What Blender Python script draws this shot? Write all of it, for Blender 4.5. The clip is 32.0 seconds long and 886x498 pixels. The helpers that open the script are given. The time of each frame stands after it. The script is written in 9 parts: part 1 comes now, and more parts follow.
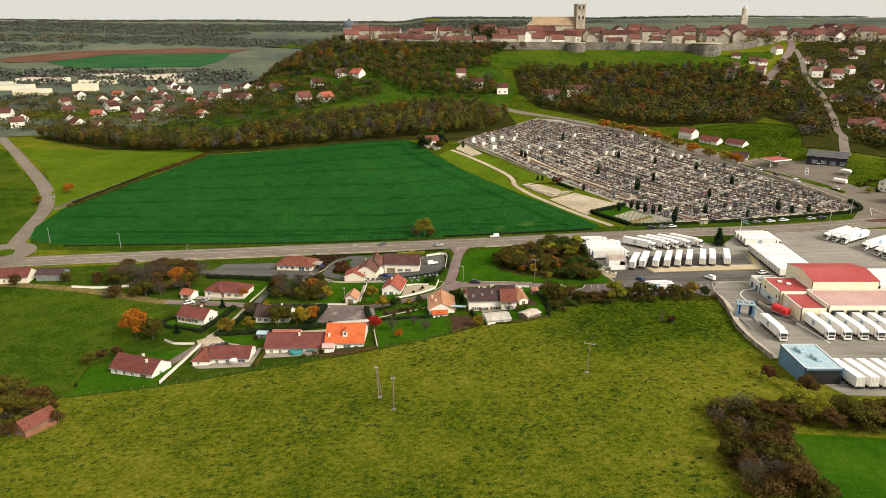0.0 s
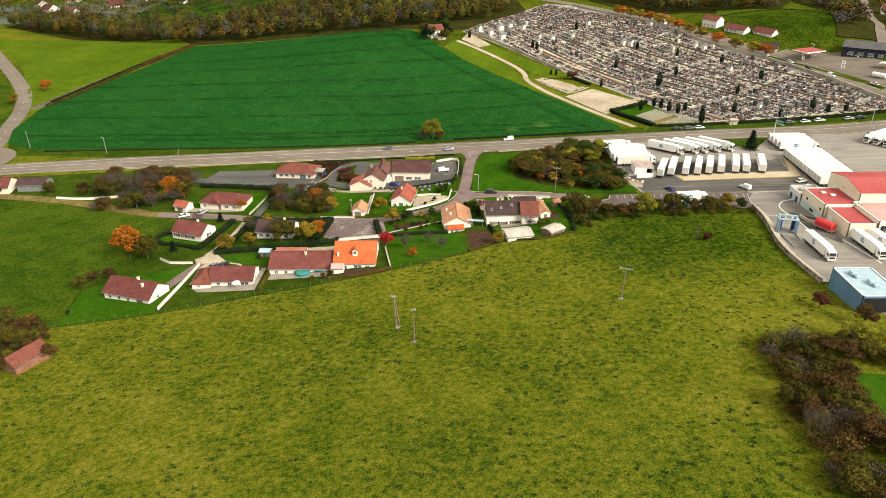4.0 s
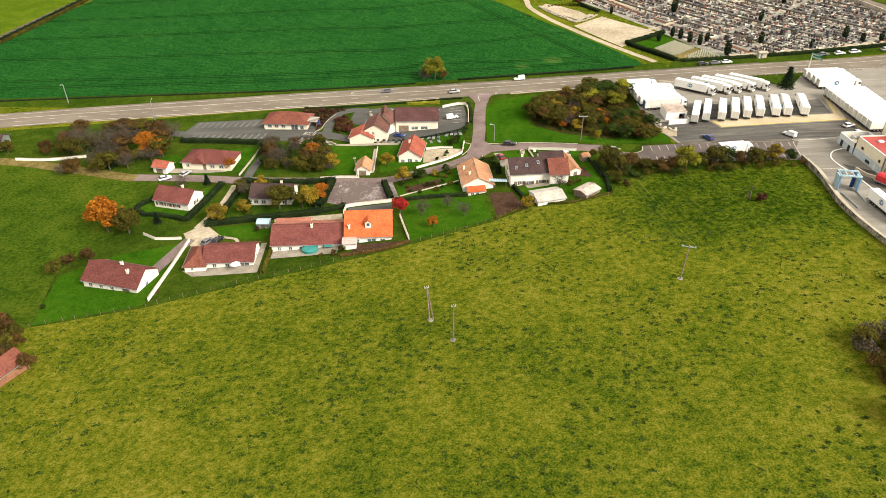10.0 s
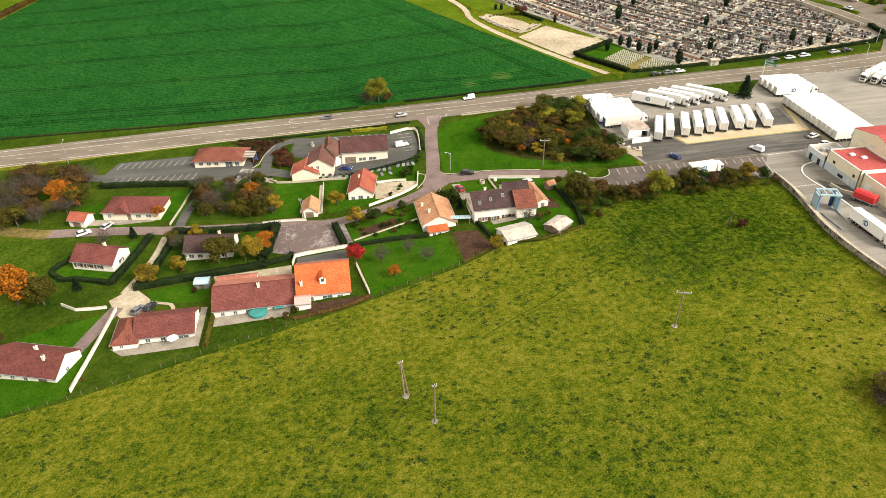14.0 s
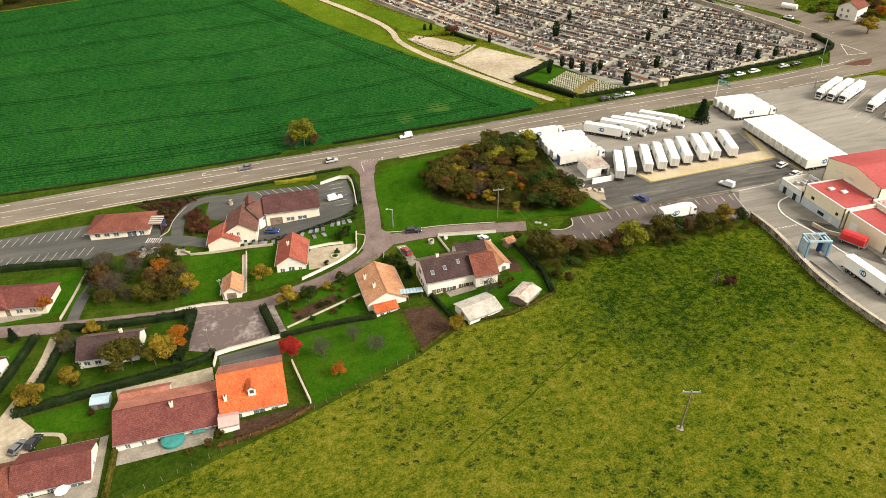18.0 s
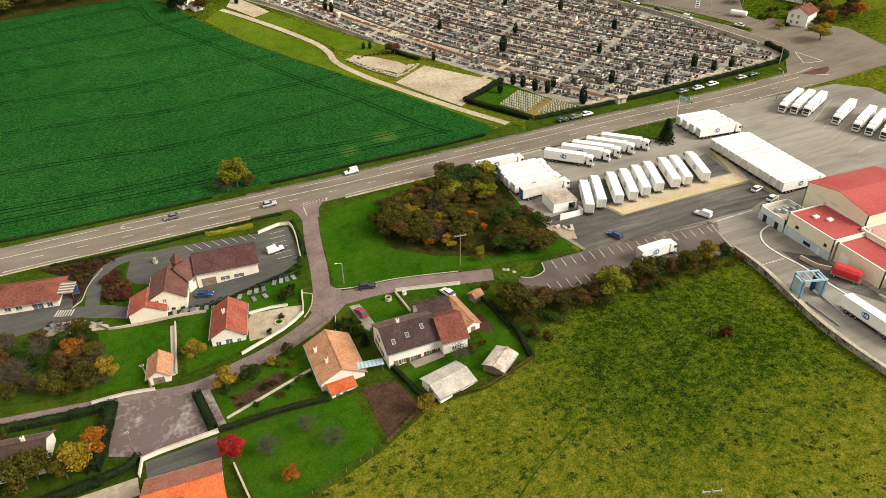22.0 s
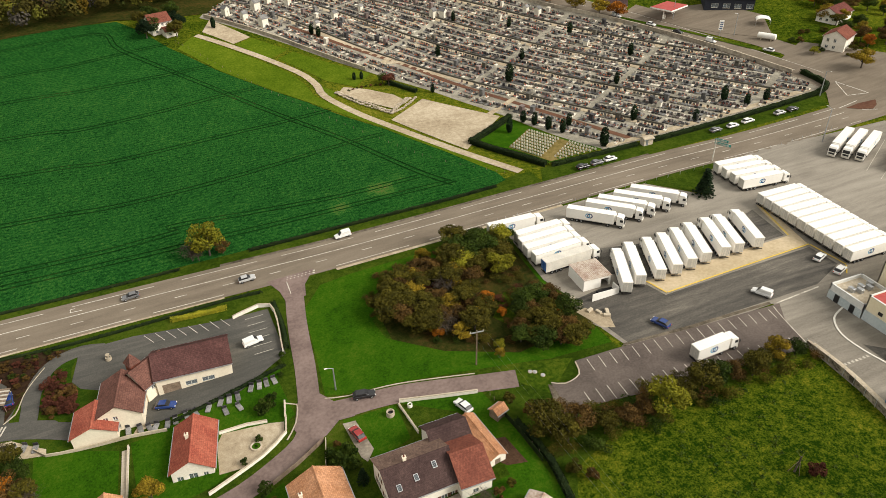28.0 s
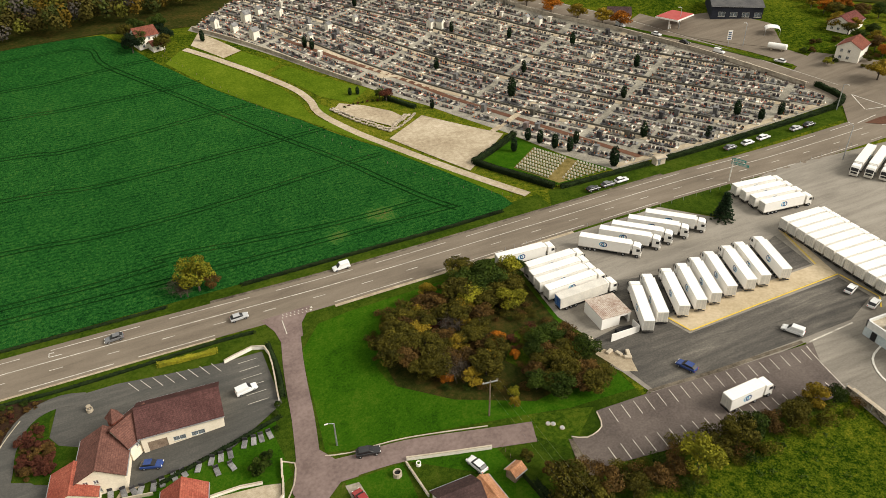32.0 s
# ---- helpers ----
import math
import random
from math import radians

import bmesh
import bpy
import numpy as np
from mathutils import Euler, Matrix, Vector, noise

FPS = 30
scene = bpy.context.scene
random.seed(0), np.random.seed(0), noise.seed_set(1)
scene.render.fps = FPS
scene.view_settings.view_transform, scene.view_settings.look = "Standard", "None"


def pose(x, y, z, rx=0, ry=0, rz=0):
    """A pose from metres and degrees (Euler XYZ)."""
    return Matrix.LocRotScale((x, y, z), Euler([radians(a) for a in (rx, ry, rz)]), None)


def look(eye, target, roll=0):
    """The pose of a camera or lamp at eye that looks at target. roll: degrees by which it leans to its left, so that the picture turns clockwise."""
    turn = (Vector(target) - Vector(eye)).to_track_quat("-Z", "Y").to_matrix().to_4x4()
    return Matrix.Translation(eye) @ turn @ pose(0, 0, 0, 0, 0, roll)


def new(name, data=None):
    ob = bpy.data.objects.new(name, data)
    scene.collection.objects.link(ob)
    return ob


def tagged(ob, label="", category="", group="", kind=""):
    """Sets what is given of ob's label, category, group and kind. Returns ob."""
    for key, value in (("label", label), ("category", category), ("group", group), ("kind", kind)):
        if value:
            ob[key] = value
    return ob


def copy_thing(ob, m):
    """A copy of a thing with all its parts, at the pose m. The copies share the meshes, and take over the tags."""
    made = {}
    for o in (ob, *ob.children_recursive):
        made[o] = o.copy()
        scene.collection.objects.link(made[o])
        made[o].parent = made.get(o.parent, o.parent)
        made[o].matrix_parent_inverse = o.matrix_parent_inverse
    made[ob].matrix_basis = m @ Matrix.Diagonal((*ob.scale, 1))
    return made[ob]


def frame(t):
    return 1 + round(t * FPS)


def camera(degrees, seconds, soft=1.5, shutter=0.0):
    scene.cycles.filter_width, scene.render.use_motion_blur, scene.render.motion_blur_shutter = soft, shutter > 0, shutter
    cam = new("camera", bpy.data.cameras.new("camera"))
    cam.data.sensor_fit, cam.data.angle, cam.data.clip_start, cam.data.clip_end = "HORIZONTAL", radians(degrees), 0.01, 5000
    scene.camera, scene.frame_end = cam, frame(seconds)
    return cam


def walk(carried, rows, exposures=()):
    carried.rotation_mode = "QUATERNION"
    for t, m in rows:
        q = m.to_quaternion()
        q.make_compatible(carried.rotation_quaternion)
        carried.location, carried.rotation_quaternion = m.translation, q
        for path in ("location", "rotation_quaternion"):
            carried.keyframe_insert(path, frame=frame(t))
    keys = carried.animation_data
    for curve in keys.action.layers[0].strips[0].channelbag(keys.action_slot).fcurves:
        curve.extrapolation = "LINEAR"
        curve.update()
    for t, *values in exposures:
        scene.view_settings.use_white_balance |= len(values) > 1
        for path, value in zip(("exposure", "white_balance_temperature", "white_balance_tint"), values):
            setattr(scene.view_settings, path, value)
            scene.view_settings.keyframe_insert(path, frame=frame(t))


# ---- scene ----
# ---- camera and its flight ----
cam = camera(65.24, 32.0, soft=0.5)
# seconds, place, yaw to the left of north, pitch up, roll
PATH = (
    (0.0, 0.00, 0.00, 101.50, -0.000, -18.126, 0.012),
    (0.5, -0.46, 2.82, 101.58, -0.029, -19.308, -0.037),
    (1.0, -1.13, 5.64, 101.57, -0.090, -20.531, -0.072),
    (1.5, -1.98, 8.36, 101.65, -0.167, -21.735, -0.081),
    (2.0, -2.88, 11.05, 101.74, -0.241, -22.858, -0.068),
    (2.5, -3.79, 13.71, 101.75, -0.308, -23.929, -0.059),
    (3.0, -4.76, 16.21, 101.71, -0.365, -25.006, -0.069),
    (3.5, -5.88, 18.66, 101.62, -0.417, -26.101, -0.071),
    (5.5, -10.61, 28.29, 101.53, -0.444, -30.360, -0.168),
    (6.0, -11.73, 30.88, 101.67, -0.467, -31.408, -0.192),
    (6.5, -12.77, 33.45, 101.77, -0.487, -32.389, -0.212),
    (7.0, -13.84, 36.04, 101.85, -0.528, -33.150, -0.214),
    (7.5, -14.95, 38.61, 101.93, -0.579, -33.539, -0.204),
    (8.0, -16.07, 41.08, 102.05, -0.622, -33.652, -0.194),
    (8.5, -17.26, 43.36, 102.08, -0.787, -33.666, -0.191),
    (9.0, -18.56, 45.47, 102.06, -1.305, -33.671, -0.193),
    (9.5, -19.94, 47.56, 102.13, -2.151, -33.697, -0.178),
    (10.0, -21.26, 49.76, 102.16, -3.053, -33.718, -0.160),
    (10.5, -22.31, 52.06, 102.16, -3.859, -33.732, -0.177),
    (11.0, -23.12, 54.44, 102.28, -4.609, -33.754, -0.213),
    (11.5, -23.78, 56.96, 102.42, -5.357, -33.769, -0.250),
    (12.0, -24.33, 59.65, 102.40, -6.090, -33.760, -0.305),
    (12.5, -24.85, 62.50, 102.37, -6.818, -33.748, -0.350),
    (13.0, -25.37, 65.65, 102.43, -7.581, -33.754, -0.344),
    (13.5, -25.70, 69.14, 102.50, -8.350, -33.753, -0.332),
    (14.0, -25.61, 72.92, 102.50, -9.064, -33.720, -0.382),
    (14.5, -25.22, 76.89, 102.40, -9.736, -33.655, -0.467),
    (16.5, -24.46, 93.79, 102.54, -13.167, -33.553, -0.437),
    (17.0, -24.01, 98.07, 102.62, -14.010, -33.575, -0.459),
    (17.5, -23.48, 102.23, 102.59, -14.839, -33.564, -0.507),
    (18.0, -22.94, 106.19, 102.62, -15.637, -33.566, -0.552),
    (18.5, -22.49, 109.91, 102.69, -16.433, -33.584, -0.552),
    (19.0, -22.13, 113.34, 102.64, -17.241, -33.562, -0.545),
    (19.5, -21.70, 116.55, 102.49, -18.005, -33.508, -0.566),
    (20.0, -21.14, 119.60, 102.34, -18.690, -33.465, -0.598),
    (20.5, -20.57, 122.47, 102.22, -19.358, -33.433, -0.626),
    (21.0, -20.06, 125.17, 102.03, -20.063, -33.387, -0.637),
    (21.5, -19.47, 127.83, 101.87, -20.692, -33.359, -0.645),
    (22.0, -18.70, 130.55, 101.84, -21.060, -33.366, -0.678),
    (22.5, -17.80, 133.36, 101.83, -21.181, -33.368, -0.729),
    (23.0, -16.82, 136.35, 101.78, -21.233, -33.348, -0.762),
    (23.5, -15.74, 139.61, 101.71, -21.282, -33.320, -0.781),
    (24.0, -14.56, 143.06, 101.67, -21.321, -33.292, -0.810),
    (24.5, -13.46, 146.53, 101.62, -21.371, -33.252, -0.851),
    (25.0, -12.55, 150.00, 101.51, -21.449, -33.206, -0.879),
    (25.5, -11.75, 153.46, 101.47, -21.534, -33.173, -0.889),
    (27.5, -9.64, 163.78, 101.66, -21.858, -33.183, -0.871),
    (28.0, -9.36, 165.87, 101.63, -21.937, -33.155, -0.877),
    (28.5, -8.98, 167.93, 101.57, -22.004, -33.114, -0.880),
    (29.0, -8.52, 169.90, 101.56, -22.070, -33.083, -0.883),
    (29.5, -8.07, 171.76, 101.62, -22.144, -33.076, -0.896),
    (30.0, -7.66, 173.54, 101.68, -22.215, -33.076, -0.921),
    (30.5, -7.32, 175.23, 101.72, -22.283, -33.063, -0.955),
    (31.0, -7.07, 176.79, 101.78, -22.365, -33.038, -0.997),
    (31.5, -6.89, 178.23, 101.87, -22.454, -33.021, -1.055),
    (32.0, -6.78, 179.58, 101.94, -22.552, -33.004, -1.119),
)
walk(cam, [(t, pose(x, y, z, 90 + pitch, 0, yaw) @ pose(0, 0, 0, 0, 0, roll))
           for t, x, y, z, yaw, pitch, roll in PATH],
     exposures=((0,.25),(1.2,.45),(3,.52),(6,.62),(13,.72),(17,.6),(20,.44),(24,.26),(28,.18),(32,.16)))


# ---- world and light ----
world = bpy.data.worlds.new("overcast_sky")
scene.world = world
world.use_nodes = True
wn, wl = world.node_tree.nodes, world.node_tree.links
sky = wn.new("ShaderNodeTexSky")
sky.sky_type, sky.sun_disc = "NISHITA", False
sky.sun_elevation, sky.sun_rotation = radians(36), radians(131)
sky.air_density, sky.dust_density, sky.ozone_density = 1.0, 4.0, 1.0
dim = wn.new("ShaderNodeVectorMath")
dim.operation = "SCALE"
dim.inputs["Scale"].default_value = 0.12
cover = wn.new("ShaderNodeMix")
cover.data_type = "RGBA"
cover.inputs["Factor"].default_value = 0.86
cover.inputs[7].default_value = (1.2, 1.16, 1.05, 1)
wl.new(sky.outputs[0], dim.inputs[0])
wl.new(dim.outputs[0], cover.inputs[6])
wl.new(cover.outputs[2], wn["Background"].inputs["Color"])
wn["Background"].inputs["Strength"].default_value = 0.6
sun = new("sun", bpy.data.lights.new("sun", "SUN"))
sun.data.energy, sun.data.angle, sun.data.color = 4.0, radians(30), (1.0, 0.94, 0.84)
sun.matrix_basis = look((128, -112, 124), (0, 0, 0))


# ---- materials ----
def surf(name, c1, c2, rough=0.85, s1=0.25, s2=3.0, bump=0.15, metal=0.0, vary=0.0, island=0.0, lo=0.36, hi=0.64, coat=0.0, alpha=None):
    """Two colours mixed by coarse and fine noise in world metres, with fine relief; vary and island shift the value object by object and piece by piece."""
    m = bpy.data.materials.new(name)
    m.use_nodes = True
    n, l = m.node_tree.nodes, m.node_tree.links
    b = n["Principled BSDF"]
    b.inputs["Roughness"].default_value, b.inputs["Metallic"].default_value = rough, metal
    b.inputs["Specular IOR Level"].default_value = 0.5 if rough < 0.6 else 0.08
    b.inputs["Coat Weight"].default_value = coat
    geo = n.new("ShaderNodeNewGeometry")
    a, f = n.new("ShaderNodeTexNoise"), n.new("ShaderNodeTexNoise")
    a.inputs["Scale"].default_value, f.inputs["Scale"].default_value = s1, s2
    a.inputs["Detail"].default_value, f.inputs["Detail"].default_value = 4, 3
    l.new(geo.outputs["Position"], a.inputs["Vector"])
    l.new(geo.outputs["Position"], f.inputs["Vector"])
    both = n.new("ShaderNodeMath")
    both.operation = "MULTIPLY_ADD"
    both.inputs[1].default_value = 0.45
    l.new(f.outputs[0], both.inputs[0])
    half = n.new("ShaderNodeMath")
    half.operation = "MULTIPLY"
    half.inputs[1].default_value = 0.55
    l.new(a.outputs[0], half.inputs[0])
    l.new(half.outputs[0], both.inputs[2])
    ramp = n.new("ShaderNodeMapRange")
    ramp.inputs[1].default_value, ramp.inputs[2].default_value = lo, hi
    l.new(both.outputs[0], ramp.inputs[0])
    mix = n.new("ShaderNodeMix")
    mix.data_type = "RGBA"
    mix.inputs[6].default_value, mix.inputs[7].default_value = (*c1, 1), (*c2, 1)
    l.new(ramp.outputs[0], mix.inputs["Factor"])
    out = mix.outputs[2]
    for amount, source in ((vary, "object"), (island, "island")):
        if amount:
            seed = n.new("ShaderNodeObjectInfo").outputs["Random"] if source == "object" else geo.outputs["Random Per Island"]
            span = n.new("ShaderNodeMapRange")
            span.inputs[3].default_value, span.inputs[4].default_value = 1 - amount, 1 + amount
            l.new(seed, span.inputs[0])
            mul = n.new("ShaderNodeVectorMath")
            mul.operation = "SCALE"
            l.new(out, mul.inputs[0])
            l.new(span.outputs[0], mul.inputs["Scale"])
            out = mul.outputs[0]
    l.new(out, b.inputs["Base Color"])
    if bump:
        bp = n.new("ShaderNodeBump")
        bp.inputs["Strength"].default_value, bp.inputs["Distance"].default_value = bump, 0.4 / s2
        l.new(f.outputs[0], bp.inputs["Height"])
        l.new(bp.outputs[0], b.inputs["Normal"])
    return m


def tiled(name, c1, c2, joint, width=0.28, row=0.34, rough=0.8, vary=0.1):
    """Roof tiles in courses, in the object's own metres: x along the ridge, y down the slope; moss and wear by coarse noise."""
    m = surf(name, c1, c2, rough, 0.35, 2.2, 0.0, vary=vary)
    n, l = m.node_tree.nodes, m.node_tree.links
    b = n["Principled BSDF"]
    base = b.inputs["Base Color"].links[0].from_socket
    co = n.new("ShaderNodeTexCoord")
    br = n.new("ShaderNodeTexBrick")
    br.inputs["Scale"].default_value, br.inputs["Mortar Size"].default_value, br.inputs["Mortar Smooth"].default_value = 1.0, 0.02, 0.6
    br.inputs["Brick Width"].default_value, br.inputs["Row Height"].default_value = width, row
    br.inputs["Color1"].default_value, br.inputs["Color2"].default_value, br.inputs["Mortar"].default_value = (1.12, 1.1, 1.1, 1), (0.8, 0.8, 0.82, 1), (*joint, 1)
    l.new(co.outputs["Object"], br.inputs["Vector"])
    mul = n.new("ShaderNodeVectorMath")
    mul.operation = "MULTIPLY"
    l.new(base, mul.inputs[0])
    l.new(br.outputs["Color"], mul.inputs[1])
    l.new(mul.outputs[0], b.inputs["Base Color"])
    bp = n.new("ShaderNodeBump")
    bp.inputs["Strength"].default_value, bp.inputs["Distance"].default_value, bp.invert = 0.6, 0.05, True
    l.new(br.outputs["Fac"], bp.inputs["Height"])
    l.new(bp.outputs[0], b.inputs["Normal"])
    return m


def streaked(name, colors, angle, rough=0.85):
    """Worn yard asphalt: patches, long tyre streaks at an angle and fine grit."""
    m = bpy.data.materials.new(name)
    m.use_nodes = True
    n, l = m.node_tree.nodes, m.node_tree.links
    b = n["Principled BSDF"]
    b.inputs["Roughness"].default_value, b.inputs["Specular IOR Level"].default_value = rough, 0.15
    geo, turn = n.new("ShaderNodeNewGeometry"), n.new("ShaderNodeMapping")
    turn.inputs["Rotation"].default_value, turn.inputs["Scale"].default_value = (0, 0, radians(angle)), (0.12, 1.0, 1.0)
    l.new(geo.outputs["Position"], turn.inputs["Vector"])
    total = None
    for s, w, source, warp in ((0.035, 0.3, geo.outputs["Position"], 0.8), (0.16, 0.28, turn.outputs[0], 2.2), (0.55, 0.22, turn.outputs[0], 1.2), (3.0, 0.2, geo.outputs["Position"], 0.0)):
        t, k = n.new("ShaderNodeTexNoise"), n.new("ShaderNodeMath")
        t.inputs["Scale"].default_value, t.inputs["Detail"].default_value, t.inputs["Distortion"].default_value = s, 4, warp
        k.operation = "MULTIPLY_ADD"
        k.inputs[1].default_value, k.inputs[2].default_value = w, 0.0
        l.new(source, t.inputs["Vector"])
        l.new(t.outputs[0], k.inputs[0])
        if total:
            l.new(total, k.inputs[2])
        total = k.outputs[0]
    ramp = n.new("ShaderNodeValToRGB")
    while len(ramp.color_ramp.elements) < len(colors):
        ramp.color_ramp.elements.new(0.5)
    for e, (p, c) in zip(ramp.color_ramp.elements, colors):
        e.position, e.color = p, (*c, 1)
    l.new(total, ramp.inputs[0])
    l.new(ramp.outputs[0], b.inputs["Base Color"])
    bp = n.new("ShaderNodeBump")
    bp.inputs["Strength"].default_value, bp.inputs["Distance"].default_value = 0.12, 0.05
    l.new(t.outputs[0], bp.inputs["Height"])
    l.new(bp.outputs[0], b.inputs["Normal"])
    return m


def ground_mat(name, colors, scales, weights, rough=0.95, bump=0.5, rows=None, lush=()):
    """Open ground: patches, clumps and blades at falling sizes, from dry to lush; rows gives drilled lines of a crop."""
    m = bpy.data.materials.new(name)
    m.use_nodes = True
    n, l = m.node_tree.nodes, m.node_tree.links
    b = n["Principled BSDF"]
    b.inputs["Roughness"].default_value, b.inputs["Specular IOR Level"].default_value = rough, 0.0
    geo = n.new("ShaderNodeNewGeometry")
    total = None
    for s, w in zip(scales, weights):
        t = n.new("ShaderNodeTexNoise")
        t.inputs["Scale"].default_value, t.inputs["Detail"].default_value, t.inputs["Roughness"].default_value = s, 5, 0.6
        l.new(geo.outputs["Position"], t.inputs["Vector"])
        k = n.new("ShaderNodeMath")
        k.operation = "MULTIPLY_ADD"
        k.inputs[1].default_value = w
        k.inputs[2].default_value = 0.0
        l.new(t.outputs[0], k.inputs[0])
        if total:
            l.new(total, k.inputs[2])
        total = k.outputs[0]
        last = t
    for x, y, reach, amount in lush:
        gap = n.new("ShaderNodeVectorMath")
        gap.operation = "DISTANCE"
        gap.inputs[1].default_value = (x, y, 0)
        l.new(geo.outputs["Position"], gap.inputs[0])
        fall = n.new("ShaderNodeMapRange")
        fall.interpolation_type = "SMOOTHSTEP"
        fall.inputs[1].default_value, fall.inputs[2].default_value = reach * 0.25, reach
        fall.inputs[3].default_value, fall.inputs[4].default_value = amount, 0.0
        l.new(gap.outputs["Value"], fall.inputs[0])
        k = n.new("ShaderNodeMath")
        k.operation = "SUBTRACT"
        l.new(total, k.inputs[0])
        l.new(fall.outputs[0], k.inputs[1])
        total = k.outputs[0]
    if rows:
        angle, pitch, depth = rows
        turn = n.new("ShaderNodeMapping")
        turn.inputs["Rotation"].default_value = (0, 0, radians(angle))
        l.new(geo.outputs["Position"], turn.inputs["Vector"])
        wave = n.new("ShaderNodeTexWave")
        wave.bands_direction = "Y"
        wave.inputs["Scale"].default_value, wave.inputs["Distortion"].default_value = 0.314 / pitch, 1.5
        wave.inputs["Detail"].default_value, wave.inputs["Detail Scale"].default_value = 3, 0.4
        l.new(turn.outputs[0], wave.inputs["Vector"])
        k = n.new("ShaderNodeMath")
        k.operation = "MULTIPLY_ADD"
        k.inputs[1].default_value = depth
        l.new(wave.outputs["Fac"], k.inputs[0])
        l.new(total, k.inputs[2])
        total = k.outputs[0]
    ramp = n.new("ShaderNodeValToRGB")
    while len(ramp.color_ramp.elements) < len(colors):
        ramp.color_ramp.elements.new(0.5)
    for e, (p, c) in zip(ramp.color_ramp.elements, colors):
        e.position, e.color = p, (*c, 1)
    l.new(total, ramp.inputs[0])
    l.new(ramp.outputs[0], b.inputs["Base Color"])
    bp = n.new("ShaderNodeBump")
    bp.inputs["Strength"].default_value, bp.inputs["Distance"].default_value = bump, 0.3
    l.new(last.outputs[0], bp.inputs["Height"])
    l.new(bp.outputs[0], b.inputs["Normal"])
    return m


# The lush spot at (44, 92) paints the hedgerow's shade into the grass.
PASTURE = ground_mat("pasture_grass", [(0.37, (0.012, 0.03, 0.002)), (0.45, (0.06, 0.086, 0.006)), (0.52, (0.126, 0.132, 0.01)), (0.61, (0.225, 0.194, 0.03))],
                     (0.018, 0.12, 0.7, 2.6), (0.17, 0.14, 0.33, 0.36), bump=1.0, lush=((240, 560, 150, 0.08), (100, 780, 260, 0.07), (-230, 760, 220, 0.08), (90, 236, 66, 0.06), (-310, 420, 140, 0.07), (-50, 152, 40, 0.02), (-40, 285, 80, 0.08), (60, 300, 60, 0.04), (215, 400, 160, 0.06), (10, 480, 90, 0.06), (-75, 168, 30, 0.01), (10, 150, 30, 0.035), (66, 212, 46, 0.045), (-20, 168, 22, 0.015), (44, 92, 36, 0.05), (-5, 118, 22, 0.02), (-96, 178, 16, 0.03), (-50, 196, 12, 0.03)))
MEADOW = ground_mat("meadow_grass", [(0.4, (0.012, 0.034, 0.003)), (0.5, (0.044, 0.077, 0.006)), (0.6, (0.097, 0.112, 0.012))], (0.02, 0.15, 1.2, 5.0), (0.25, 0.2, 0.3, 0.25))
LAWN = ground_mat("garden_lawn", [(0.36, (0.01, 0.034, 0.003)), (0.5, (0.03, 0.09, 0.004)), (0.64, (0.075, 0.12, 0.01))], (0.06, 0.4, 2.0, 7.0), (0.25, 0.2, 0.3, 0.25))
CROP = ground_mat("rapeseed_crop", [(0.4, (0.003, 0.018, 0.004)), (0.48, (0.009, 0.052, 0.01)), (0.56, (0.018, 0.09, 0.015)), (0.64, (0.048, 0.122, 0.021)), (0.76, (0.12, 0.1, 0.035))],
                  (0.015, 0.12, 1.1, 2.8), (0.08, 0.08, 0.36, 0.48), bump=1.0, rows=(-1, 1.6, 0.035), lush=((43, 345.5, 7, -0.13), (29, 340.5, 5, -0.12), (58, 340, 4, -0.1), (7.5, 438.4, 3, -0.12), (-31, 519, 8, -0.1), (-26, 486, 3, -0.08), (43, 382, 3, -0.08), (50, 350, 5, -0.08)))
RUT = ground_mat("crop_wheel_rut", [(0.4, (0.004, 0.018, 0.004)), (0.55, (0.008, 0.036, 0.007)), (0.68, (0.05, 0.05, 0.016))], (0.03, 0.4, 2.0), (0.4, 0.35, 0.25))
VERGE = ground_mat("roadside_grass", [(0.36, (0.01, 0.022, 0.003)), (0.47, (0.03, 0.056, 0.005)), (0.56, (0.056, 0.084, 0.008)), (0.68, (0.11, 0.095, 0.025))], (0.03, 0.2, 1.2, 4.0), (0.25, 0.25, 0.28, 0.22), bump=0.8)
ORCHARD = ground_mat("orchard_grass", [(0.36, (0.012, 0.022, 0.004)), (0.47, (0.026, 0.06, 0.005)), (0.57, (0.055, 0.085, 0.008)), (0.68, (0.1, 0.075, 0.03))], (0.08, 0.35, 1.6, 5.0), (0.3, 0.25, 0.25, 0.2), bump=0.7)
# Distance haze is painted in here: pale grey-green tones for the far land.
HAZY_COUNTRY = ground_mat("hazy_far_country", [(0.4, (0.06, 0.072, 0.062)), (0.48, (0.085, 0.1, 0.075)), (0.54, (0.12, 0.135, 0.085)), (0.62, (0.15, 0.135, 0.11))], (0.0016, 0.006, 0.05, 0.4), (0.5, 0.25, 0.15, 0.1))
FAR_CROP = ground_mat("winter_wheat", [(0.4, (0.02, 0.075, 0.03)), (0.6, (0.04, 0.11, 0.04))], (0.01, 0.08, 0.4), (0.4, 0.3, 0.3))
PLOUGH = ground_mat("ploughed_soil", [(0.4, (0.1, 0.05, 0.035)), (0.6, (0.16, 0.085, 0.055))], (0.01, 0.1, 0.8), (0.4, 0.3, 0.3))
DRY = ground_mat("dry_grass", [(0.38, (0.09, 0.075, 0.02)), (0.5, (0.17, 0.13, 0.045)), (0.62, (0.26, 0.2, 0.08))], (0.05, 0.4, 2.0), (0.35, 0.35, 0.3))
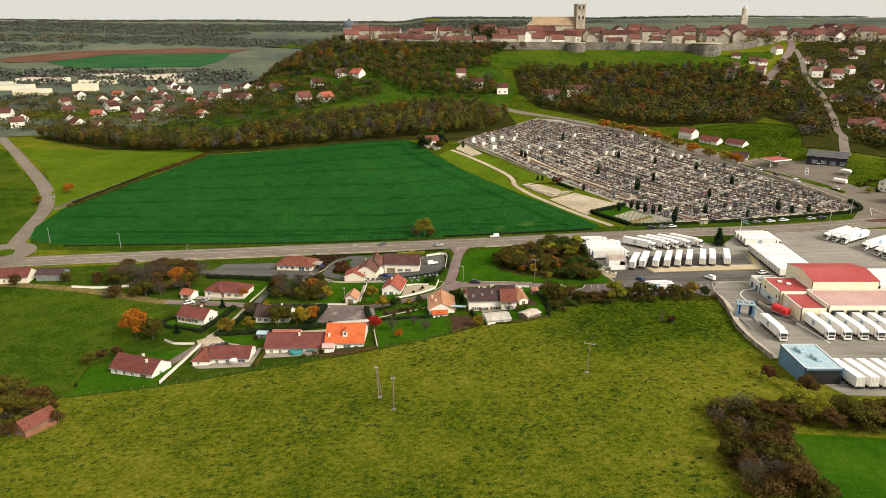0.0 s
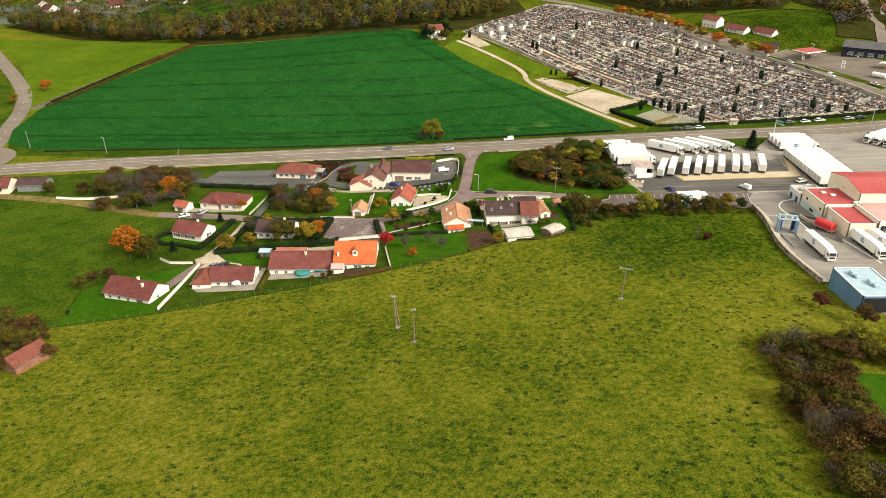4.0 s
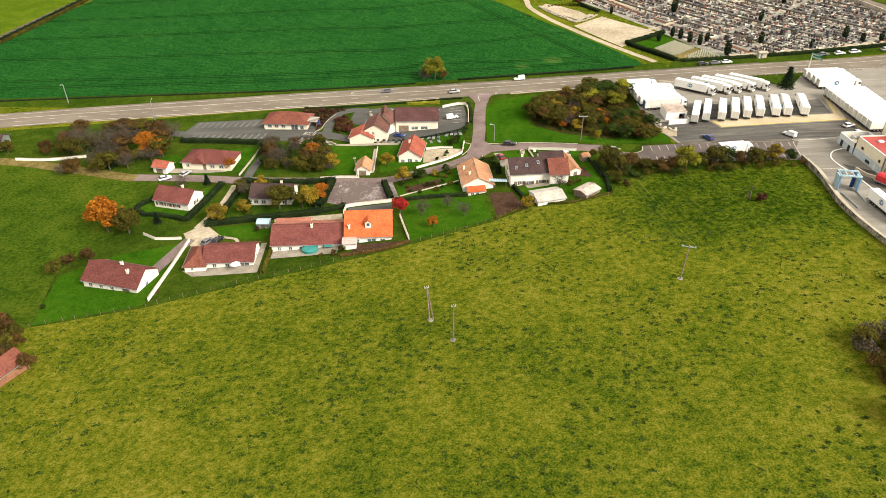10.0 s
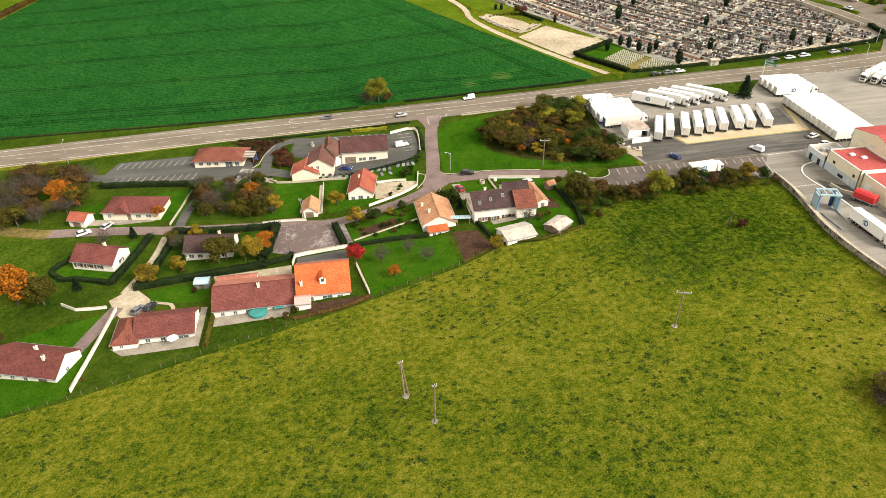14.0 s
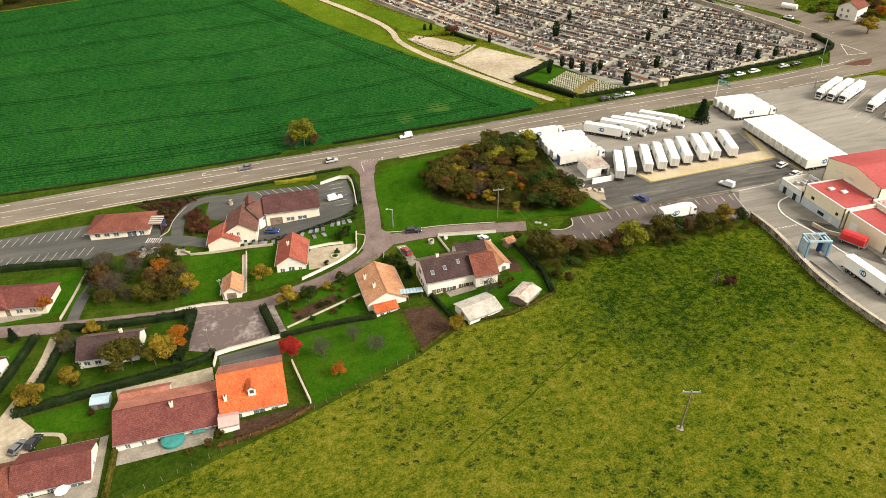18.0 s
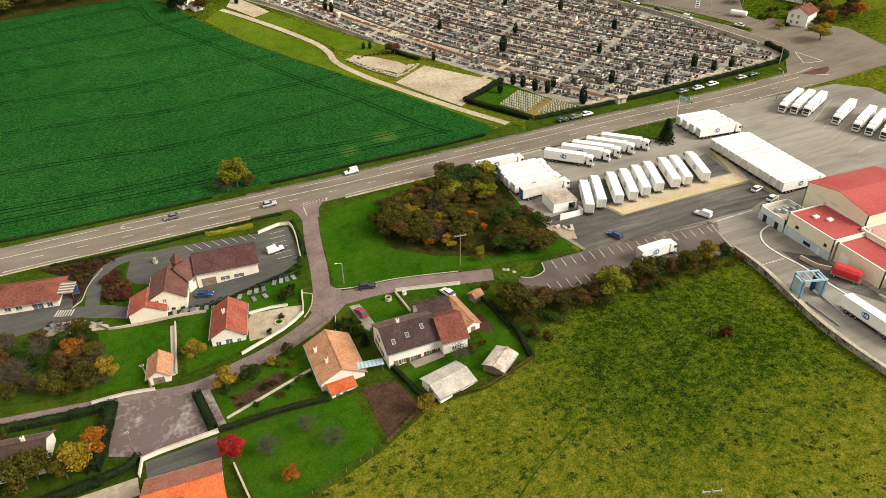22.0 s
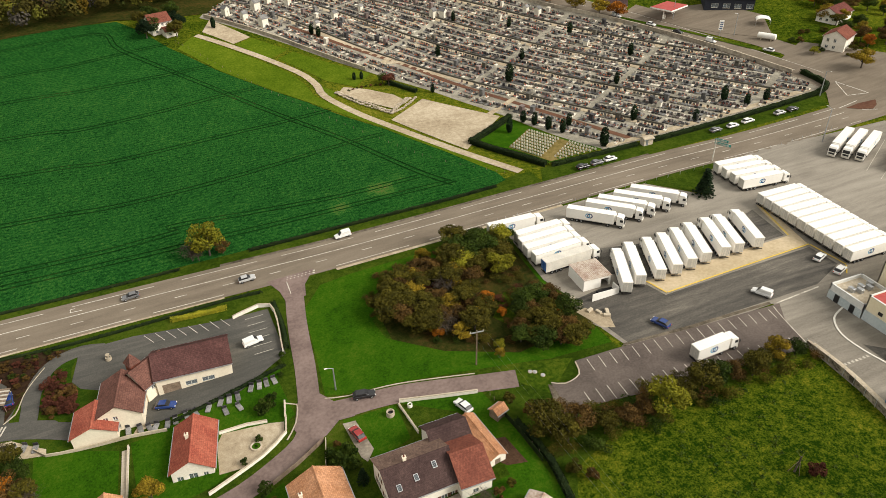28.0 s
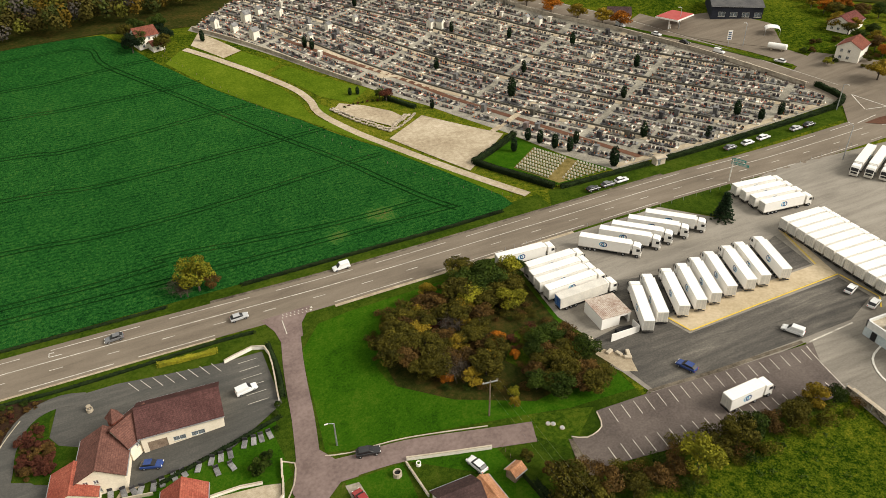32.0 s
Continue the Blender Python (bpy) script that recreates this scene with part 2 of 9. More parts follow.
BRIGHT = ground_mat("bright_pasture", [(0.38, (0.035, 0.07, 0.004)), (0.5, (0.075, 0.118, 0.007)), (0.62, (0.13, 0.165, 0.014))], (0.02, 0.15, 1.2, 5.0), (0.25, 0.2, 0.3, 0.25))
SOIL = ground_mat("garden_soil", [(0.4, (0.04, 0.023, 0.015)), (0.6, (0.1, 0.058, 0.036))], (0.3, 1.5, 6.0), (0.3, 0.4, 0.3))
LITTER = ground_mat("leaf_litter", [(0.38, (0.012, 0.02, 0.004)), (0.5, (0.032, 0.036, 0.008)), (0.62, (0.075, 0.05, 0.014))], (0.1, 0.7, 4.0), (0.3, 0.4, 0.3))
BANK = ground_mat("planted_bank_soil", [(0.38, (0.012, 0.01, 0.006)), (0.5, (0.04, 0.022, 0.014)), (0.62, (0.03, 0.045, 0.008))], (0.12, 0.6, 3.0), (0.4, 0.35, 0.25))
DIRT = ground_mat("roadside_dirt", [(0.38, (0.05, 0.042, 0.03)), (0.5, (0.12, 0.1, 0.075)), (0.62, (0.22, 0.185, 0.14))], (0.15, 0.8, 4.0), (0.35, 0.35, 0.3), bump=0.3)
GRAVEL = ground_mat("pale_gravel", [(0.38, (0.27, 0.21, 0.14)), (0.5, (0.4, 0.33, 0.23)), (0.62, (0.55, 0.47, 0.35))], (0.08, 0.8, 6.0), (0.35, 0.35, 0.3), bump=0.3)
CEM_GROUND = ground_mat("cemetery_gravel", [(0.36, (0.11, 0.1, 0.083)), (0.48, (0.25, 0.23, 0.185)), (0.6, (0.4, 0.37, 0.3))], (0.05, 0.3, 2.5), (0.35, 0.35, 0.3), bump=0.3)
ROAD = streaked("worn_asphalt", [(0.36, (0.125, 0.1, 0.075)), (0.5, (0.178, 0.146, 0.11)), (0.64, (0.235, 0.195, 0.15))], 0, 0.9)
BAYS = surf("bay_asphalt", (0.088, 0.071, 0.063), (0.155, 0.127, 0.11), 0.9, 0.15, 2.5, 0.1)
STREET = surf("old_street_asphalt", (0.145, 0.105, 0.093), (0.235, 0.175, 0.156), 0.9, 0.2, 1.4, 0.15)
YARD = streaked("yard_asphalt", [(0.34, (0.14, 0.124, 0.104)), (0.46, (0.22, 0.197, 0.163)), (0.56, (0.285, 0.257, 0.214)), (0.68, (0.34, 0.31, 0.26))], 25)
WET = streaked("dark_yard_asphalt", [(0.36, (0.042, 0.04, 0.037)), (0.47, (0.085, 0.078, 0.068)), (0.55, (0.135, 0.122, 0.103)), (0.66, (0.26, 0.235, 0.195))], -12)
LOT = streaked("dark_lot_asphalt", [(0.36, (0.05, 0.05, 0.046)), (0.5, (0.082, 0.079, 0.07)), (0.64, (0.135, 0.125, 0.108))], 10)
PLAZA = surf("worn_plaza_asphalt", (0.145, 0.108, 0.098), (0.36, 0.315, 0.285), 0.9, 0.14, 0.9, 0.12, lo=0.48, hi=0.68)
STAINED = surf("stained_concrete", (0.07, 0.06, 0.045), (0.42, 0.36, 0.27), 0.95, 0.35, 1.6, 0.3, lo=0.4, hi=0.6)
CONCRETE = surf("weathered_concrete", (0.36, 0.3, 0.22), (0.56, 0.49, 0.38), 0.9, 0.2, 2.0, 0.15, vary=0.06)
PAVING = surf("garden_paving", (0.2, 0.17, 0.135), (0.36, 0.315, 0.25), 0.9, 0.3, 2.0, 0.15)
SLAB = surf("yard_concrete", (0.4, 0.32, 0.2), (0.55, 0.45, 0.31), 0.9, 0.12, 1.4, 0.1)
PAINT = surf("road_paint", (0.6, 0.57, 0.5), (0.8, 0.77, 0.7), 0.8, 1.0, 5.0, 0.05)
WORN = surf("worn_road_paint", (0.27, 0.24, 0.2), (0.66, 0.62, 0.54), 0.8, 0.5, 2.5, 0.05, lo=0.3, hi=0.62)
YELLOW = surf("yellow_paint", (0.6, 0.42, 0.05), (0.75, 0.55, 0.1), 0.8, 1.0, 5.0, 0.05)
RENDER_W = surf("white_render", (0.72, 0.66, 0.56), (0.86, 0.81, 0.72), 0.9, 0.4, 3.0, 0.06, vary=0.06)
RENDER_C = surf("cream_render", (0.68, 0.6, 0.47), (0.8, 0.72, 0.58), 0.9, 0.4, 3.0, 0.06, vary=0.06)
STONE = surf("town_limestone", (0.24, 0.205, 0.16), (0.54, 0.47, 0.37), 0.9, 0.1, 0.8, 0.2, vary=0.12)
# Darker than the town limestone: the ramparts' shade is put into the colour.
RAMPART = surf("shaded_rampart_stone", (0.07, 0.064, 0.055), (0.26, 0.23, 0.185), 0.95, 0.07, 0.5, 0.3)
DRYSTONE = surf("dry_stone", (0.3, 0.25, 0.19), (0.58, 0.5, 0.39), 0.95, 0.6, 2.5, 0.4, vary=0.15)
R_BROWN = tiled("brown_tiles", (0.13, 0.042, 0.036), (0.2, 0.07, 0.056), (0.4, 0.35, 0.35))
R_DARK = tiled("dark_tiles", (0.055, 0.034, 0.032), (0.095, 0.06, 0.054), (0.4, 0.4, 0.4))
R_RED = tiled("red_tiles", (0.3, 0.075, 0.05), (0.42, 0.135, 0.085), (0.5, 0.4, 0.4))
R_ORANGE = tiled("orange_tiles", (0.46, 0.095, 0.032), (0.62, 0.16, 0.055), (0.55, 0.4, 0.4))
R_TAN = tiled("tan_tiles", (0.42, 0.2, 0.1), (0.6, 0.32, 0.18), (0.55, 0.5, 0.45))
R_OLD = tiled("old_brick_tiles", (0.16, 0.055, 0.038), (0.25, 0.09, 0.06), (0.45, 0.4, 0.4))
R_TOWN = surf("town_roof_tiles", (0.05, 0.028, 0.025), (0.17, 0.065, 0.048), 0.9, 0.05, 0.7, 0.2, vary=0.45)
R_SALMON = tiled("salmon_tiles", (0.32, 0.12, 0.08), (0.46, 0.2, 0.14), (0.55, 0.5, 0.45))
# Paler grey-brown tiles, used on two back slopes.
R_GREYBROWN = tiled("grey_brown_tiles", (0.13, 0.085, 0.068), (0.22, 0.15, 0.115), (0.5, 0.45, 0.42))
R_MAROON = tiled("maroon_tiles", (0.07, 0.033, 0.03), (0.115, 0.056, 0.05), (0.45, 0.4, 0.4))
R_UMBER = tiled("umber_tiles", (0.13, 0.062, 0.048), (0.205, 0.1, 0.078), (0.48, 0.43, 0.4))
R_RUST = surf("rusty_sheet", (0.3, 0.2, 0.15), (0.62, 0.55, 0.47), 0.7, 0.5, 2.2, 0.1)
R_FIBRE = surf("fibre_cement_sheet", (0.32, 0.29, 0.24), (0.55, 0.5, 0.43), 0.9, 0.4, 2.0, 0.2)
R_HALL = surf("red_membrane_roof", (0.33, 0.06, 0.055), (0.42, 0.1, 0.09), 0.8, 0.08, 1.2, 0.05)
R_PINK = surf("faded_membrane_roof", (0.42, 0.25, 0.22), (0.55, 0.36, 0.32), 0.8, 0.08, 1.2, 0.05)
CLAD_C = surf("cream_cladding", (0.78, 0.68, 0.47), (0.85, 0.76, 0.57), 0.55, 0.1, 2.0, 0.05)
CLAD_W = surf("pale_cladding", (0.6, 0.6, 0.57), (0.75, 0.75, 0.72), 0.5, 0.1, 2.0, 0.05)
CLAD_B = surf("blue_cladding", (0.09, 0.19, 0.31), (0.15, 0.27, 0.4), 0.5, 0.2, 2.0, 0.05)
STEEL = surf("galvanised_steel", (0.35, 0.36, 0.37), (0.55, 0.56, 0.57), 0.45, 0.6, 4.0, 0.05, metal=0.7)
DARK = surf("dark_rubber", (0.012, 0.012, 0.013), (0.03, 0.03, 0.03), 0.8, 1.0, 6.0, 0.1)
BLACK = surf("black_plastic", (0.01, 0.01, 0.012), (0.02, 0.02, 0.022), 0.4, 1.0, 6.0, 0.0)
WOOD = surf("weathered_wood", (0.12, 0.085, 0.06), (0.26, 0.2, 0.15), 0.9, 0.8, 6.0, 0.2, vary=0.15)
BARK = surf("bark", (0.05, 0.04, 0.03), (0.12, 0.1, 0.08), 0.95, 1.0, 7.0, 0.4)
T_WHITE = surf("white_trailer_skin", (0.83, 0.8, 0.74), (0.89, 0.86, 0.8), 0.4, 0.3, 2.0, 0.02, vary=0.05)
T_GREY = surf("trailer_door_grey", (0.56, 0.53, 0.47), (0.7, 0.66, 0.58), 0.5, 0.5, 3.0, 0.03, vary=0.1)
T_BLUE = surf("blue_tarpaulin", (0.02, 0.09, 0.3), (0.04, 0.14, 0.4), 0.5, 0.5, 3.0, 0.05)
LOGO_D = surf("dark_blue_print", (0.005, 0.03, 0.13), (0.008, 0.045, 0.17), 0.4, 1.0, 5.0, 0.0)
LOGO_L = surf("light_blue_print", (0.05, 0.3, 0.5), (0.07, 0.36, 0.56), 0.4, 1.0, 5.0, 0.0)
TANK_RED = surf("red_enamel", (0.5, 0.015, 0.02), (0.62, 0.03, 0.03), 0.35, 0.5, 3.0, 0.02)
TEAL = surf("teal_cover", (0.02, 0.17, 0.15), (0.04, 0.24, 0.21), 0.5, 0.6, 3.0, 0.05)
LIGHT_BLUE = surf("pale_blue_sheet", (0.28, 0.4, 0.45), (0.42, 0.54, 0.57), 0.5, 0.5, 3.0, 0.05)
GRAN = [surf("granite_" + k, a, b, 0.45, 0.8, 6.0, 0.05, vary=0.3, island=0.3) for k, a, b in (
    ("grey", (0.08, 0.08, 0.082), (0.27, 0.262, 0.25)), ("black", (0.008, 0.008, 0.01), (0.04, 0.037, 0.038)),
    ("pale", (0.4, 0.37, 0.31), (0.7, 0.65, 0.55)), ("rose", (0.09, 0.07, 0.066), (0.19, 0.145, 0.13)), ("mossy", (0.045, 0.045, 0.034), (0.14, 0.125, 0.1)))]
FLOWERS = surf("potted_chrysanthemums", (0.4, 0.22, 0.02), (0.5, 0.06, 0.12), 0.8, 2.5, 9.0, 0.4, vary=0.4)
WAR = surf("white_war_stone", (0.62, 0.58, 0.48), (0.78, 0.74, 0.64), 0.8, 1.0, 5.0, 0.05)
T_WHITE.node_tree.nodes["Principled BSDF"].inputs["Specular IOR Level"].default_value = 0.4
GLASS = bpy.data.materials.new("window_glass")
GLASS.use_nodes = True
for k, v in (("Transmission Weight", 0.85), ("Roughness", 0.05), ("IOR", 1.45), ("Base Color", (0.5, 0.56, 0.6, 1))):
    GLASS.node_tree.nodes["Principled BSDF"].inputs[k].default_value = v
CAR_PAINT = {k: surf(k + "_car_paint", a, b, 0.25, 0.5, 3.0, 0.0, coat=0.5) for k, a, b in (
    ("white", (0.72, 0.72, 0.7), (0.78, 0.78, 0.76)), ("black", (0.012, 0.012, 0.014), (0.02, 0.02, 0.022)), ("grey", (0.12, 0.12, 0.125), (0.16, 0.16, 0.165)),
    ("blue", (0.012, 0.035, 0.16), (0.018, 0.05, 0.2)), ("red", (0.25, 0.015, 0.015), (0.3, 0.025, 0.02)), ("silver", (0.4, 0.4, 0.4), (0.46, 0.46, 0.46)))}


def leaf(name, c1, c2, island=0.2, vary=0.22):
    return surf(name, c1, c2, 0.8, 0.35, 2.0, 0.0, vary=vary, island=island)


LEAF = {"green": leaf("green_leaves", (0.01, 0.022, 0.003), (0.045, 0.066, 0.008)), "olive": leaf("olive_leaves", (0.026, 0.026, 0.004), (0.1, 0.084, 0.01)),
        "yellow": leaf("yellow_leaves", (0.1, 0.076, 0.007), (0.3, 0.2, 0.018)), "orange": leaf("orange_leaves", (0.17, 0.05, 0.006), (0.4, 0.14, 0.01)),
        "brown": leaf("brown_leaves", (0.028, 0.018, 0.006), (0.125, 0.07, 0.018)), "red": leaf("red_leaves", (0.16, 0.008, 0.009), (0.34, 0.025, 0.02)),
        "bare": leaf("bare_twigs", (0.03, 0.022, 0.014), (0.095, 0.072, 0.046)), "dark": leaf("conifer_needles", (0.005, 0.012, 0.005), (0.015, 0.03, 0.01)),
        "hedge": leaf("clipped_hedge", (0.007, 0.014, 0.005), (0.022, 0.036, 0.009)), "rust": leaf("rusty_shrub_leaves", (0.045, 0.015, 0.01), (0.12, 0.042, 0.024)),
        "lime": leaf("lime_leaves", (0.085, 0.092, 0.008), (0.26, 0.24, 0.018))}


def far_leaf(name, c1, c2):
    return surf(name, [0.8 * v for v in c1], [0.8 * v for v in c2], 0.85, 0.09, 0.5, 0.0, island=0.06, lo=0.34, hi=0.66)


WOODS = {"green": far_leaf("wood_green", (0.014, 0.022, 0.004), (0.075, 0.09, 0.018)), "olive": far_leaf("wood_olive", (0.026, 0.024, 0.005), (0.125, 0.104, 0.02)), "brown": far_leaf("wood_brown", (0.026, 0.017, 0.008), (0.11, 0.066, 0.024)),
         "yellow": far_leaf("wood_yellow", (0.07, 0.05, 0.007), (0.2, 0.125, 0.014)), "orange": far_leaf("wood_orange", (0.09, 0.034, 0.007), (0.22, 0.085, 0.012)), "bare": far_leaf("wood_bare", (0.036, 0.032, 0.027), (0.12, 0.105, 0.085)),
         # grey and moss: far crowns with haze mixed into the leaf colour
         "dark": far_leaf("wood_dark", (0.007, 0.013, 0.007), (0.02, 0.03, 0.014)), "lime": far_leaf("wood_lime", (0.05, 0.054, 0.008), (0.17, 0.165, 0.022)), "grey": far_leaf("wood_haze_grey", (0.066, 0.073, 0.062), (0.11, 0.114, 0.088)), "moss": far_leaf("wood_haze_green", (0.06, 0.074, 0.054), (0.105, 0.12, 0.078))}

# ---- building helpers ----
def part(name, bm, material, parent=None, label="", smooth=False):
    """Links a bmesh as one mesh object under a thing or a part."""
    me = bpy.data.meshes.new(name)
    bm.to_mesh(me)
    bm.free()
    for m in material if isinstance(material, (list, tuple)) else (material,):
        me.materials.append(m)
    if smooth:
        me.shade_smooth()
    ob = new(name, me)
    ob.parent = parent
    return tagged(ob, label)


def thing(name, m, label, category, group="", kind=""):
    """An Empty at the base of a thing, which parents its parts."""
    ob = new(name)
    ob.empty_display_size = 0.5
    ob.matrix_basis = m
    return tagged(ob, label, category, group, kind)


def box(bm, x0, x1, y0, y1, z0, z1, m=None, mat=0):
    vs = [bm.verts.new(v) for v in ((x0, y0, z0), (x1, y0, z0), (x1, y1, z0), (x0, y1, z0), (x0, y0, z1), (x1, y0, z1), (x1, y1, z1), (x0, y1, z1))]
    for q in ((3, 2, 1, 0), (4, 5, 6, 7), (0, 1, 5, 4), (1, 2, 6, 5), (2, 3, 7, 6), (3, 0, 4, 7)):
        bm.faces.new([vs[i] for i in q]).material_index = mat
    if m is not None:
        for v in vs:
            v.co = m @ v.co
    return vs


def prism(bm, outline, z0, z1, m=None, mat=0):
    """A straight prism over an outline of (x, y) that runs anticlockwise."""
    lo, hi = [bm.verts.new((x, y, z0)) for x, y in outline], [bm.verts.new((x, y, z1)) for x, y in outline]
    bm.faces.new(lo[::-1]).material_index = mat
    bm.faces.new(hi).material_index = mat
    for i in range(len(lo)):
        j = (i + 1) % len(lo)
        bm.faces.new((lo[i], lo[j], hi[j], hi[i])).material_index = mat
    if m is not None:
        for v in lo + hi:
            v.co = m @ v.co
    return lo + hi


def side_prism(bm, outline, y0, y1, m=None, mat=0):
    """A prism over an outline of (x, z), drawn out along y."""
    turn = Matrix(((1, 0, 0, 0), (0, 0, 1, 0), (0, 1, 0, 0), (0, 0, 0, 1)))
    vs = prism(bm, outline, y0, y1, (m or Matrix()) @ turn, mat)
    bmesh.ops.reverse_faces(bm, faces=list({f for v in vs for f in v.link_faces}))
    return vs


def tube(bm, a, b, r0, r1, seg=6, mat=0):
    """A tapered round bar from a to b."""
    a, b = Vector(a), Vector(b)
    q = (b - a).to_track_quat("Z", "Y").to_matrix()
    rings = []
    for p, r in ((a, r0), (b, r1)):
        rings.append([bm.verts.new(p + q @ Vector((r * math.cos(2 * math.pi * k / seg), r * math.sin(2 * math.pi * k / seg), 0))) for k in range(seg)])
    for k in range(seg):
        j = (k + 1) % seg
        bm.faces.new((rings[0][k], rings[0][j], rings[1][j], rings[1][k])).material_index = mat
    bm.faces.new(rings[0][::-1]).material_index = mat
    bm.faces.new(rings[1]).material_index = mat


def cable(bm, points, r):
    """One thin wire through the points, three-sided."""
    prev = None
    for p in points:
        ring = [bm.verts.new((p[0], p[1] + r * math.sin(k * 2.094), p[2] + r * math.cos(k * 2.094))) for k in range(3)]
        if prev:
            for k in range(3):
                bm.faces.new((prev[k], prev[(k + 1) % 3], ring[(k + 1) % 3], ring[k]))
        prev = ring


def chamfered(bm, verts, width=0.05):
    edges = list({e for v in verts for e in v.link_edges})
    bmesh.ops.bevel(bm, geom=edges, offset=width, segments=1, affect="EDGES", clamp_overlap=True)


# ---- the lie of the land ----
MOUNDS = ((20, 0, 110, 11.04), (120, 380, 160, -9.37), (-180, 300, 160, -9.03), (-180, 540, 70, -4.86), (60, 300, 70, 2.77), (-60, 240, 70, -5.46),
          (220, 200, 70, -7.93), (0, 560, 70, 10.77), (200, 560, 70, 9.94), (100, 480, 70, -2.74), (140, 360, 160, -10.26))


def step(a, b, x):
    t = np.clip((x - a) / (b - a), 0, 1)
    return t * t * (3 - 2 * t)


def land(x, y):
    """Height of the ground: gentle swells by the village, the town's hill to the north, a wide valley and far ridges."""
    x, y = np.asarray(x, float), np.asarray(y, float)
    close = 6.662 + 0.05905 * x + 0.03305 * y
    for a, b, s, k in MOUNDS:
        close = close + k * np.exp(-((x - a) ** 2 + (y - b) ** 2) / (2 * s * s))
    d = np.hypot(x, y)
    rise = step(420, 620, y)
    far = -4 + step(1500, 5000, d) * 112 + 3 * np.sin(x / 230 + 1) * np.sin(y / 310) * step(900, 1500, d)
    far = far + 22 * step(-260, -60, x) * (rise + (1 - rise) * 0.9 * step(100, 330, x))
    top = step(640, 980, y) * step(-330, -110, x) * (1 - step(1700, 2300, y))
    far = far * (1 - top) + 78 * top
    k = step(470, 620, y)
    k = k + (1 - k) * step(230, 340, np.abs(x))
    return close * (1 - k) + far * k


def lay(x, y):
    return float(land(x, y))


def spread(start, edge0, edge1, stop, fine, growth):
    """Grid lines that are fine between the two edges and grow coarser outwards."""
    mid = list(np.arange(edge0, edge1 + 0.01, fine))
    lo, hi, s = [edge0], [edge1], fine
    while lo[-1] > start:
        s *= growth
        lo.append(max(start, lo[-1] - s))
    s = fine
    while hi[-1] < stop:
        s *= growth
        hi.append(min(stop, hi[-1] + s))
    return np.array(lo[:0:-1] + mid + hi[1:])


def sheet(name, xs, ys, z, material):
    gx, gy = np.meshgrid(xs, ys)
    gz = z(gx, gy)
    nx, ny = len(xs), len(ys)
    idx = np.arange(nx * ny).reshape(ny, nx)
    quads = np.stack([idx[:-1, :-1], idx[:-1, 1:], idx[1:, 1:], idx[1:, :-1]], -1).reshape(-1, 4)
    me = bpy.data.meshes.new(name)
    me.from_pydata(np.stack([gx, gy, gz], -1).reshape(-1, 3).tolist(), [], quads.tolist())
    me.materials.append(material)
    me.shade_smooth()
    return new(name, me)


def drape(name, outline, material, lift, pitch=8.0, label="", category="ground", kind="structure"):
    """A thin cover of the ground inside an outline, cut along a grid so that it follows the land."""
    bm = bmesh.new()
    bm.faces.new([bm.verts.new((x, y, 0)) for x, y in outline])
    xs, ys = [p[0] for p in outline], [p[1] for p in outline]
    for axis, lo, hi in ((0, min(xs), max(xs)), (1, min(ys), max(ys))):
        c = math.floor(lo / pitch) * pitch + pitch
        while c < hi:
            no = Vector((1, 0, 0)) if axis == 0 else Vector((0, 1, 0))
            bmesh.ops.bisect_plane(bm, geom=bm.verts[:] + bm.edges[:] + bm.faces[:], plane_co=no * c, plane_no=no)
            c += pitch
    bmesh.ops.triangulate(bm, faces=bm.faces[:])
    for v in bm.verts:
        v.co.z = lay(v.co.x, v.co.y) + lift
    for f in bm.faces:
        if f.normal.z < 0:
            f.normal_flip()
    bm.normal_update()
    for f in bm.faces:
        if f.normal.z < 0:
            f.normal_flip()
    return tagged(part(name, bm, material), label, category, "", kind)


def resample(points, pitch):
    """Points along a smooth line through the given ones, about pitch metres apart."""
    p = np.array(points, float)
    out = []
    for i in range(len(p) - 1):
        a, b, c, d = p[max(i - 1, 0)], p[i], p[i + 1], p[min(i + 2, len(p) - 1)]
        n = max(1, int(np.hypot(*(c - b)) / pitch))
        for k in range(n):
            t = k / n
            out.append(0.5 * (2 * b + (c - a) * t + (2 * a - 5 * b + 4 * c - d) * t * t + (3 * b - a - 3 * c + d) * t ** 3))
    out.append(p[-1])
    return np.array(out)


def along(points, pitch):
    """Points of resample with the unit normal to the left of each."""
    q = resample(points, pitch)
    t = np.gradient(q, axis=0)
    t /= np.hypot(t[:, 0], t[:, 1])[:, None]
    return q, np.stack([-t[:, 1], t[:, 0]], 1)


def ribbon_into(bm, points, left, right, lift, pitch=4.0, mat=0):
    q, nrm = along(points, pitch)
    n = max(1, int(abs(left - right) / 5))
    prev = None
    for c, o in zip(q, nrm):
        row = []
        for k in range(n + 1):
            w = right + (left - right) * k / n
            x, y = c[0] + o[0] * w, c[1] + o[1] * w
            row.append(bm.verts.new((x, y, lay(x, y) + lift)))
        if prev:
            for k in range(n):
                bm.faces.new((prev[k], row[k], row[k + 1], prev[k + 1])).material_index = mat
        prev = row


def ribbon(name, points, left, right, material, lift, label="", category="road", kind="structure", pitch=4.0):
    bm = bmesh.new()
    ribbon_into(bm, points, left, right, lift, pitch)
    return tagged(part(name, bm, material), label, category, "", kind)


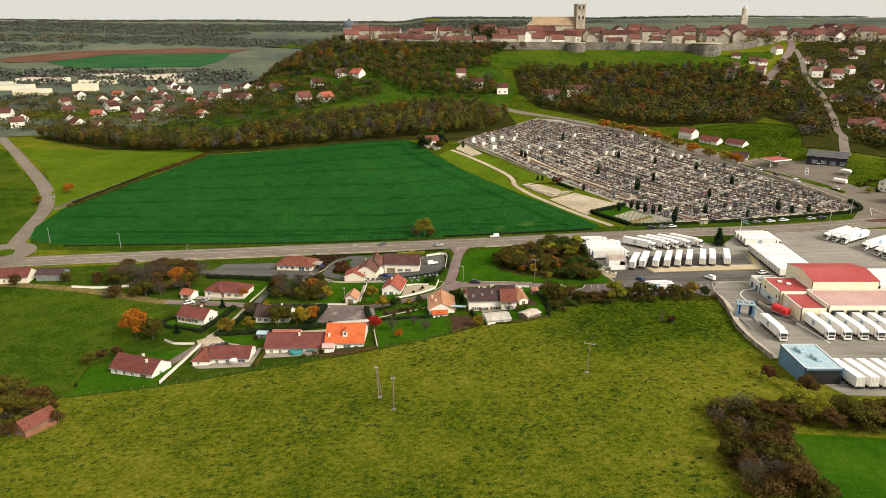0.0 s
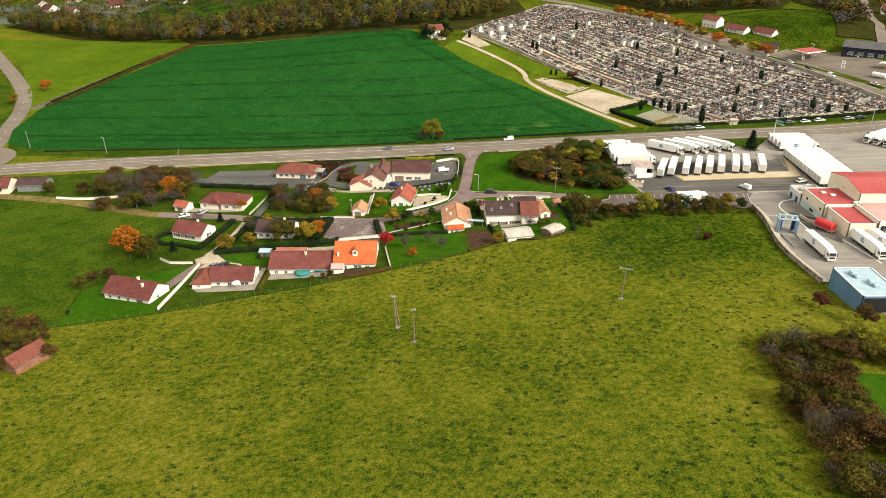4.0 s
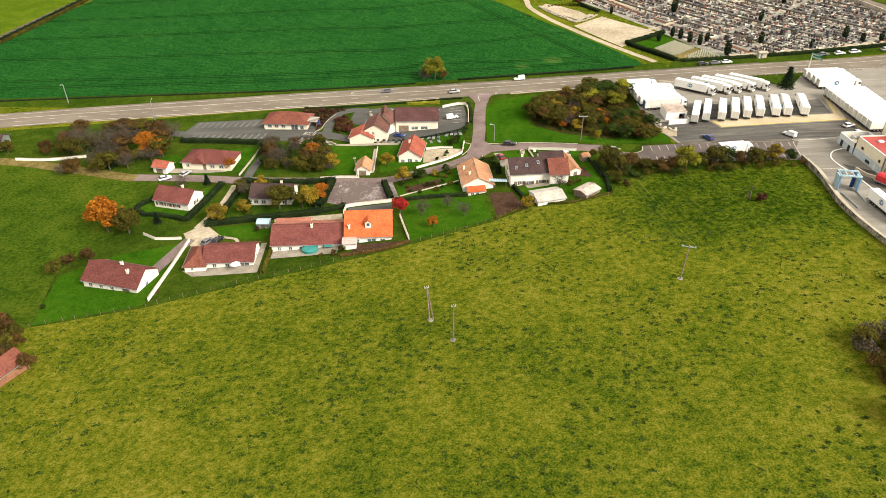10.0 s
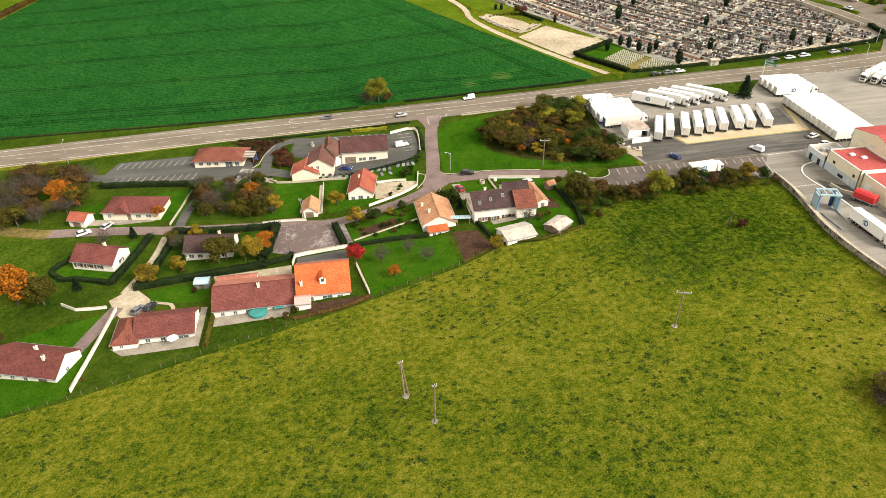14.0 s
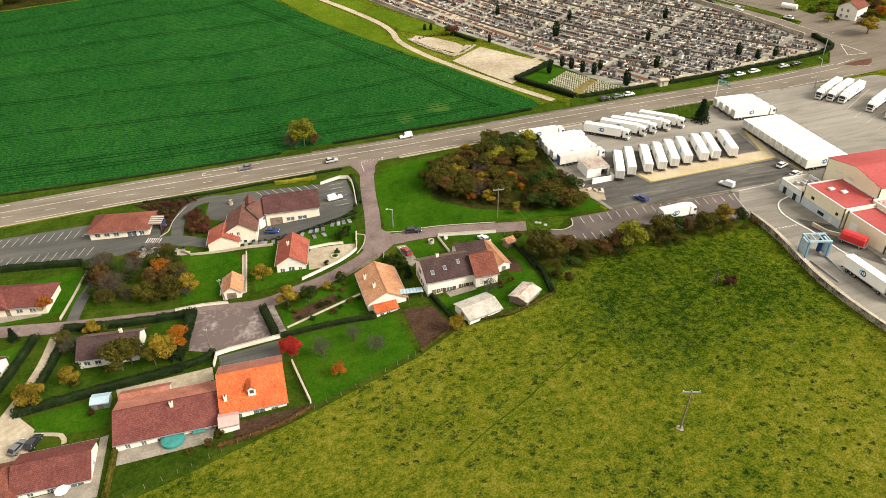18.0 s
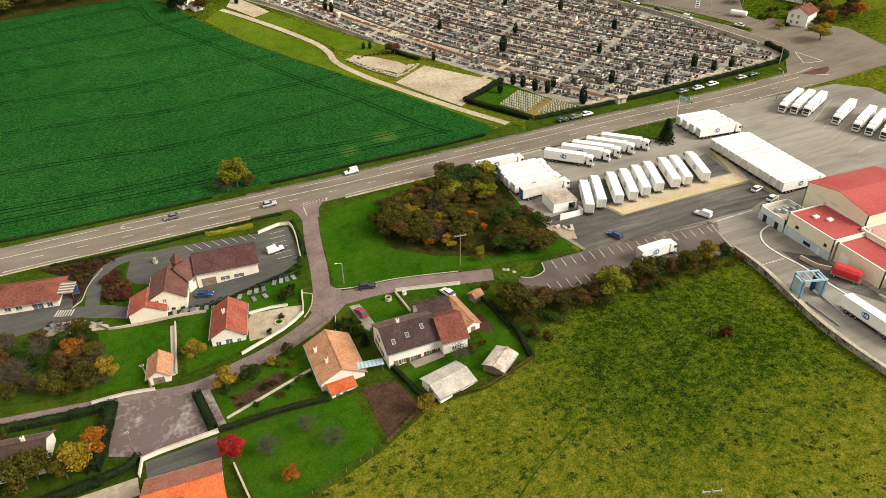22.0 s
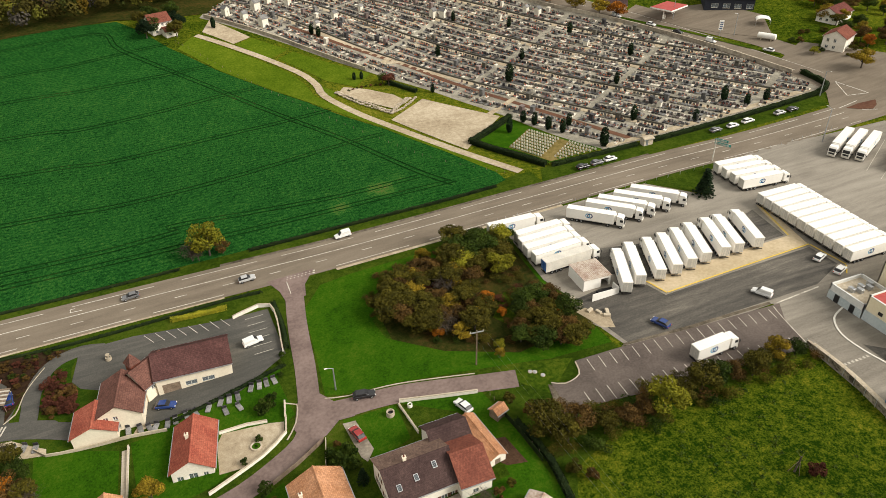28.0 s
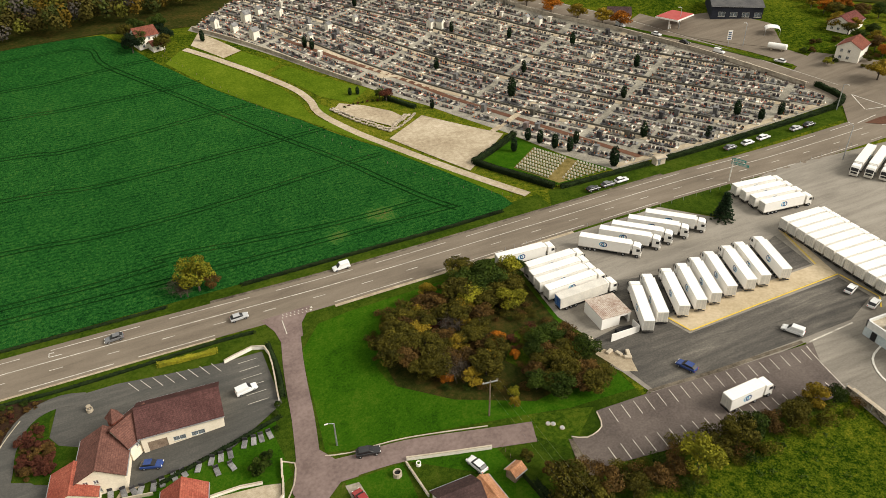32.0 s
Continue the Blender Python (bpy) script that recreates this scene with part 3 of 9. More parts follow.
def dashes_into(bm, points, offset, width, on, off, lift):
    q, nrm = along(points, 0.5)
    d, run = 0.0, []
    for i in range(1, len(q)):
        if d % (on + off) < on:
            run.append(i)
        elif run:
            strip(bm, q, nrm, run, offset, width, lift)
            run = []
        d += float(np.hypot(*(q[i] - q[i - 1])))
    if run:
        strip(bm, q, nrm, run, offset, width, lift)


def strip(bm, q, nrm, run, offset, width, lift):
    prev = None
    for i in run[::4] + ([run[-1]] if (len(run) - 1) % 4 else []):
        a, b = q[i] + nrm[i] * (offset - width / 2), q[i] + nrm[i] * (offset + width / 2)
        row = [bm.verts.new((*a, lay(*a) + lift)), bm.verts.new((*b, lay(*b) + lift))]
        if prev:
            bm.faces.new((prev[0], row[0], row[1], prev[1]))
        prev = row


def wall_run(name, points, height, thick, material, label, category="garden wall", coping=None, kind="", pitch=3.0):
    """A wall that follows the ground along a line, with an optional coping as its part."""
    bm, cop = bmesh.new(), bmesh.new()
    for target, w, z0, z1 in ((bm, thick, -0.4, height), (cop, thick + 0.1, height, height + 0.08)):
        if target is cop and not coping:
            continue
        q, nrm = along(points, pitch)
        prev = None
        for c, o in zip(q, nrm):
            a, b, z = c + o * w / 2, c - o * w / 2, lay(*c)
            row = [target.verts.new((*p, z + h)) for p, h in ((a, z0), (b, z0), (b, z1), (a, z1))]
            if prev:
                for k in range(4):
                    j = (k + 1) % 4
                    target.faces.new((prev[k], prev[j], row[j], row[k]))
            else:
                target.faces.new(row)
            prev = row
        target.faces.new(prev[::-1])
        bmesh.ops.recalc_face_normals(target, faces=target.faces[:])
    ob = tagged(part(name, bm, material), label, category, "", kind)
    if coping:
        part("coping", cop, coping, ob)
    else:
        cop.free()
    return ob


# ---- ground, fields, roads ----
ground = sheet("ground", spread(-4700, -340, 340, 4700, 4.0, 1.06), spread(-700, -60, 620, 4900, 4.0, 1.045), land, PASTURE)
tagged(ground, "rolling pasture ground, olive green, uneven cropped grass", "ground", "", "structure")
drape("far_ground", [(-4690, 1250), (-300, 1250), (-300, 700), (-420, 670), (-900, 500), (-4690, 500)], HAZY_COUNTRY, 0.5, 90, "distant patchwork countryside, paled by haze in its colour")
drape("west_pasture", [(-262, 290), (-187, 276), (-159, 279), (-138, 272.5), (-113, 262), (-106, 237), (-117, 205), (-113, 182), (-150, 172), (-262, 180)], MEADOW, 0.04, 8, "lush green pasture west of the village")
drape("far_ground", [(-4690, 1252), (4690, 1252), (4690, 4890), (-4690, 4890)], HAZY_COUNTRY, 0.6, 120, "distant ridges and fields, haze painted into their colour")
drape("crop_field", [(-222, 362), (-214, 342), (-196, 333.4), (-100, 333.6), (-57, 332.4), (-20, 332), (1, 331.5), (30, 331), (56, 330.4), (73, 330.8), (79, 333), (78.6, 338), (76.4, 347.4), (69.2, 361.4), (57, 386.6), (47, 402), (37.6, 418.2), (24, 437), (10, 456), (-7, 483), (-17, 506), (-26, 523), (-52, 528), (-100, 529), (-183, 538), (-200, 470), (-224, 395)],
      CROP, 0.12, 8, "dark green rapeseed field with tramlines")
bm = bmesh.new()
for line in ([(-205, 488), (-71.5, 481.9), (-48.8, 480), (-26.7, 482.9), (-6, 486)], [(-212, 464), (-70, 458.4), (-40.6, 456.5), (-9.5, 458.5), (8, 461)], [(-218, 434), (-68, 429.5), (-43.6, 426.2), (-17.7, 429.2), (7, 434.4), (22, 437)],
             [(-221, 406), (-66, 402.6), (-32, 399.5), (5.7, 403.5), (23.6, 405.5), (44, 409)], [(-221, 378), (-63.8, 373.3), (-32.8, 370.9), (1.2, 373.3), (43.4, 380.7), (56, 382)], [(-214, 352), (-32.5, 348.1), (-19, 352.7), (3.3, 350.1), (31.3, 347.1), (56, 347.5)],
             [(-190, 512), (-60, 512), (-32.5, 508.5), (-24.9, 485.8), (5.9, 442.1), (31.1, 402.7), (43.1, 381.9), (50, 366.6), (58, 348.6), (64, 338)], [(-196, 344), (-60, 342.5), (20, 340.5), (64, 340)]):
    for off in (-0.95, 0.95):
        ribbon_into(bm, line, off + 0.24, off - 0.24, 0.2, 4.0)
tagged(part("tramlines", bm, RUT), "dark wheel ruts through the rapeseed crop", "wheel tracks", "", "structure")
bm = bmesh.new()
for line, half in (([(1.5, 185.6), (9.5, 190.4), (19.2, 195.2), (24.3, 198.7), (32.4, 203), (37.8, 206.2)], 0.16),):
    ribbon_into(bm, line, half, -half, 0.05, 2.0)
tagged(part("cattle_trail", bm, MEADOW), "thin trodden trail through the pasture", "trail", "", "structure")
drape("meadow", [(-232, 400), (-226, 385), (-187, 541), (-212, 583), (-300, 598), (-372, 606), (-290, 500)], BRIGHT, 0.1, 8, "bright green meadow behind a hedge")
drape("field_track", [(-231, 396), (-226, 394), (-186, 538), (-190, 541)], DIRT, 0.13, 6, "earth track beside the hedge")
drape("west_ground", [(-262, 300), (-214, 332), (-228, 372), (-242, 400), (-262, 436), (-300, 488), (-380, 600), (-640, 700), (-640, 300)], MEADOW, 0.05, 12, "green fields and gardens west of the road")
drape("wood_floor", [(-392, 664), (-300, 599), (-212, 584), (-187, 542), (-100, 530), (-26, 524.6), (-8, 517), (14, 517), (32, 546), (64, 600), (62, 694), (-40, 694), (-100, 650), (-180, 640), (-282, 668), (-380, 704)], LITTER, 0.25, 8, "leaf litter under the woodland belt")
drape("hill_floor", [(-420, 705), (-300, 676), (-180, 645), (-100, 655), (-40, 696), (60, 696), (78, 745), (66, 820), (30, 850), (90, 897), (-130, 922), (-300, 1090), (-420, 1100)], ORCHARD, 0.35, 14, "rough gardens and wood floor on the slope")
drape("hill_floor", [(80, 745), (95, 690), (122, 664), (158, 566), (176, 560), (206, 536), (240, 556), (302, 655), (355, 785), (330, 822), (145, 817), (80, 818)], LITTER, 0.35, 10, "leaf litter under the hillside wood")
drape("verge", [(4.4, 490.3), (24, 465), (36.6, 446.6), (40.4, 434), (41.4, 423), (45.6, 414), (52, 401), (58, 388.6), (69.6, 364), (77.4, 347.6), (82, 337), (78.8, 338), (69.4, 361.2), (57.2, 386.8), (37.8, 418.4), (24.2, 437.2), (10.2, 456.2), (-3, 480)], BRIGHT, 0.15, 6, "mown grass verge beside the cemetery path")
drape("verge", [(20.6, 477), (28.5, 482), (41, 467), (32, 460.4)], BRIGHT, 0.13, 6, "mown grass between path and cemetery wall")
drape("verge", [(35.2, 459.7), (42.7, 464.7), (55, 450), (68, 434.4), (58.6, 425), (49.1, 434.1), (44, 445)], BRIGHT, 0.13, 6, "mown grass between path and cemetery wall")
drape("verge", [(44.6, 432.4), (51, 422), (47, 417.8), (45.4, 424)], BRIGHT, 0.13, 6, "small mown triangle at a fork of the path")
drape("verge", [(9, 494), (20, 478), (28, 483), (14, 508)], GRAVEL, 0.12, 6, "gravel corner beside the cemetery wall")
drape("village_verge", [(-262, 290), (-200, 300), (-134, 308), (-104, 312), (-62, 315.4), (-20, 314.2), (2, 313), (14, 312.4), (66, 312), (66, 252), (102, 239), (99, 236.6), (76, 236), (50, 234.8), (42, 232), (38, 225), (25.6, 221.4), (13.8, 222), (2, 216), (-22, 208), (-46, 200.6), (-62, 196.4), (-88, 187.4), (-113, 182), (-117, 205), (-106, 237), (-113, 262), (-138, 272.5), (-159, 279), (-187, 276)], VERGE, 0.02, 4, "rough dark green grass between gardens and roads")
drape("road_verge", [(-196, 332), (-120, 326), (-70, 328.6), (-20, 327.4), (20, 326), (70, 326.4), (88, 326.6), (88, 334.6), (79, 334), (73, 331), (56, 330.6), (1, 331.8), (-57, 332.6), (-100, 333.8)], VERGE, 0.04, 4, "dark grass bank between road and field")
drape("road_verge", [(88, 326.6), (120, 327), (200, 327), (206, 334), (116, 336.4), (92, 334.6)], VERGE, 0.04, 4, "mown grass strip along the cemetery hedge")
drape("road_verge", [(-214, 343), (-206, 327), (-150, 322), (-107, 327), (-100, 334), (-196, 334)], VERGE, 0.045, 4, "dark grass bank between road and field")
drape("brown_patch", [(22, 288), (27, 291), (32, 286), (33, 279), (28, 276.6), (23, 281)], ORCHARD, 0.075, 3, "patch of dead brown grass beside the thicket")
drape("depot_verge", [(66, 311), (114, 312), (126, 299), (136, 310), (160, 314), (206, 311), (206, 316.4), (66, 314.8)], VERGE, 0.06, 4, "grass bank between road and lorry yard")
drape("wheat_field", [(-1011, 1823), (-838, 1632), (-786, 1647), (-580, 1704), (-595, 1914), (-658, 2228), (-957, 2098)], FAR_CROP, 1.6, 60, "distant green wheat field")
drape("ploughed_field", [(-1100, 1800), (-1013, 1826), (-959, 2101), (-660, 2231), (-640, 2400), (-845, 2402), (-1120, 2160), (-1180, 1900)], PLOUGH, 1.8, 60, "distant reddish brown ploughed field")
drape("pale_field", [(-620, 2500), (-150, 2300), (-100, 2700), (-560, 2800)], MEADOW, 3.0, 90, "distant pale green field")
drape("pale_field", [(-1800, 2500), (-1300, 2600), (-1200, 2850), (-1700, 2800)], DRY, 3.0, 90, "distant straw coloured field")
drape("pale_field", [(-1150, 3300), (-700, 3350), (-650, 3700), (-1200, 3650)], MEADOW, 3.0, 90, "distant pale green field")
drape("slope_meadow", [(70, 822), (145, 818), (264, 822), (330, 824), (396, 860), (408, 888), (372, 884), (341, 872), (309, 889), (240, 897), (148, 897), (100, 897), (40, 850)], MEADOW, 0.4, 12, "bright green slope below the town walls")
drape("valley_meadow", [(-500, 800), (-420, 790), (-360, 850), (-420, 900), (-520, 870)], MEADOW, 0.8, 12, "green meadow among valley houses")
drape("house_meadow", [(-165, 655), (-40, 640), (-30, 700), (-120, 715)], MEADOW, 0.6, 12, "green meadow above the woods")
drape("hill_meadow", [(185, 520), (300, 560), (330, 600), (215, 590)], MEADOW, 0.5, 12, "sloping green meadow behind the roadside houses")
ribbon("track", [(-114, 263), (-136, 270), (-160, 277), (-200, 283), (-262, 287)], 2.4, -2.4, DRY, 0.12, "strip of dry pale grass beside the pasture", "track")
drape("garden_lawn", [(-49.5, 258.4), (-41, 257.4), (-35, 257.4), (-34.2, 275.4), (-41, 278.6), (-50, 281)], LAWN, 0.14, 5, "bright mown garden lawn")
drape("thicket_floor", [(24, 291), (42, 303), (64, 304.5), (63, 283), (66, 265), (47, 263), (33, 271), (24, 280)], LITTER, 0.09, 6, "leaf litter under a thicket")
drape("clearing", [(47, 276), (53, 283), (58, 284), (61, 276), (56, 270), (50, 270)], MEADOW, 0.12, 5, "small grassy clearing in the thicket")
drape("corner_meadow", [(11, 303), (14.4, 307.4), (22, 308.2), (62, 308), (64, 290), (65.6, 262), (66, 257), (52, 258.4), (43, 261), (20.7, 267), (10.4, 268.8), (6.2, 270.6), (7.2, 282), (8.6, 300)], LAWN, 0.05, 5, "bright rough grass beside the side road")


MAIN = [(-262, 298), (-230, 304), (-200, 311), (-172, 314.4), (-145, 317.6), (-107, 321), (-70, 323.4), (-36, 323.2), (-8, 321.9), (20, 320.2), (50, 319.7), (86, 320.3), (127, 321.4), (160, 320.4), (200, 319.6), (240, 318.6), (330, 316)]
ribbon("road", MAIN, 5.4, -8.0, ROAD, 0.08, "wide worn grey asphalt main road with three lanes")
ribbon("gravel_shoulder", MAIN[8:13], 6.4, 5.35, DIRT, 0.07, "dusty shoulder of the main road", "shoulder")
ribbon("gravel_shoulder", MAIN[4:9], -7.9, -8.5, GRAVEL, 0.085, "pale gravel edge of the main road", "shoulder")
ribbon("gravel_shoulder", MAIN[9:12], -7.9, -8.9, GRAVEL, 0.085, "pale gravel edge of the main road", "shoulder")
bm = bmesh.new()
dashes_into(bm, MAIN[2:15], 0.0, 0.24, 900, 1, 0.11)
dashes_into(bm, MAIN[2:15], 3.75, 0.2, 20, 6, 0.11)
dashes_into(bm, MAIN[2:15], -3.1, 0.2, 3.4, 8.6, 0.11)
dashes_into(bm, MAIN[2:9], -6.95, 0.24, 20, 5, 0.11)
dashes_into(bm, MAIN[9:15], -6.95, 0.24, 20, 5, 0.11)
for k in range(8):
    for r in range(2):
        x, y = 7.2 + k * 0.95 + 0.3 * r, 313.3 + 0.9 * r - 0.06 * k
        prism(bm, [(x, y), (x + 0.55, y - 0.04), (x + 0.55, y + 0.5), (x, y + 0.54)], lay(x, y) + 0.125, lay(x, y) + 0.14)
dashes_into(bm, [(7.0, 313), (7.0, 307.4)], 0, 0.2, 500, 1, 0.13)
tagged(part("lane_markings", bm, WORN), "white painted lane lines, worn", "road marking", "", "structure")
bm = bmesh.new()
for a0, a1, b0, b1 in ((-44.3, -41.3, 324.7, 326.2),):
    for x0, x1, y0, y1 in ((a0, a1, b0, b0 + 0.15), (a0, a1, b1 - 0.15, b1), (a0, a0 + 0.15, b0, b1), (a1 - 0.15, a1, b0, b1)):
        box(bm, x0, x1, y0, y1, lay(-43, 325.4) + 0.1, lay(-43, 325.4) + 0.115)
tagged(part("box_marking", bm, PAINT), "small white painted box on the asphalt", "road marking", "", "structure")
LEFT_ROAD = [(-212, 318), (-219, 341), (-227, 369), (-235, 396), (-254, 433), (-291, 486), (-352, 570), (-420, 660), (-520, 800)]
ribbon("road", LEFT_ROAD, 4.2, -4.2, ROAD, 0.1, "curving country road beside the fields")
bm = bmesh.new()
dashes_into(bm, LEFT_ROAD, 0, 0.2, 3, 7, 0.13)
tagged(part("lane_markings", bm, WORN), "white dashed centre line on the country road", "road marking", "", "structure")
disc = [(-216 + 15 * math.cos(a * math.pi / 12), 322 + 15 * math.sin(a * math.pi / 12)) for a in range(24)]
drape("roundabout", disc, ROAD, 0.12, 6, "asphalt roundabout", "road")
drape("roundabout_island", [(-216 + 5.5 * math.cos(a * math.pi / 8), 322 + 5.5 * math.sin(a * math.pi / 8)) for a in range(16)], MEADOW, 0.22, 6, "grass island of the roundabout")
EAST = [(214, 322), (213, 345), (210, 362), (203, 396), (188, 440), (166, 480), (150, 528), (138, 575), (112, 630), (92, 656), (64, 682), (30, 728), (-30, 770)]
ribbon("road", EAST, 5.5, -5.5, ROAD, 0.12, "road along the cemetery towards the town")
bm = bmesh.new()
for off, on, gap in ((5.0, 500, 1), (-5.0, 500, 1), (0, 3, 5)):
    dashes_into(bm, EAST[1:9], off, 0.2, on, gap, 0.15)
tagged(part("lane_markings", bm, WORN), "white lines on the road along the cemetery", "road marking", "", "structure")
ribbon("road", [(236, 330), (226, 350), (221, 380), (210, 410), (197, 440)], 5, -5, ROAD, 0.14, "second carriageway past the petrol station")
drape("junction_apron", [(190, 314), (245, 310), (250, 345), (232, 372), (206, 360), (207, 334)], ROAD, 0.1, 8, "wide asphalt road junction", "road")
drape("junction_island", [(203, 321.6), (209, 321.9), (215.4, 321), (213, 318.2), (209.6, 316.6), (206, 318.6)], PLOUGH, 0.22, 6, "low reddish traffic island")
bm = bmesh.new()
for a, b in zip([(215.5, 338.3), (210.4, 328.1), (217.6, 325.7), (200.6, 322.6), (206, 318.2)], [(210.4, 328.1), (217.6, 325.7), (215.5, 338.3), (210, 323.6), (210.4, 315.6)]):
    dashes_into(bm, [a, b], 0, 0.22, 500, 1, 0.2)
tagged(part("junction_markings", bm, PAINT), "white painted traffic island outline", "road marking", "", "structure")
ribbon("verge", [(187.2, 435.3), (195.5, 420), (203.1, 405.5), (206.9, 395.6), (212, 381), (217.5, 367)], 0.9, -0.9, MEADOW, 0.3, "narrow grass strip between carriageways", "verge", pitch=4)
drape("hill_ground", [(236, 452), (262, 440), (330, 400), (900, 500), (1100, 1000), (640, 1010), (480, 960), (420, 880), (396, 800), (352, 770), (300, 650), (300, 600)], LITTER, 0.45, 14, "rough gardens and undergrowth on the hillside")
drape("lower_field", [(80, 138.4), (102, 135), (140, 130), (170, 60), (90, 40), (74, 96), (75.4, 113), (78.6, 131)], LAWN, 0.05, 6, "lush green field behind a hedgerow")
ribbon("road", [(252, 430), (270, 466), (290, 503), (330, 585), (363, 651), (394, 732), (403, 788), (424, 846), (440, 900)], 3, -3, ROAD, 0.75, "narrow road climbing past the hillside houses", pitch=8)
ribbon("road", [(345, 765), (362, 790), (402, 846), (448, 926), (470, 990)], 4.5, -4.5, STREET, 0.6, "pale road climbing to the town", pitch=8)
SIDE = [(8.2, 314), (7.8, 308), (6.2, 298), (5.2, 290), (4.3, 281), (2.9, 271.5), (1.9, 265.5), (-0.8, 260.8), (-6, 257.6), (-13, 254.6), (-20.6, 252.8), (-30, 250.6), (-44, 253.5), (-60, 256.2), (-78, 259), (-95, 262), (-118, 264)]
ribbon("street", SIDE, 2.3, -2.2, STREET, 0.1, "narrow pinkish-grey village street", pitch=2.5)
ribbon("street", [(4, 266), (10, 265.2), (20, 263.8), (35, 259.0), (43, 256.5)], 2.4, -2.5, STREET, 0.11, "dead-end village street of worn asphalt", pitch=2.5)
drape("street_mouth", [(2.4, 315), (14.6, 315), (11, 309.5), (10.2, 305), (5.2, 305), (4.6, 309.5)], STREET, 0.12, 4, "asphalt junction mouth", "road")
drape("street_fork", [(-1.6, 264.6), (0.4, 271), (2, 274), (5.4, 271.6), (7.4, 268.2), (10.6, 267.6), (10.2, 262.4), (7, 262.8), (4, 260.4), (0, 258.4)], STREET, 0.125, 4, "worn asphalt where two streets meet", "road")
drape("plaza", [(-46.5, 254), (-27, 249), (-24.6, 236.4), (-41, 235.6), (-47.4, 239)], PLAZA, 0.12, 4, "worn turning place with pale patches", "road")
drape("shrub_bed", [(-42.1, 308.2), (-45.6, 308.1), (-48.4, 303.9), (-50.1, 298.4), (-49.5, 294.3), (-47.6, 291), (-45.7, 288.8), (-43, 287.5), (-37.9, 291.9), (-37.4, 294.3), (-41.6, 296.8), (-43.6, 300.1), (-43.6, 304.2)], ORCHARD, 0.17, 4, "dark planted bed inside the loop drive")
drape("shrub_bed", [(-65.3, 313.4), (-59.6, 313.6), (-50.7, 313), (-42.6, 310.8), (-49, 307.6), (-53, 299.9), (-56.3, 293.3), (-56.7, 304.5), (-60, 308.6)], BANK, 0.16, 4, "brown planted bank beside the loop drive")
ribbon("track", [(-52, 289), (-51.6, 294), (-51.4, 299), (-49.8, 304.4), (-46.6, 308.2), (-41.6, 309.4), (-37, 308)], 1.75, -1.9, LOT, 0.18, "asphalt loop drive round a planted bed", pitch=1.5)
ribbon("track", [(-78, 289), (-66, 289.5), (-56, 290.5), (-46, 286.6), (-40, 283)], 2.6, -2.2, LOT, 0.11, "service lane behind the workshop", pitch=3)
drape("forecourt", [(-42, 309.6), (-30.3, 309.3), (-9, 305.2), (0.6, 304.4), (1.4, 287), (-9.6, 280.4), (-20, 280), (-27.8, 279.6), (-36, 284), (-44, 296)], LOT, 0.1, 5, "dark asphalt forecourt of the workshop", "car park")
drape("car_park", [(-107, 296), (-102.6, 306), (-76, 306.5), (-56, 309), (-54, 299), (-56, 291), (-77, 286.5), (-104, 291)], LOT, 0.09, 6, "asphalt car park with white bay lines", "car park")
ribbon("track", [(-134, 307), (-126, 304), (-116, 299), (-106, 296)], 2.2, -2.2, LOT, 0.13, "slip lane into the car park", pitch=3)
drape("yard", [(66, 311), (114, 312), (126, 298), (136, 310), (160, 314), (206, 309), (214, 300), (215, 150), (104, 158), (98, 178), (98.5, 215), (100.6, 238), (102.6, 247), (105.4, 252.4), (96, 252.2), (84, 253), (68.3, 253.6), (67.6, 256.1), (66.4, 262), (63.9, 267.3), (66, 275), (64, 283), (65, 300)],
      YARD, 0.08, 6, "patched grey asphalt lorry yard", "yard")
drape("bay_strip", [(50.7, 250.5), (54.7, 251.5), (55.9, 255.4), (66.6, 254.7), (84.1, 253.0), (106.6, 251.8), (103.4, 247), (101.1, 237.9), (73.0, 240.0), (50.0, 243.6), (48, 248), (48.4, 252.4)], BAYS, 0.14, 5, "asphalt strip of parking bays", "car park")
drape("dark_asphalt", [(67, 273), (65.4, 267.6), (67.6, 262), (68.8, 255), (84, 253.8), (105, 253.6), (120, 253.8), (131, 258), (130.6, 266.4), (86, 265.2), (84.4, 271), (74, 274)], WET, 0.11, 5, "dark worn asphalt of the lorry yard", "yard")
drape("dark_asphalt", [(72, 284), (77.5, 290), (112, 281), (131, 286.6), (129.2, 273.2), (86, 272.6)], WET, 0.11, 5, "dark worn asphalt between parked lorries", "yard")
drape("sand_patch", [(64.5, 269), (67, 269.4), (70.4, 264.6), (69.2, 260.6), (66.6, 262)], GRAVEL, 0.125, 4, "spilt sand at the edge of the yard")
drape("loading_slab", [(85.4, 271.6), (86.9, 266), (131.4, 267.7), (136, 288), (133.6, 288), (129.6, 272.6)], SLAB, 0.13, 5, "pale concrete slab edged in yellow", "yard")
bm = bmesh.new()
for line in ([(85.2, 271.8), (86.8, 265.8), (131.6, 267.4)], [(130, 272.4), (134.4, 287.4)], [(131.6, 267.4), (132.6, 257), (129.6, 254.2)]):
    for a, b in zip(line, line[1:]):
        dashes_into(bm, [a, b], 0, 0.35, 500, 1, 0.17)
tagged(part("yard_lines", bm, YELLOW), "yellow painted yard lines", "road marking", "", "structure")
bm = bmesh.new()
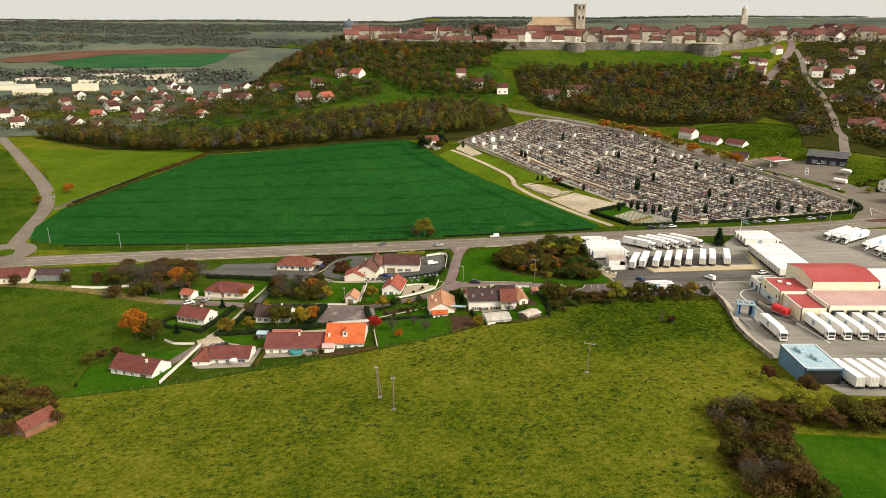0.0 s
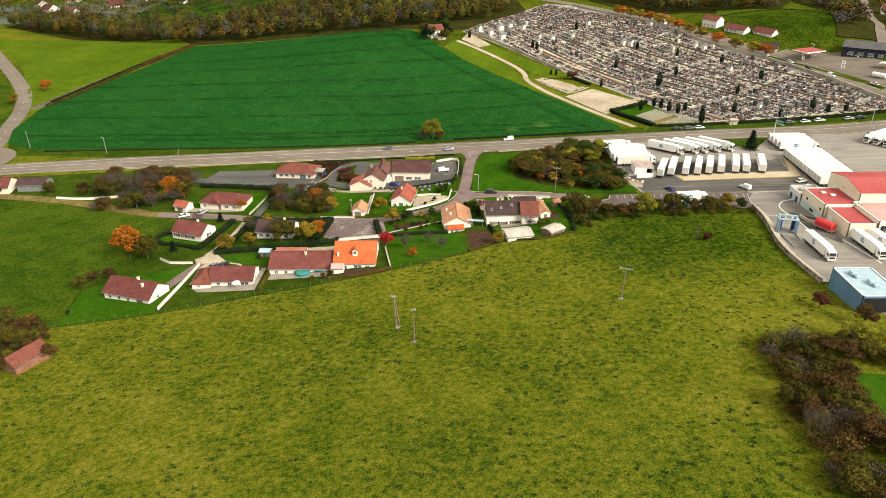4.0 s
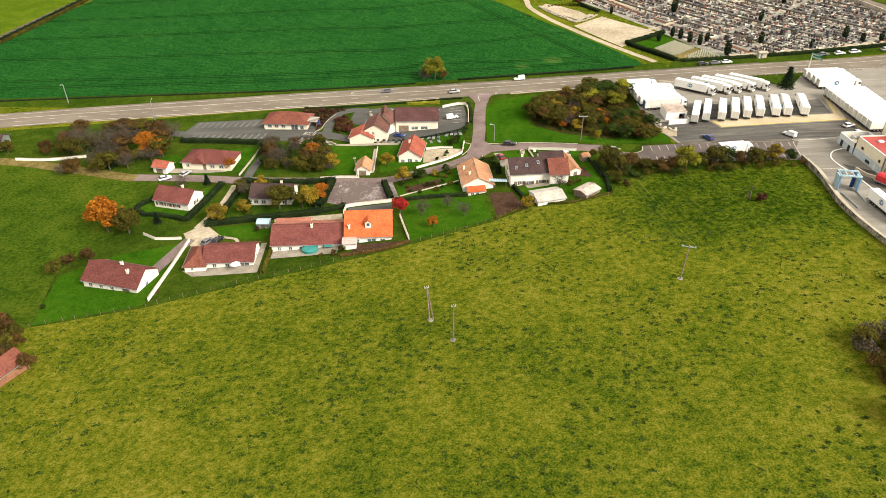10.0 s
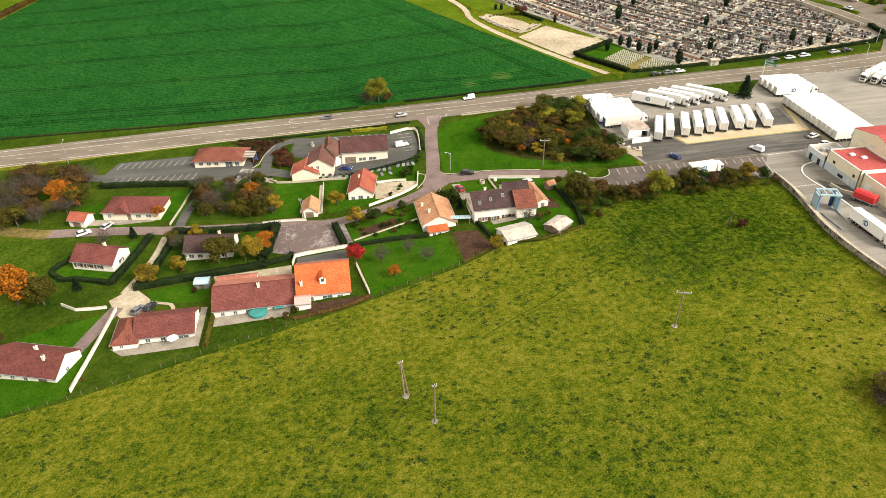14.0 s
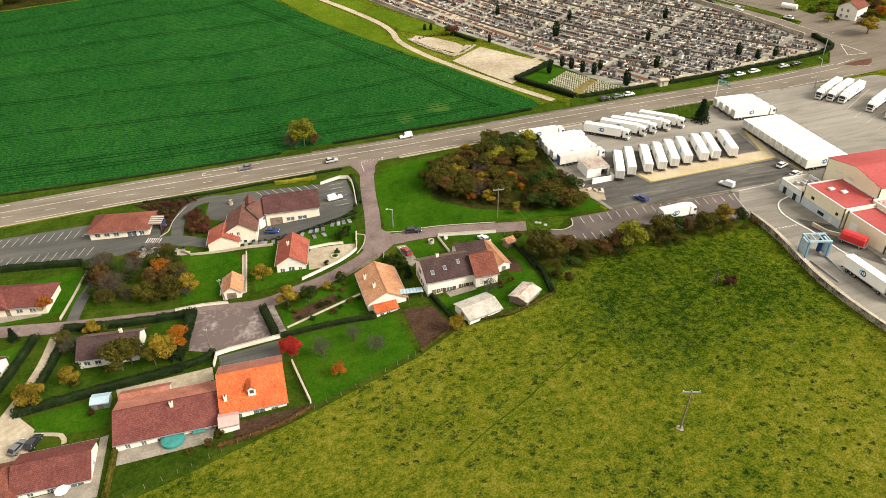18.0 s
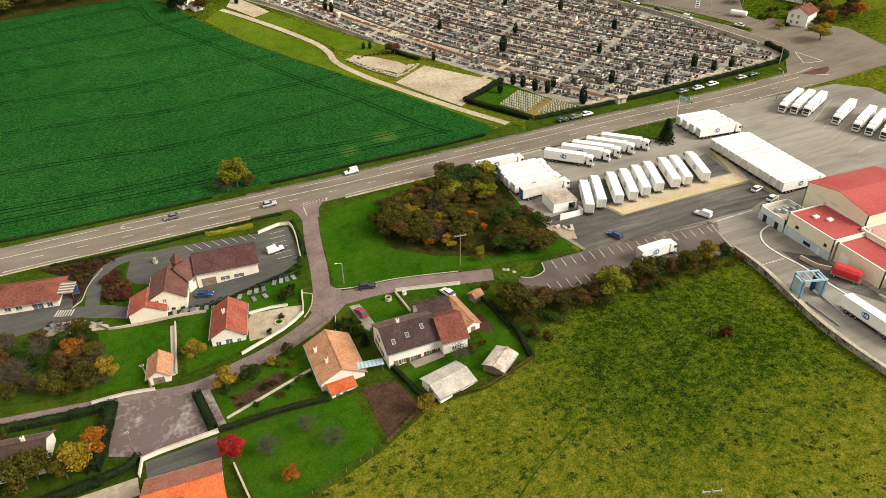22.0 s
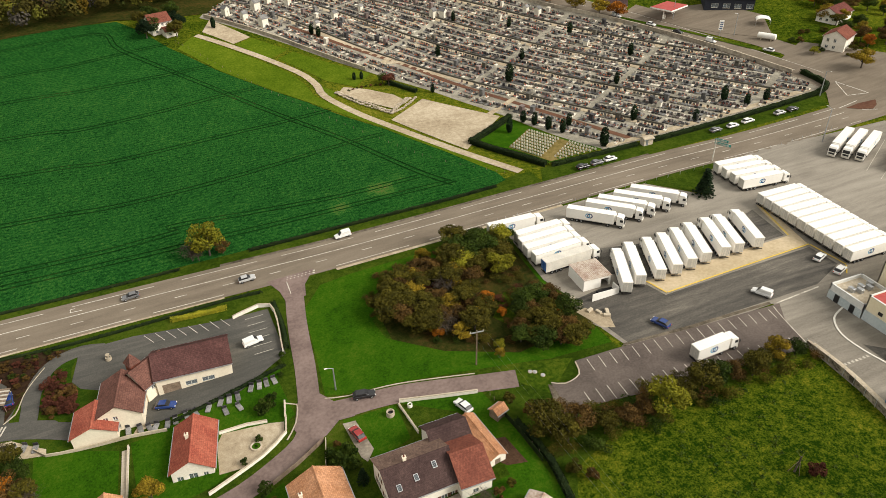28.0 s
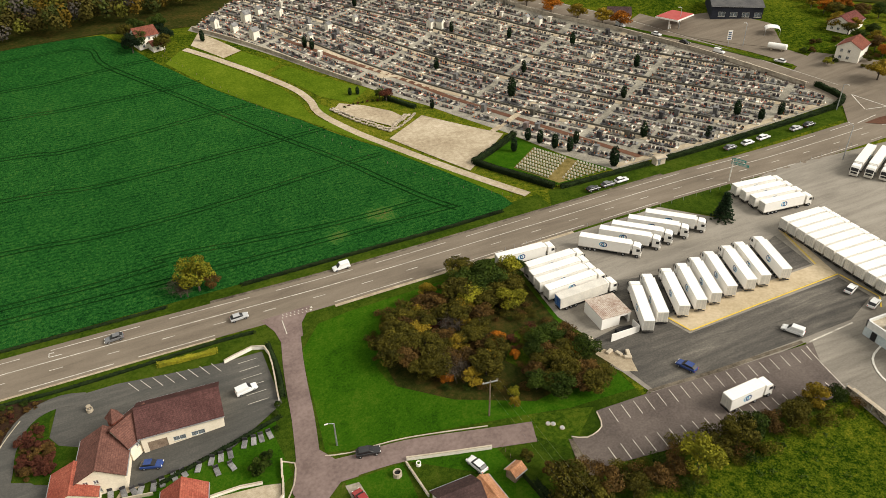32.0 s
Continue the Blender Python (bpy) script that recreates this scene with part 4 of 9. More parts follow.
for (xa, ya), (xb, yb), (xc, yc), (xd, yd), n in (((58.3, 255.1), (57.9, 251.2), (102.8, 251.4), (102.1, 247.9), 18), ((52.8, 247.3), (52.5, 243.2), (99.3, 242.3), (99.0, 238.7), 20)):
    for k in range(n):
        f = k / (n - 1)
        dashes_into(bm, [(xa + (xc - xa) * f, ya + (yc - ya) * f), (xb + (xd - xb) * f, yb + (yd - yb) * f)], 0, 0.15, 50, 1, 0.18)
dashes_into(bm, [(105.9, 252.1), (119.4, 252.9)], 0, 0.35, 50, 1, 0.16)
dashes_into(bm, [(104.6, 251.6), (103.4, 247.7), (101.2, 238.2)], 0, 0.2, 500, 1, 0.17)
for k in range(8):
    dashes_into(bm, [(-28 + 2.49 * k, 308.6 - 0.34 * k), (-25.8 + 2.44 * k, 304.8 - 0.34 * k)], 0, 0.13, 50, 1, 0.15)
for k in range(6):
    dashes_into(bm, [(-19.5 + 1.55 * k, 288.5 - 0.06 * k), (-18.5 + 1.55 * k, 288.46 - 0.06 * k)], 0, 0.3, 50, 1, 0.15)
for k in range(7):
    dashes_into(bm, [(-60.6 + 0.62 * k, 290.6 - 0.2 * k), (-59.6 + 0.62 * k, 293.4 - 0.2 * k)], 0, 0.34, 50, 1, 0.15)
for k in range(6):
    dashes_into(bm, [(-5.4, 303 - 2.6 * k), (-0.8, 302.8 - 2.6 * k)], 0, 0.12, 50, 1, 0.15)
for k in range(12):
    for y0, y1 in ((305.6, 301.2), (295.4, 291.2)):
        dashes_into(bm, [(-101 + 2.4 * k, y0 - 0.1 * k), (-102.6 + 2.4 * k, y1 - 0.1 * k)], 0, 0.12, 50, 1, 0.14)
for k in range(9):
    x = 102.1 + 1.0 * k
    dashes_into(bm, [(x, 230.2), (x + 0.05, 231.3)], 0, 0.55, 50, 1, 0.14)
for k in range(30):
    dashes_into(bm, [(118.5 + 1.6 * k, 192.2), (119.4 + 1.6 * k, 192.2)], 0, 0.35, 50, 1, 0.14)
for k in range(5):
    dashes_into(bm, [(196 - 3 * k, 300 - 7.6 * k), (176 - 0.6 * k, 289 - 5.4 * k)], 0, 0.14, 50, 1, 0.14)
tagged(part("bay_lines", bm, WORN), "white painted parking bay lines", "road marking", "", "structure")
CEM_PATH = [(6, 491), (20, 474), (31, 460), (41, 444), (44.5, 432), (45, 421), (53, 401), (61, 385), (75.5, 355), (85.4, 335.6)]
ribbon("footpath", CEM_PATH, 1.5, -1.5, GRAVEL, 0.2, "pale gravel path beside the cemetery", "path", pitch=3)
drape("sand_court", [(79, 404), (98.5, 376.5), (77, 357.5), (62, 391.5)], GRAVEL, 0.18, 5, "pale bare sandy court", "court")
drape("cemetery_ground", [(116, 336.6), (208, 337), (211, 348), (200, 392), (184, 434), (160, 474), (142, 528), (128, 575), (106, 628), (86, 640), (60, 596), (16, 527), (10, 512), (43, 471), (68, 436), (84, 411), (99, 379), (108, 353)],
      CEM_GROUND, 0.1, 7, "grey gravel cemetery ground", "ground")
drape("war_lawn", [(100.6, 373.4), (107, 353.6), (116, 337.4), (95, 336.6), (81, 361)], LAWN, 0.12, 5, "lawn of the war graves")
drape("war_plot", [(102.2, 362.2), (114.2, 337.6), (97, 337.2), (89.8, 352.6)], DRY, 0.2, 5, "gravel plot of the war graves")


# ---- houses ----
def panel(bm, length, height, openings, thick):
    """A wall along x from 0 to length, its outer face at y = 0, with openings (x0, x1, z0, z1) through it."""
    xs = sorted({0, length, *[v for o in openings for v in o[:2]]})
    zs = sorted({-1.2, height, *[v for o in openings for v in o[2:]]})
    full = {(i, k) for i in range(len(xs) - 1) for k in range(len(zs) - 1)
            if not any(o[0] <= (xs[i] + xs[i + 1]) / 2 <= o[1] and o[2] <= (zs[k] + zs[k + 1]) / 2 <= o[3] for o in openings)}
    made = {}

    def at(i, k, y):
        if (i, k, y) not in made:
            made[i, k, y] = bm.verts.new((xs[i], y, zs[k]))
        return made[i, k, y]

    for i, k in full:
        bm.faces.new((at(i, k, 0), at(i + 1, k, 0), at(i + 1, k + 1, 0), at(i, k + 1, 0)))
        bm.faces.new((at(i, k, thick), at(i, k + 1, thick), at(i + 1, k + 1, thick), at(i + 1, k, thick)))
        for di, dk, a, b in ((0, -1, (0, 0), (1, 0)), (1, 0, (1, 0), (1, 1)), (0, 1, (1, 1), (0, 1)), (-1, 0, (0, 1), (0, 0))):
            if (i + di, k + dk) not in full:
                bm.faces.new((at(i + b[0], k + b[1], 0), at(i + a[0], k + a[1], 0), at(i + a[0], k + a[1], thick), at(i + b[0], k + b[1], thick)))


def window(parent, m, w, h, shutters=None, door=False):
    """A window or door in an opening whose lower left outer corner is at m."""
    bm = bmesh.new()
    t = 0.07
    for x0, x1, z0, z1 in ((0, w, 0, t), (0, w, h - t, h), (0, t, t, h - t), (w - t, w, t, h - t), (w / 2 - t / 2, w / 2 + t / 2, t, h - t)):
        box(bm, x0, x1, 0.05, 0.12, z0, z1, m)
    ob = part("door" if door else "window", bm, WOOD if door else PAINT, parent)
    bm = bmesh.new()
    box(bm, t, w - t, 0.075, 0.095, t, h - t, m)
    pane = part("panel" if door else "pane", bm, WOOD if door else GLASS, ob)
    pane.visible_shadow = False
    if not door:
        bm = bmesh.new()
        box(bm, -0.08, w + 0.08, -0.07, 0.05, -0.07, 0.0, m)
        part("sill", bm, CONCRETE, ob)
    if shutters:
        for x0 in (-w / 2 - 0.04, w + 0.04):
            bm = bmesh.new()
            box(bm, x0, x0 + w / 2, -0.045, -0.005, 0, h, m)
            for k in range(4):
                box(bm, x0 + 0.04, x0 + w / 2 - 0.04, -0.06, -0.045, h * (0.1 + 0.22 * k), h * (0.22 + 0.22 * k), m)
            part("shutter", bm, shutters, ob)


def chimney(parent, x, y, z, h=1.1, w=0.6):
    bm = bmesh.new()
    box(bm, x - w / 2, x + w / 2, y - w / 2, y + w / 2, z - 0.8, z + h)
    box(bm, x - w / 2 - 0.07, x + w / 2 + 0.07, y - w / 2 - 0.07, y + w / 2 + 0.07, z + h, z + h + 0.1)
    ob = part("chimney", bm, RENDER_C, parent)
    bm = bmesh.new()
    tube(bm, (x, y, z + h + 0.1), (x, y, z + h + 0.5), 0.14, 0.11, 8)
    part("chimney_pot", bm, R_OLD, ob)


def skylight(parent, x, y, z, slope, side):
    """A roof window that lies on a slope; slope in radians, side -1 for the front."""
    m = pose(x, y, z + 0.1, side * -math.degrees(slope))
    bm = bmesh.new()
    for a, b, c, d in ((-0.4, 0.4, -0.6, -0.52), (-0.4, 0.4, 0.52, 0.6), (-0.4, -0.33, -0.52, 0.52), (0.33, 0.4, -0.52, 0.52)):
        box(bm, a, b, c, d, -0.06, 0.08, m)
    ob = part("skylight", bm, STEEL, parent)
    bm = bmesh.new()
    box(bm, -0.33, 0.33, -0.52, 0.52, 0.0, 0.04, m)
    part("pane", bm, GLASS, ob)


def house(name, label, x, y, yaw, length, width, eave, ridge, roof, walls=None, hip=False, front=(), back=(), left=(), right=(), stacks=(), lights=(), over=0.4, shutters=None, dig=0.0, category="house", rear=None):
    """A house with its ridge along x. Openings are (from, width, sill, height, door) along each wall as seen from outside."""
    walls = walls or RENDER_W
    m = pose(x, y, 0, 0, 0, yaw)
    low = min(lay(*(m @ Vector((sx * length / 2, sy * width / 2, 0))).xy) for sx in (-1, 1) for sy in (-1, 1))
    mid = lay(x, y)
    base = max(low, mid - 0.8) - dig
    home = thing(name, pose(x, y, base, 0, 0, yaw), label, category)
    l2, w2 = length / 2, width / 2
    sides = (("front_wall", front, pose(-l2, -w2, 0), length), ("right_wall", right, pose(l2, -w2, 0, 0, 0, 90), width),
             ("back_wall", back, pose(l2, w2, 0, 0, 0, 180), length), ("left_wall", left, pose(-l2, w2, 0, 0, 0, -90), width))
    for k, (nm, holes, wm, ln) in enumerate(sides):
        bm = bmesh.new()
        inset = 0 if k % 2 == 0 else 0.25
        opens = [(a - inset, a + w - inset, s, s + h) for a, w, s, h, *_ in holes]
        panel(bm, ln - 2 * inset, eave, opens, 0.25)
        if k % 2 and not hip:
            side_prism(bm, [(-inset, eave), (ln - inset, eave), (ln / 2 - inset, ridge - 0.02)], 0, 0.25)
        bmesh.ops.transform(bm, matrix=wm @ Matrix.Translation((inset, 0, 0)), verts=bm.verts[:])
        part(nm, bm, walls, home)
        for a, w, s, h, *rest in holes:
            window(home, wm @ Matrix.Translation((a, 0, s)), w, h, shutters if not rest else None, bool(rest))
    slope = math.atan2(ridge - eave, w2)
    drop = over * math.tan(slope)
    t = 0.16
    for side, nm in ((-1, "roof_front"), (1, "roof_back")):
        bm = bmesh.new()
        a = l2 + over
        top = max(l2 - w2, 0.3) if hip else a
        lo = [(-a, side * (w2 + over), eave - drop), (a, side * (w2 + over), eave - drop), (top, 0, ridge), (-top, 0, ridge)]
        vs = [bm.verts.new((px, py, pz + dz)) for dz in (0.0, t) for px, py, pz in lo]
        for q in ((0, 1, 2, 3), (7, 6, 5, 4), (0, 4, 5, 1), (1, 5, 6, 2), (2, 6, 7, 3), (3, 7, 4, 0)):
            bm.faces.new([vs[i] for i in q])
        bmesh.ops.recalc_face_normals(bm, faces=bm.faces[:])
        part(nm, bm, rear if rear and side > 0 else roof, home)
        bm = bmesh.new()
        side_prism(bm, [(-0.07, -0.1), (0.07, -0.1), (0.09, 0.04), (-0.09, 0.04)], -a, a, pose(0, side * (w2 + over + 0.08), eave - drop, 0, 0, 90))
        part("gutter", bm, STEEL, home)
    if hip:
        for side in (-1, 1):
            bm = bmesh.new()
            a, top = l2 + over, max(l2 - w2, 0.3)
            lo = [(side * a, -(w2 + over), eave - drop), (side * a, w2 + over, eave - drop), (side * top, 0, ridge)]
            vs = [bm.verts.new((px, py, pz + dz)) for dz in (0.0, t) for px, py, pz in lo]
            for q in ((0, 1, 2), (5, 4, 3), (0, 3, 4, 1), (1, 4, 5, 2), (2, 5, 3, 0)):
                bm.faces.new([vs[i] for i in q])
            bmesh.ops.recalc_face_normals(bm, faces=bm.faces[:])
            part("roof_end", bm, roof, home)
    bm = bmesh.new()
    a = max(l2 - w2, 0.3) if hip else l2 + over
    side_prism(bm, [(-0.16, -0.03), (0.16, -0.03), (0.07, 0.09), (-0.07, 0.09)], -a, a, pose(0, 0, ridge + t, 0, 0, 90))
    part("ridge_cap", bm, roof, home)
    for cx, cy in stacks:
        chimney(home, cx, cy, ridge - abs(cy) * math.tan(slope))
    for sx, sy in lights:
        skylight(home, sx, sy, ridge - abs(sy) * math.tan(slope) + t, slope, -1 if sy < 0 else 1)
    return home


def row_of(start, pitch, count, w=1.1, sill=0.9, h=1.15):
    return [(start + pitch * k, w, sill, h) for k in range(count)]


SHUT = surf("brown_shutter_paint", (0.1, 0.05, 0.03), (0.15, 0.08, 0.05), 0.6, 1.0, 4.0, 0.05)
house("bungalow", "white bungalow with a brown tiled gable roof", -97.9, 201.4, -17.8, 16, 9.2, 2.8, 5.6, R_BROWN, front=row_of(1.5, 3.2, 3) + [(11.5, 2.2, 0.05, 2.2, 1)], right=row_of(3.6, 3, 1), stacks=((1, 0.6), (4, -1.5)))
home = house("bungalow", "white bungalow with a brown roof and a paved terrace", -70.6, 209.6, 0, 13.2, 9.2, 2.7, 4.9, R_BROWN, front=row_of(2.2, 3.4, 2) + [(9.6, 2.4, 0.1, 2.1)], right=row_of(4, 3, 1))
house("garage_wing", "white garage wing with a red-brown hipped roof", -79.3, 208.4, 90, 9.4, 5.4, 2.6, 4.4, R_OLD, hip=True, left=row_of(1.5, 2.5, 1, 0.8, 1.2, 0.8), category="garage")
house("longhouse", "long white house with a brown tiled roof", -50.4, 217.6, 0, 19.4, 12.2, 2.9, 5.6, R_BROWN, front=row_of(1.6, 3.0, 3, 1.0) + [(10.4, 2.2, 0.1, 2.1), (14.2, 2.2, 0.1, 2.1)], stacks=((1.2, -1.2),), rear=R_SALMON)
house("rear_wing", "low rear wing with a faded salmon tiled roof", -55.4, 224.6, 0, 9.6, 4.4, 2.5, 3.7, R_SALMON, category="house wing", over=0.3, back=row_of(2, 3, 2))
home = house("orange_house", "white house with a bright orange tiled roof", -33.3, 219.2, 0, 12.8, 14, 3.2, 7.2, R_ORANGE, front=[(2.2, 1.6, 0.6, 1.6), (6.0, 2.4, 0.1, 2.2), (9.6, 1.4, 0.8, 1.3)], right=row_of(3, 4, 2), stacks=((-5.3, -4.8),), rear=R_SALMON)
bm = bmesh.new()
box(bm, -0.75, 0.75, -5.0, -2.6, 4.2, 6.2)
side_prism(bm, [(-0.75, 6.2), (0.75, 6.2), (0, 6.8)], -5.0, -2.6)
dorm = part("dormer", bm, RENDER_W, home)
bm = bmesh.new()
for s in (-1, 1):
    bm.faces.new([bm.verts.new(v) for v in ((0, -5.2, 6.95), (0, -2.2, 6.95), (s * 1.0, -2.2, 6.1), (s * 1.0, -5.2, 6.1))])
bmesh.ops.recalc_face_normals(bm, faces=bm.faces[:])
bmesh.ops.solidify(bm, geom=bm.faces[:], thickness=0.12)
part("dormer_roof", bm, R_ORANGE, dorm)
bm = bmesh.new()
box(bm, -0.4, 0.4, -5.04, -5.0, 5.2, 6.1)
part("dormer_window", bm, GLASS, dorm)
house("porch", "small porch with a faded pink tiled roof", -38.4, 210.6, 0, 3.6, 3.4, 2.3, 2.9, R_PINK, over=0.2, category="porch")
house("bungalow", "white bungalow with a brown gable roof behind hedges", -94.6, 245.6, -18.7, 12.1, 8.4, 2.9, 5.5, R_BROWN, front=row_of(1.2, 3.0, 3, 1.3), right=row_of(3.6, 3, 1), stacks=((1.5, 1.0),), shutters=SHUT)
home = house("bungalow", "cream house with a brown hipped roof and entrance gable", -90.2, 272.4, -10, 17.4, 9.6, 2.9, 5.4, R_BROWN, RENDER_C, hip=True, front=row_of(1.4, 2.8, 1) + [(7.4, 1.2, 0.1, 2.1, 1)] + row_of(10.0, 3.2, 2, 1.6))
bm = bmesh.new()
side_prism(bm, [(-4.9, 2.6), (0.1, 2.6), (-2.4, 5.1)], -5.6, -1.0)
part("entrance_gable", bm, [R_BROWN], home)
house("garage", "small white garage with a red tiled roof", -105.8, 268.6, -20, 5.2, 4.6, 2.4, 3.7, R_RED, front=[(1.2, 2.6, 0.02, 2.0, 1)], category="garage")
house("villa", "white house with a dark brown tiled roof among trees", -64.4, 244.9, -6, 13, 8.6, 3.0, 5.6, R_DARK, front=row_of(1.0, 2.4, 2, 1.4) + row_of(7, 3, 2, 1.4), right=row_of(3.2, 3, 1), stacks=((2.5, 1.0),), rear=R_GREYBROWN)
house("garden_garage", "small white garage with a salmon tiled roof", -36.5, 259.2, 84, 6.6, 4.6, 2.3, 3.9, R_TAN, left=[(1.0, 2.4, 0.02, 2.0, 1)], category="garage")
house("red_house", "white house with a red tiled gable roof", -20.2, 267.8, 80.5, 11.4, 7.6, 3.2, 5.7, R_RED, left=[(0.8, 1.2, 0.6, 1.2), (3.0, 1.6, 0.3, 1.9), (5.6, 0.9, 1.0, 1.0)], back=row_of(2, 3, 3), stacks=((0.5, 0.9),), dig=0.6)
house("tan_house", "white house with a tan tiled roof", -0.6, 243.4, 92, 13, 9.4, 3.2, 5.7, R_TAN, left=row_of(1.5, 3.2, 2), back=row_of(2, 3, 3), stacks=((-2.4, 2.2), (2.6, 3.4)), dig=0.4)
house("annex", "low annex with an orange tiled roof", -1.2, 236.0, 8, 5.4, 3.6, 2.0, 2.7, R_ORANGE, over=0.25, dig=0.6, front=row_of(0.8, 1.6, 2, 1.0, 0.6, 1.0), category="annex")
house("dark_house", "white two-storey house with a dark tiled roof and skylights", 15.4, 241.8, 2, 12, 10.2, 4.8, 7.5, R_DARK, rear=R_GREYBROWN,
      front=[(1.0, 1.1, 0.1, 2.0, 1), (2.8, 1.0, 0.9, 1.2), (4.8, 1.6, 0.4, 1.6), (8.6, 1.2, 1.0, 1.2), (10.3, 0.9, 1.0, 1.2)], left=row_of(2, 3.2, 2) + [(3.2, 1.0, 3.3, 1.1)], stacks=((-1.8, 0.4),), lights=((-4.2, -3.4), (-0.9, -2.8), (2.8, -1.9)), shutters=SHUT)
house("old_wing", "side wing with an old brick-red tiled roof", 24.2, 240.0, 0, 5.6, 9.8, 3.8, 6.6, R_OLD, category="house wing", front=row_of(2, 3, 1))
house("rear_wing", "rear wing with a dark tiled roof", 23.6, 247.6, 2, 7.2, 6.2, 3.6, 5.6, R_DARK, category="house wing")
house("lean_to", "narrow outbuilding with a tan tiled roof", 29.4, 244.6, 98, 11, 3.2, 2.4, 3.2, R_TAN, over=0.2, category="outbuilding", left=[(0.9, 1.2, 0.05, 1.9, 1)])
house("garden_hut", "small wooden hut with a brown tiled roof", 35.2, 249.4, 20, 2.6, 2.2, 1.9, 2.6, R_TAN, WOOD, over=0.2, category="hut", front=[(0.8, 0.9, 0.05, 1.7, 1)])
house("shed", "low shed with patched rusty sheets", 30.8, 226.6, 38, 6.4, 4.6, 1.9, 2.5, R_RUST, WOOD, over=0.2, category="shed", front=[(1.0, 1.2, 0.05, 1.6, 1)])
house("greenhouse_shed", "low shed with a pale corrugated fibre-cement roof", 19.0, 226.2, 14, 8.6, 6.6, 2.0, 2.9, R_FIBRE, over=0.3, category="shed", left=[(2.6, 1.4, 0.05, 1.8, 1)])
house("garden_shed", "pale blue metal garden shed", -64.9, 227.2, -4, 3.6, 2.8, 1.9, 2.3, LIGHT_BLUE, STEEL, over=0.15, category="shed", front=[(1.2, 1.2, 0.05, 1.7, 1)])
home = house("restaurant", "cream roadside building with a red-brown hipped roof", -67.0, 301.2, -8, 16.6, 9.4, 3.0, 5.4, R_OLD, RENDER_C, hip=True, front=row_of(1.4, 2.6, 3, 1.5) + [(10.4, 2.6, 0.1, 2.2), (13.8, 1.4, 0.6, 1.4)], over=0.7)
house("workshop", "cream workshop with a dark brown tiled roof", -17.9, 291.6, -2, 15.4, 9.6, 4.6, 7.6, R_MAROON, RENDER_C, front=[(1.0, 3.6, 0.05, 2.6, 1), (5.6, 2.4, 1.0, 1.2), (9.0, 2.6, 1.0, 1.2)], right=row_of(3, 3, 1))
house("workshop_house", "cream gabled house wing with a reddish tiled roof", -32.6, 286.0, 82, 10.4, 8.6, 4.4, 7.0, R_UMBER, RENDER_C, left=[(1.2, 1.0, 0.9, 1.1), (3.2, 1.0, 0.9, 1.1), (1.4, 0.9, 3.2, 1.0), (3.2, 0.9, 3.2, 1.0)], right=row_of(3, 3, 1))
house("workshop_link", "link building with a brown tiled roof", -27.2, 291.2, 38, 7.4, 7.2, 4.4, 7.0, R_UMBER, RENDER_C, front=row_of(1.5, 2.2, 2, 0.9, 2.6, 0.9), category="house wing")
turret = thing("roof_turret", pose(-29.6, 292.4, lay(-29.6, 292.4), 0, 0, 30), "small shingled roof turret of the workshop", "turret")
bm = bmesh.new()
box(bm, -1.1, 1.1, -1.1, 1.1, 4.6, 6.7)
part("turret_base", bm, R_OLD, turret)
bm = bmesh.new()
tip = bm.verts.new((0, 0, 9.0))
rim = [bm.verts.new((1.35 * a, 1.35 * b, 6.62)) for a, b in ((-1, -1), (1, -1), (1, 1), (-1, 1))]
for k in range(4):
    bm.faces.new((rim[k], rim[(k + 1) % 4], tip))
bm.faces.new(rim[::-1])
part("turret_roof", bm, R_UMBER, turret)
port = thing("carport", pose(-57.6, 299, lay(-57.6, 299), 0, 0, -8), "carport with a striped slatted roof beside the restaurant", "carport")
for k in range(9):
    bm = bmesh.new()
    side_prism(bm, [(-2.2, 2.5), (2.2, 2.3), (2.2, 2.38), (-2.2, 2.58)], -0.24, 0.24, pose(0, -2.4 + 0.6 * k, 0))
    part("roof_slat", bm, R_FIBRE if k % 2 else WOOD, port)
for sx in (-1.9, 1.9):
    for sy in (-2.3, 2.3):
        bm = bmesh.new()
        tube(bm, (sx, sy, -0.3), (sx, sy, 2.34), 0.06, 0.06, 6)
        part("post", bm, WOOD, port)
house("workshop_garage", "cream garage with an orange-red tiled roof", -37.9, 282.9, 84, 7.4, 8.4, 3.0, 5.0, R_RED, RENDER_C, category="garage", over=0.3)
house("brick_barn", "small old barn with a rust-red tiled roof", -110.4, 163.6, 62, 9.2, 5.6, 3.0, 5.0, R_OLD, surf("old_brick", (0.2, 0.09, 0.05), (0.34, 0.17, 0.1), 0.9, 0.5, 3.0, 0.3), category="barn", over=0.25, left=[(1.6, 2.0, 0.05, 2.2, 1)])
house("roadside_house", "cream house with a brown roof by the roundabout", -188, 287.5, 4, 12, 9, 3.2, 5.8, R_BROWN, RENDER_C, front=row_of(1.5, 3, 3))
house("roadside_shed", "grey shed with a shallow sheet roof", -174, 290, 2, 11, 8, 3.0, 4.6, R_DARK, STEEL, category="shed")
house("keepers_house", "small white house with a brown roof at the field corner", -8.4, 502, 20, 9, 8, 5.4, 8.2, R_OLD, front=row_of(1.4, 3, 2) + row_of(1.4, 3, 2, 1.0, 3.6, 1.1), right=row_of(2, 3, 2))
house("keepers_annex", "low white annex beside the field corner house", -4.6, 495.5, 20, 5, 5, 2.8, 4.2, R_OLD, category="annex", front=row_of(1.4, 3, 1))
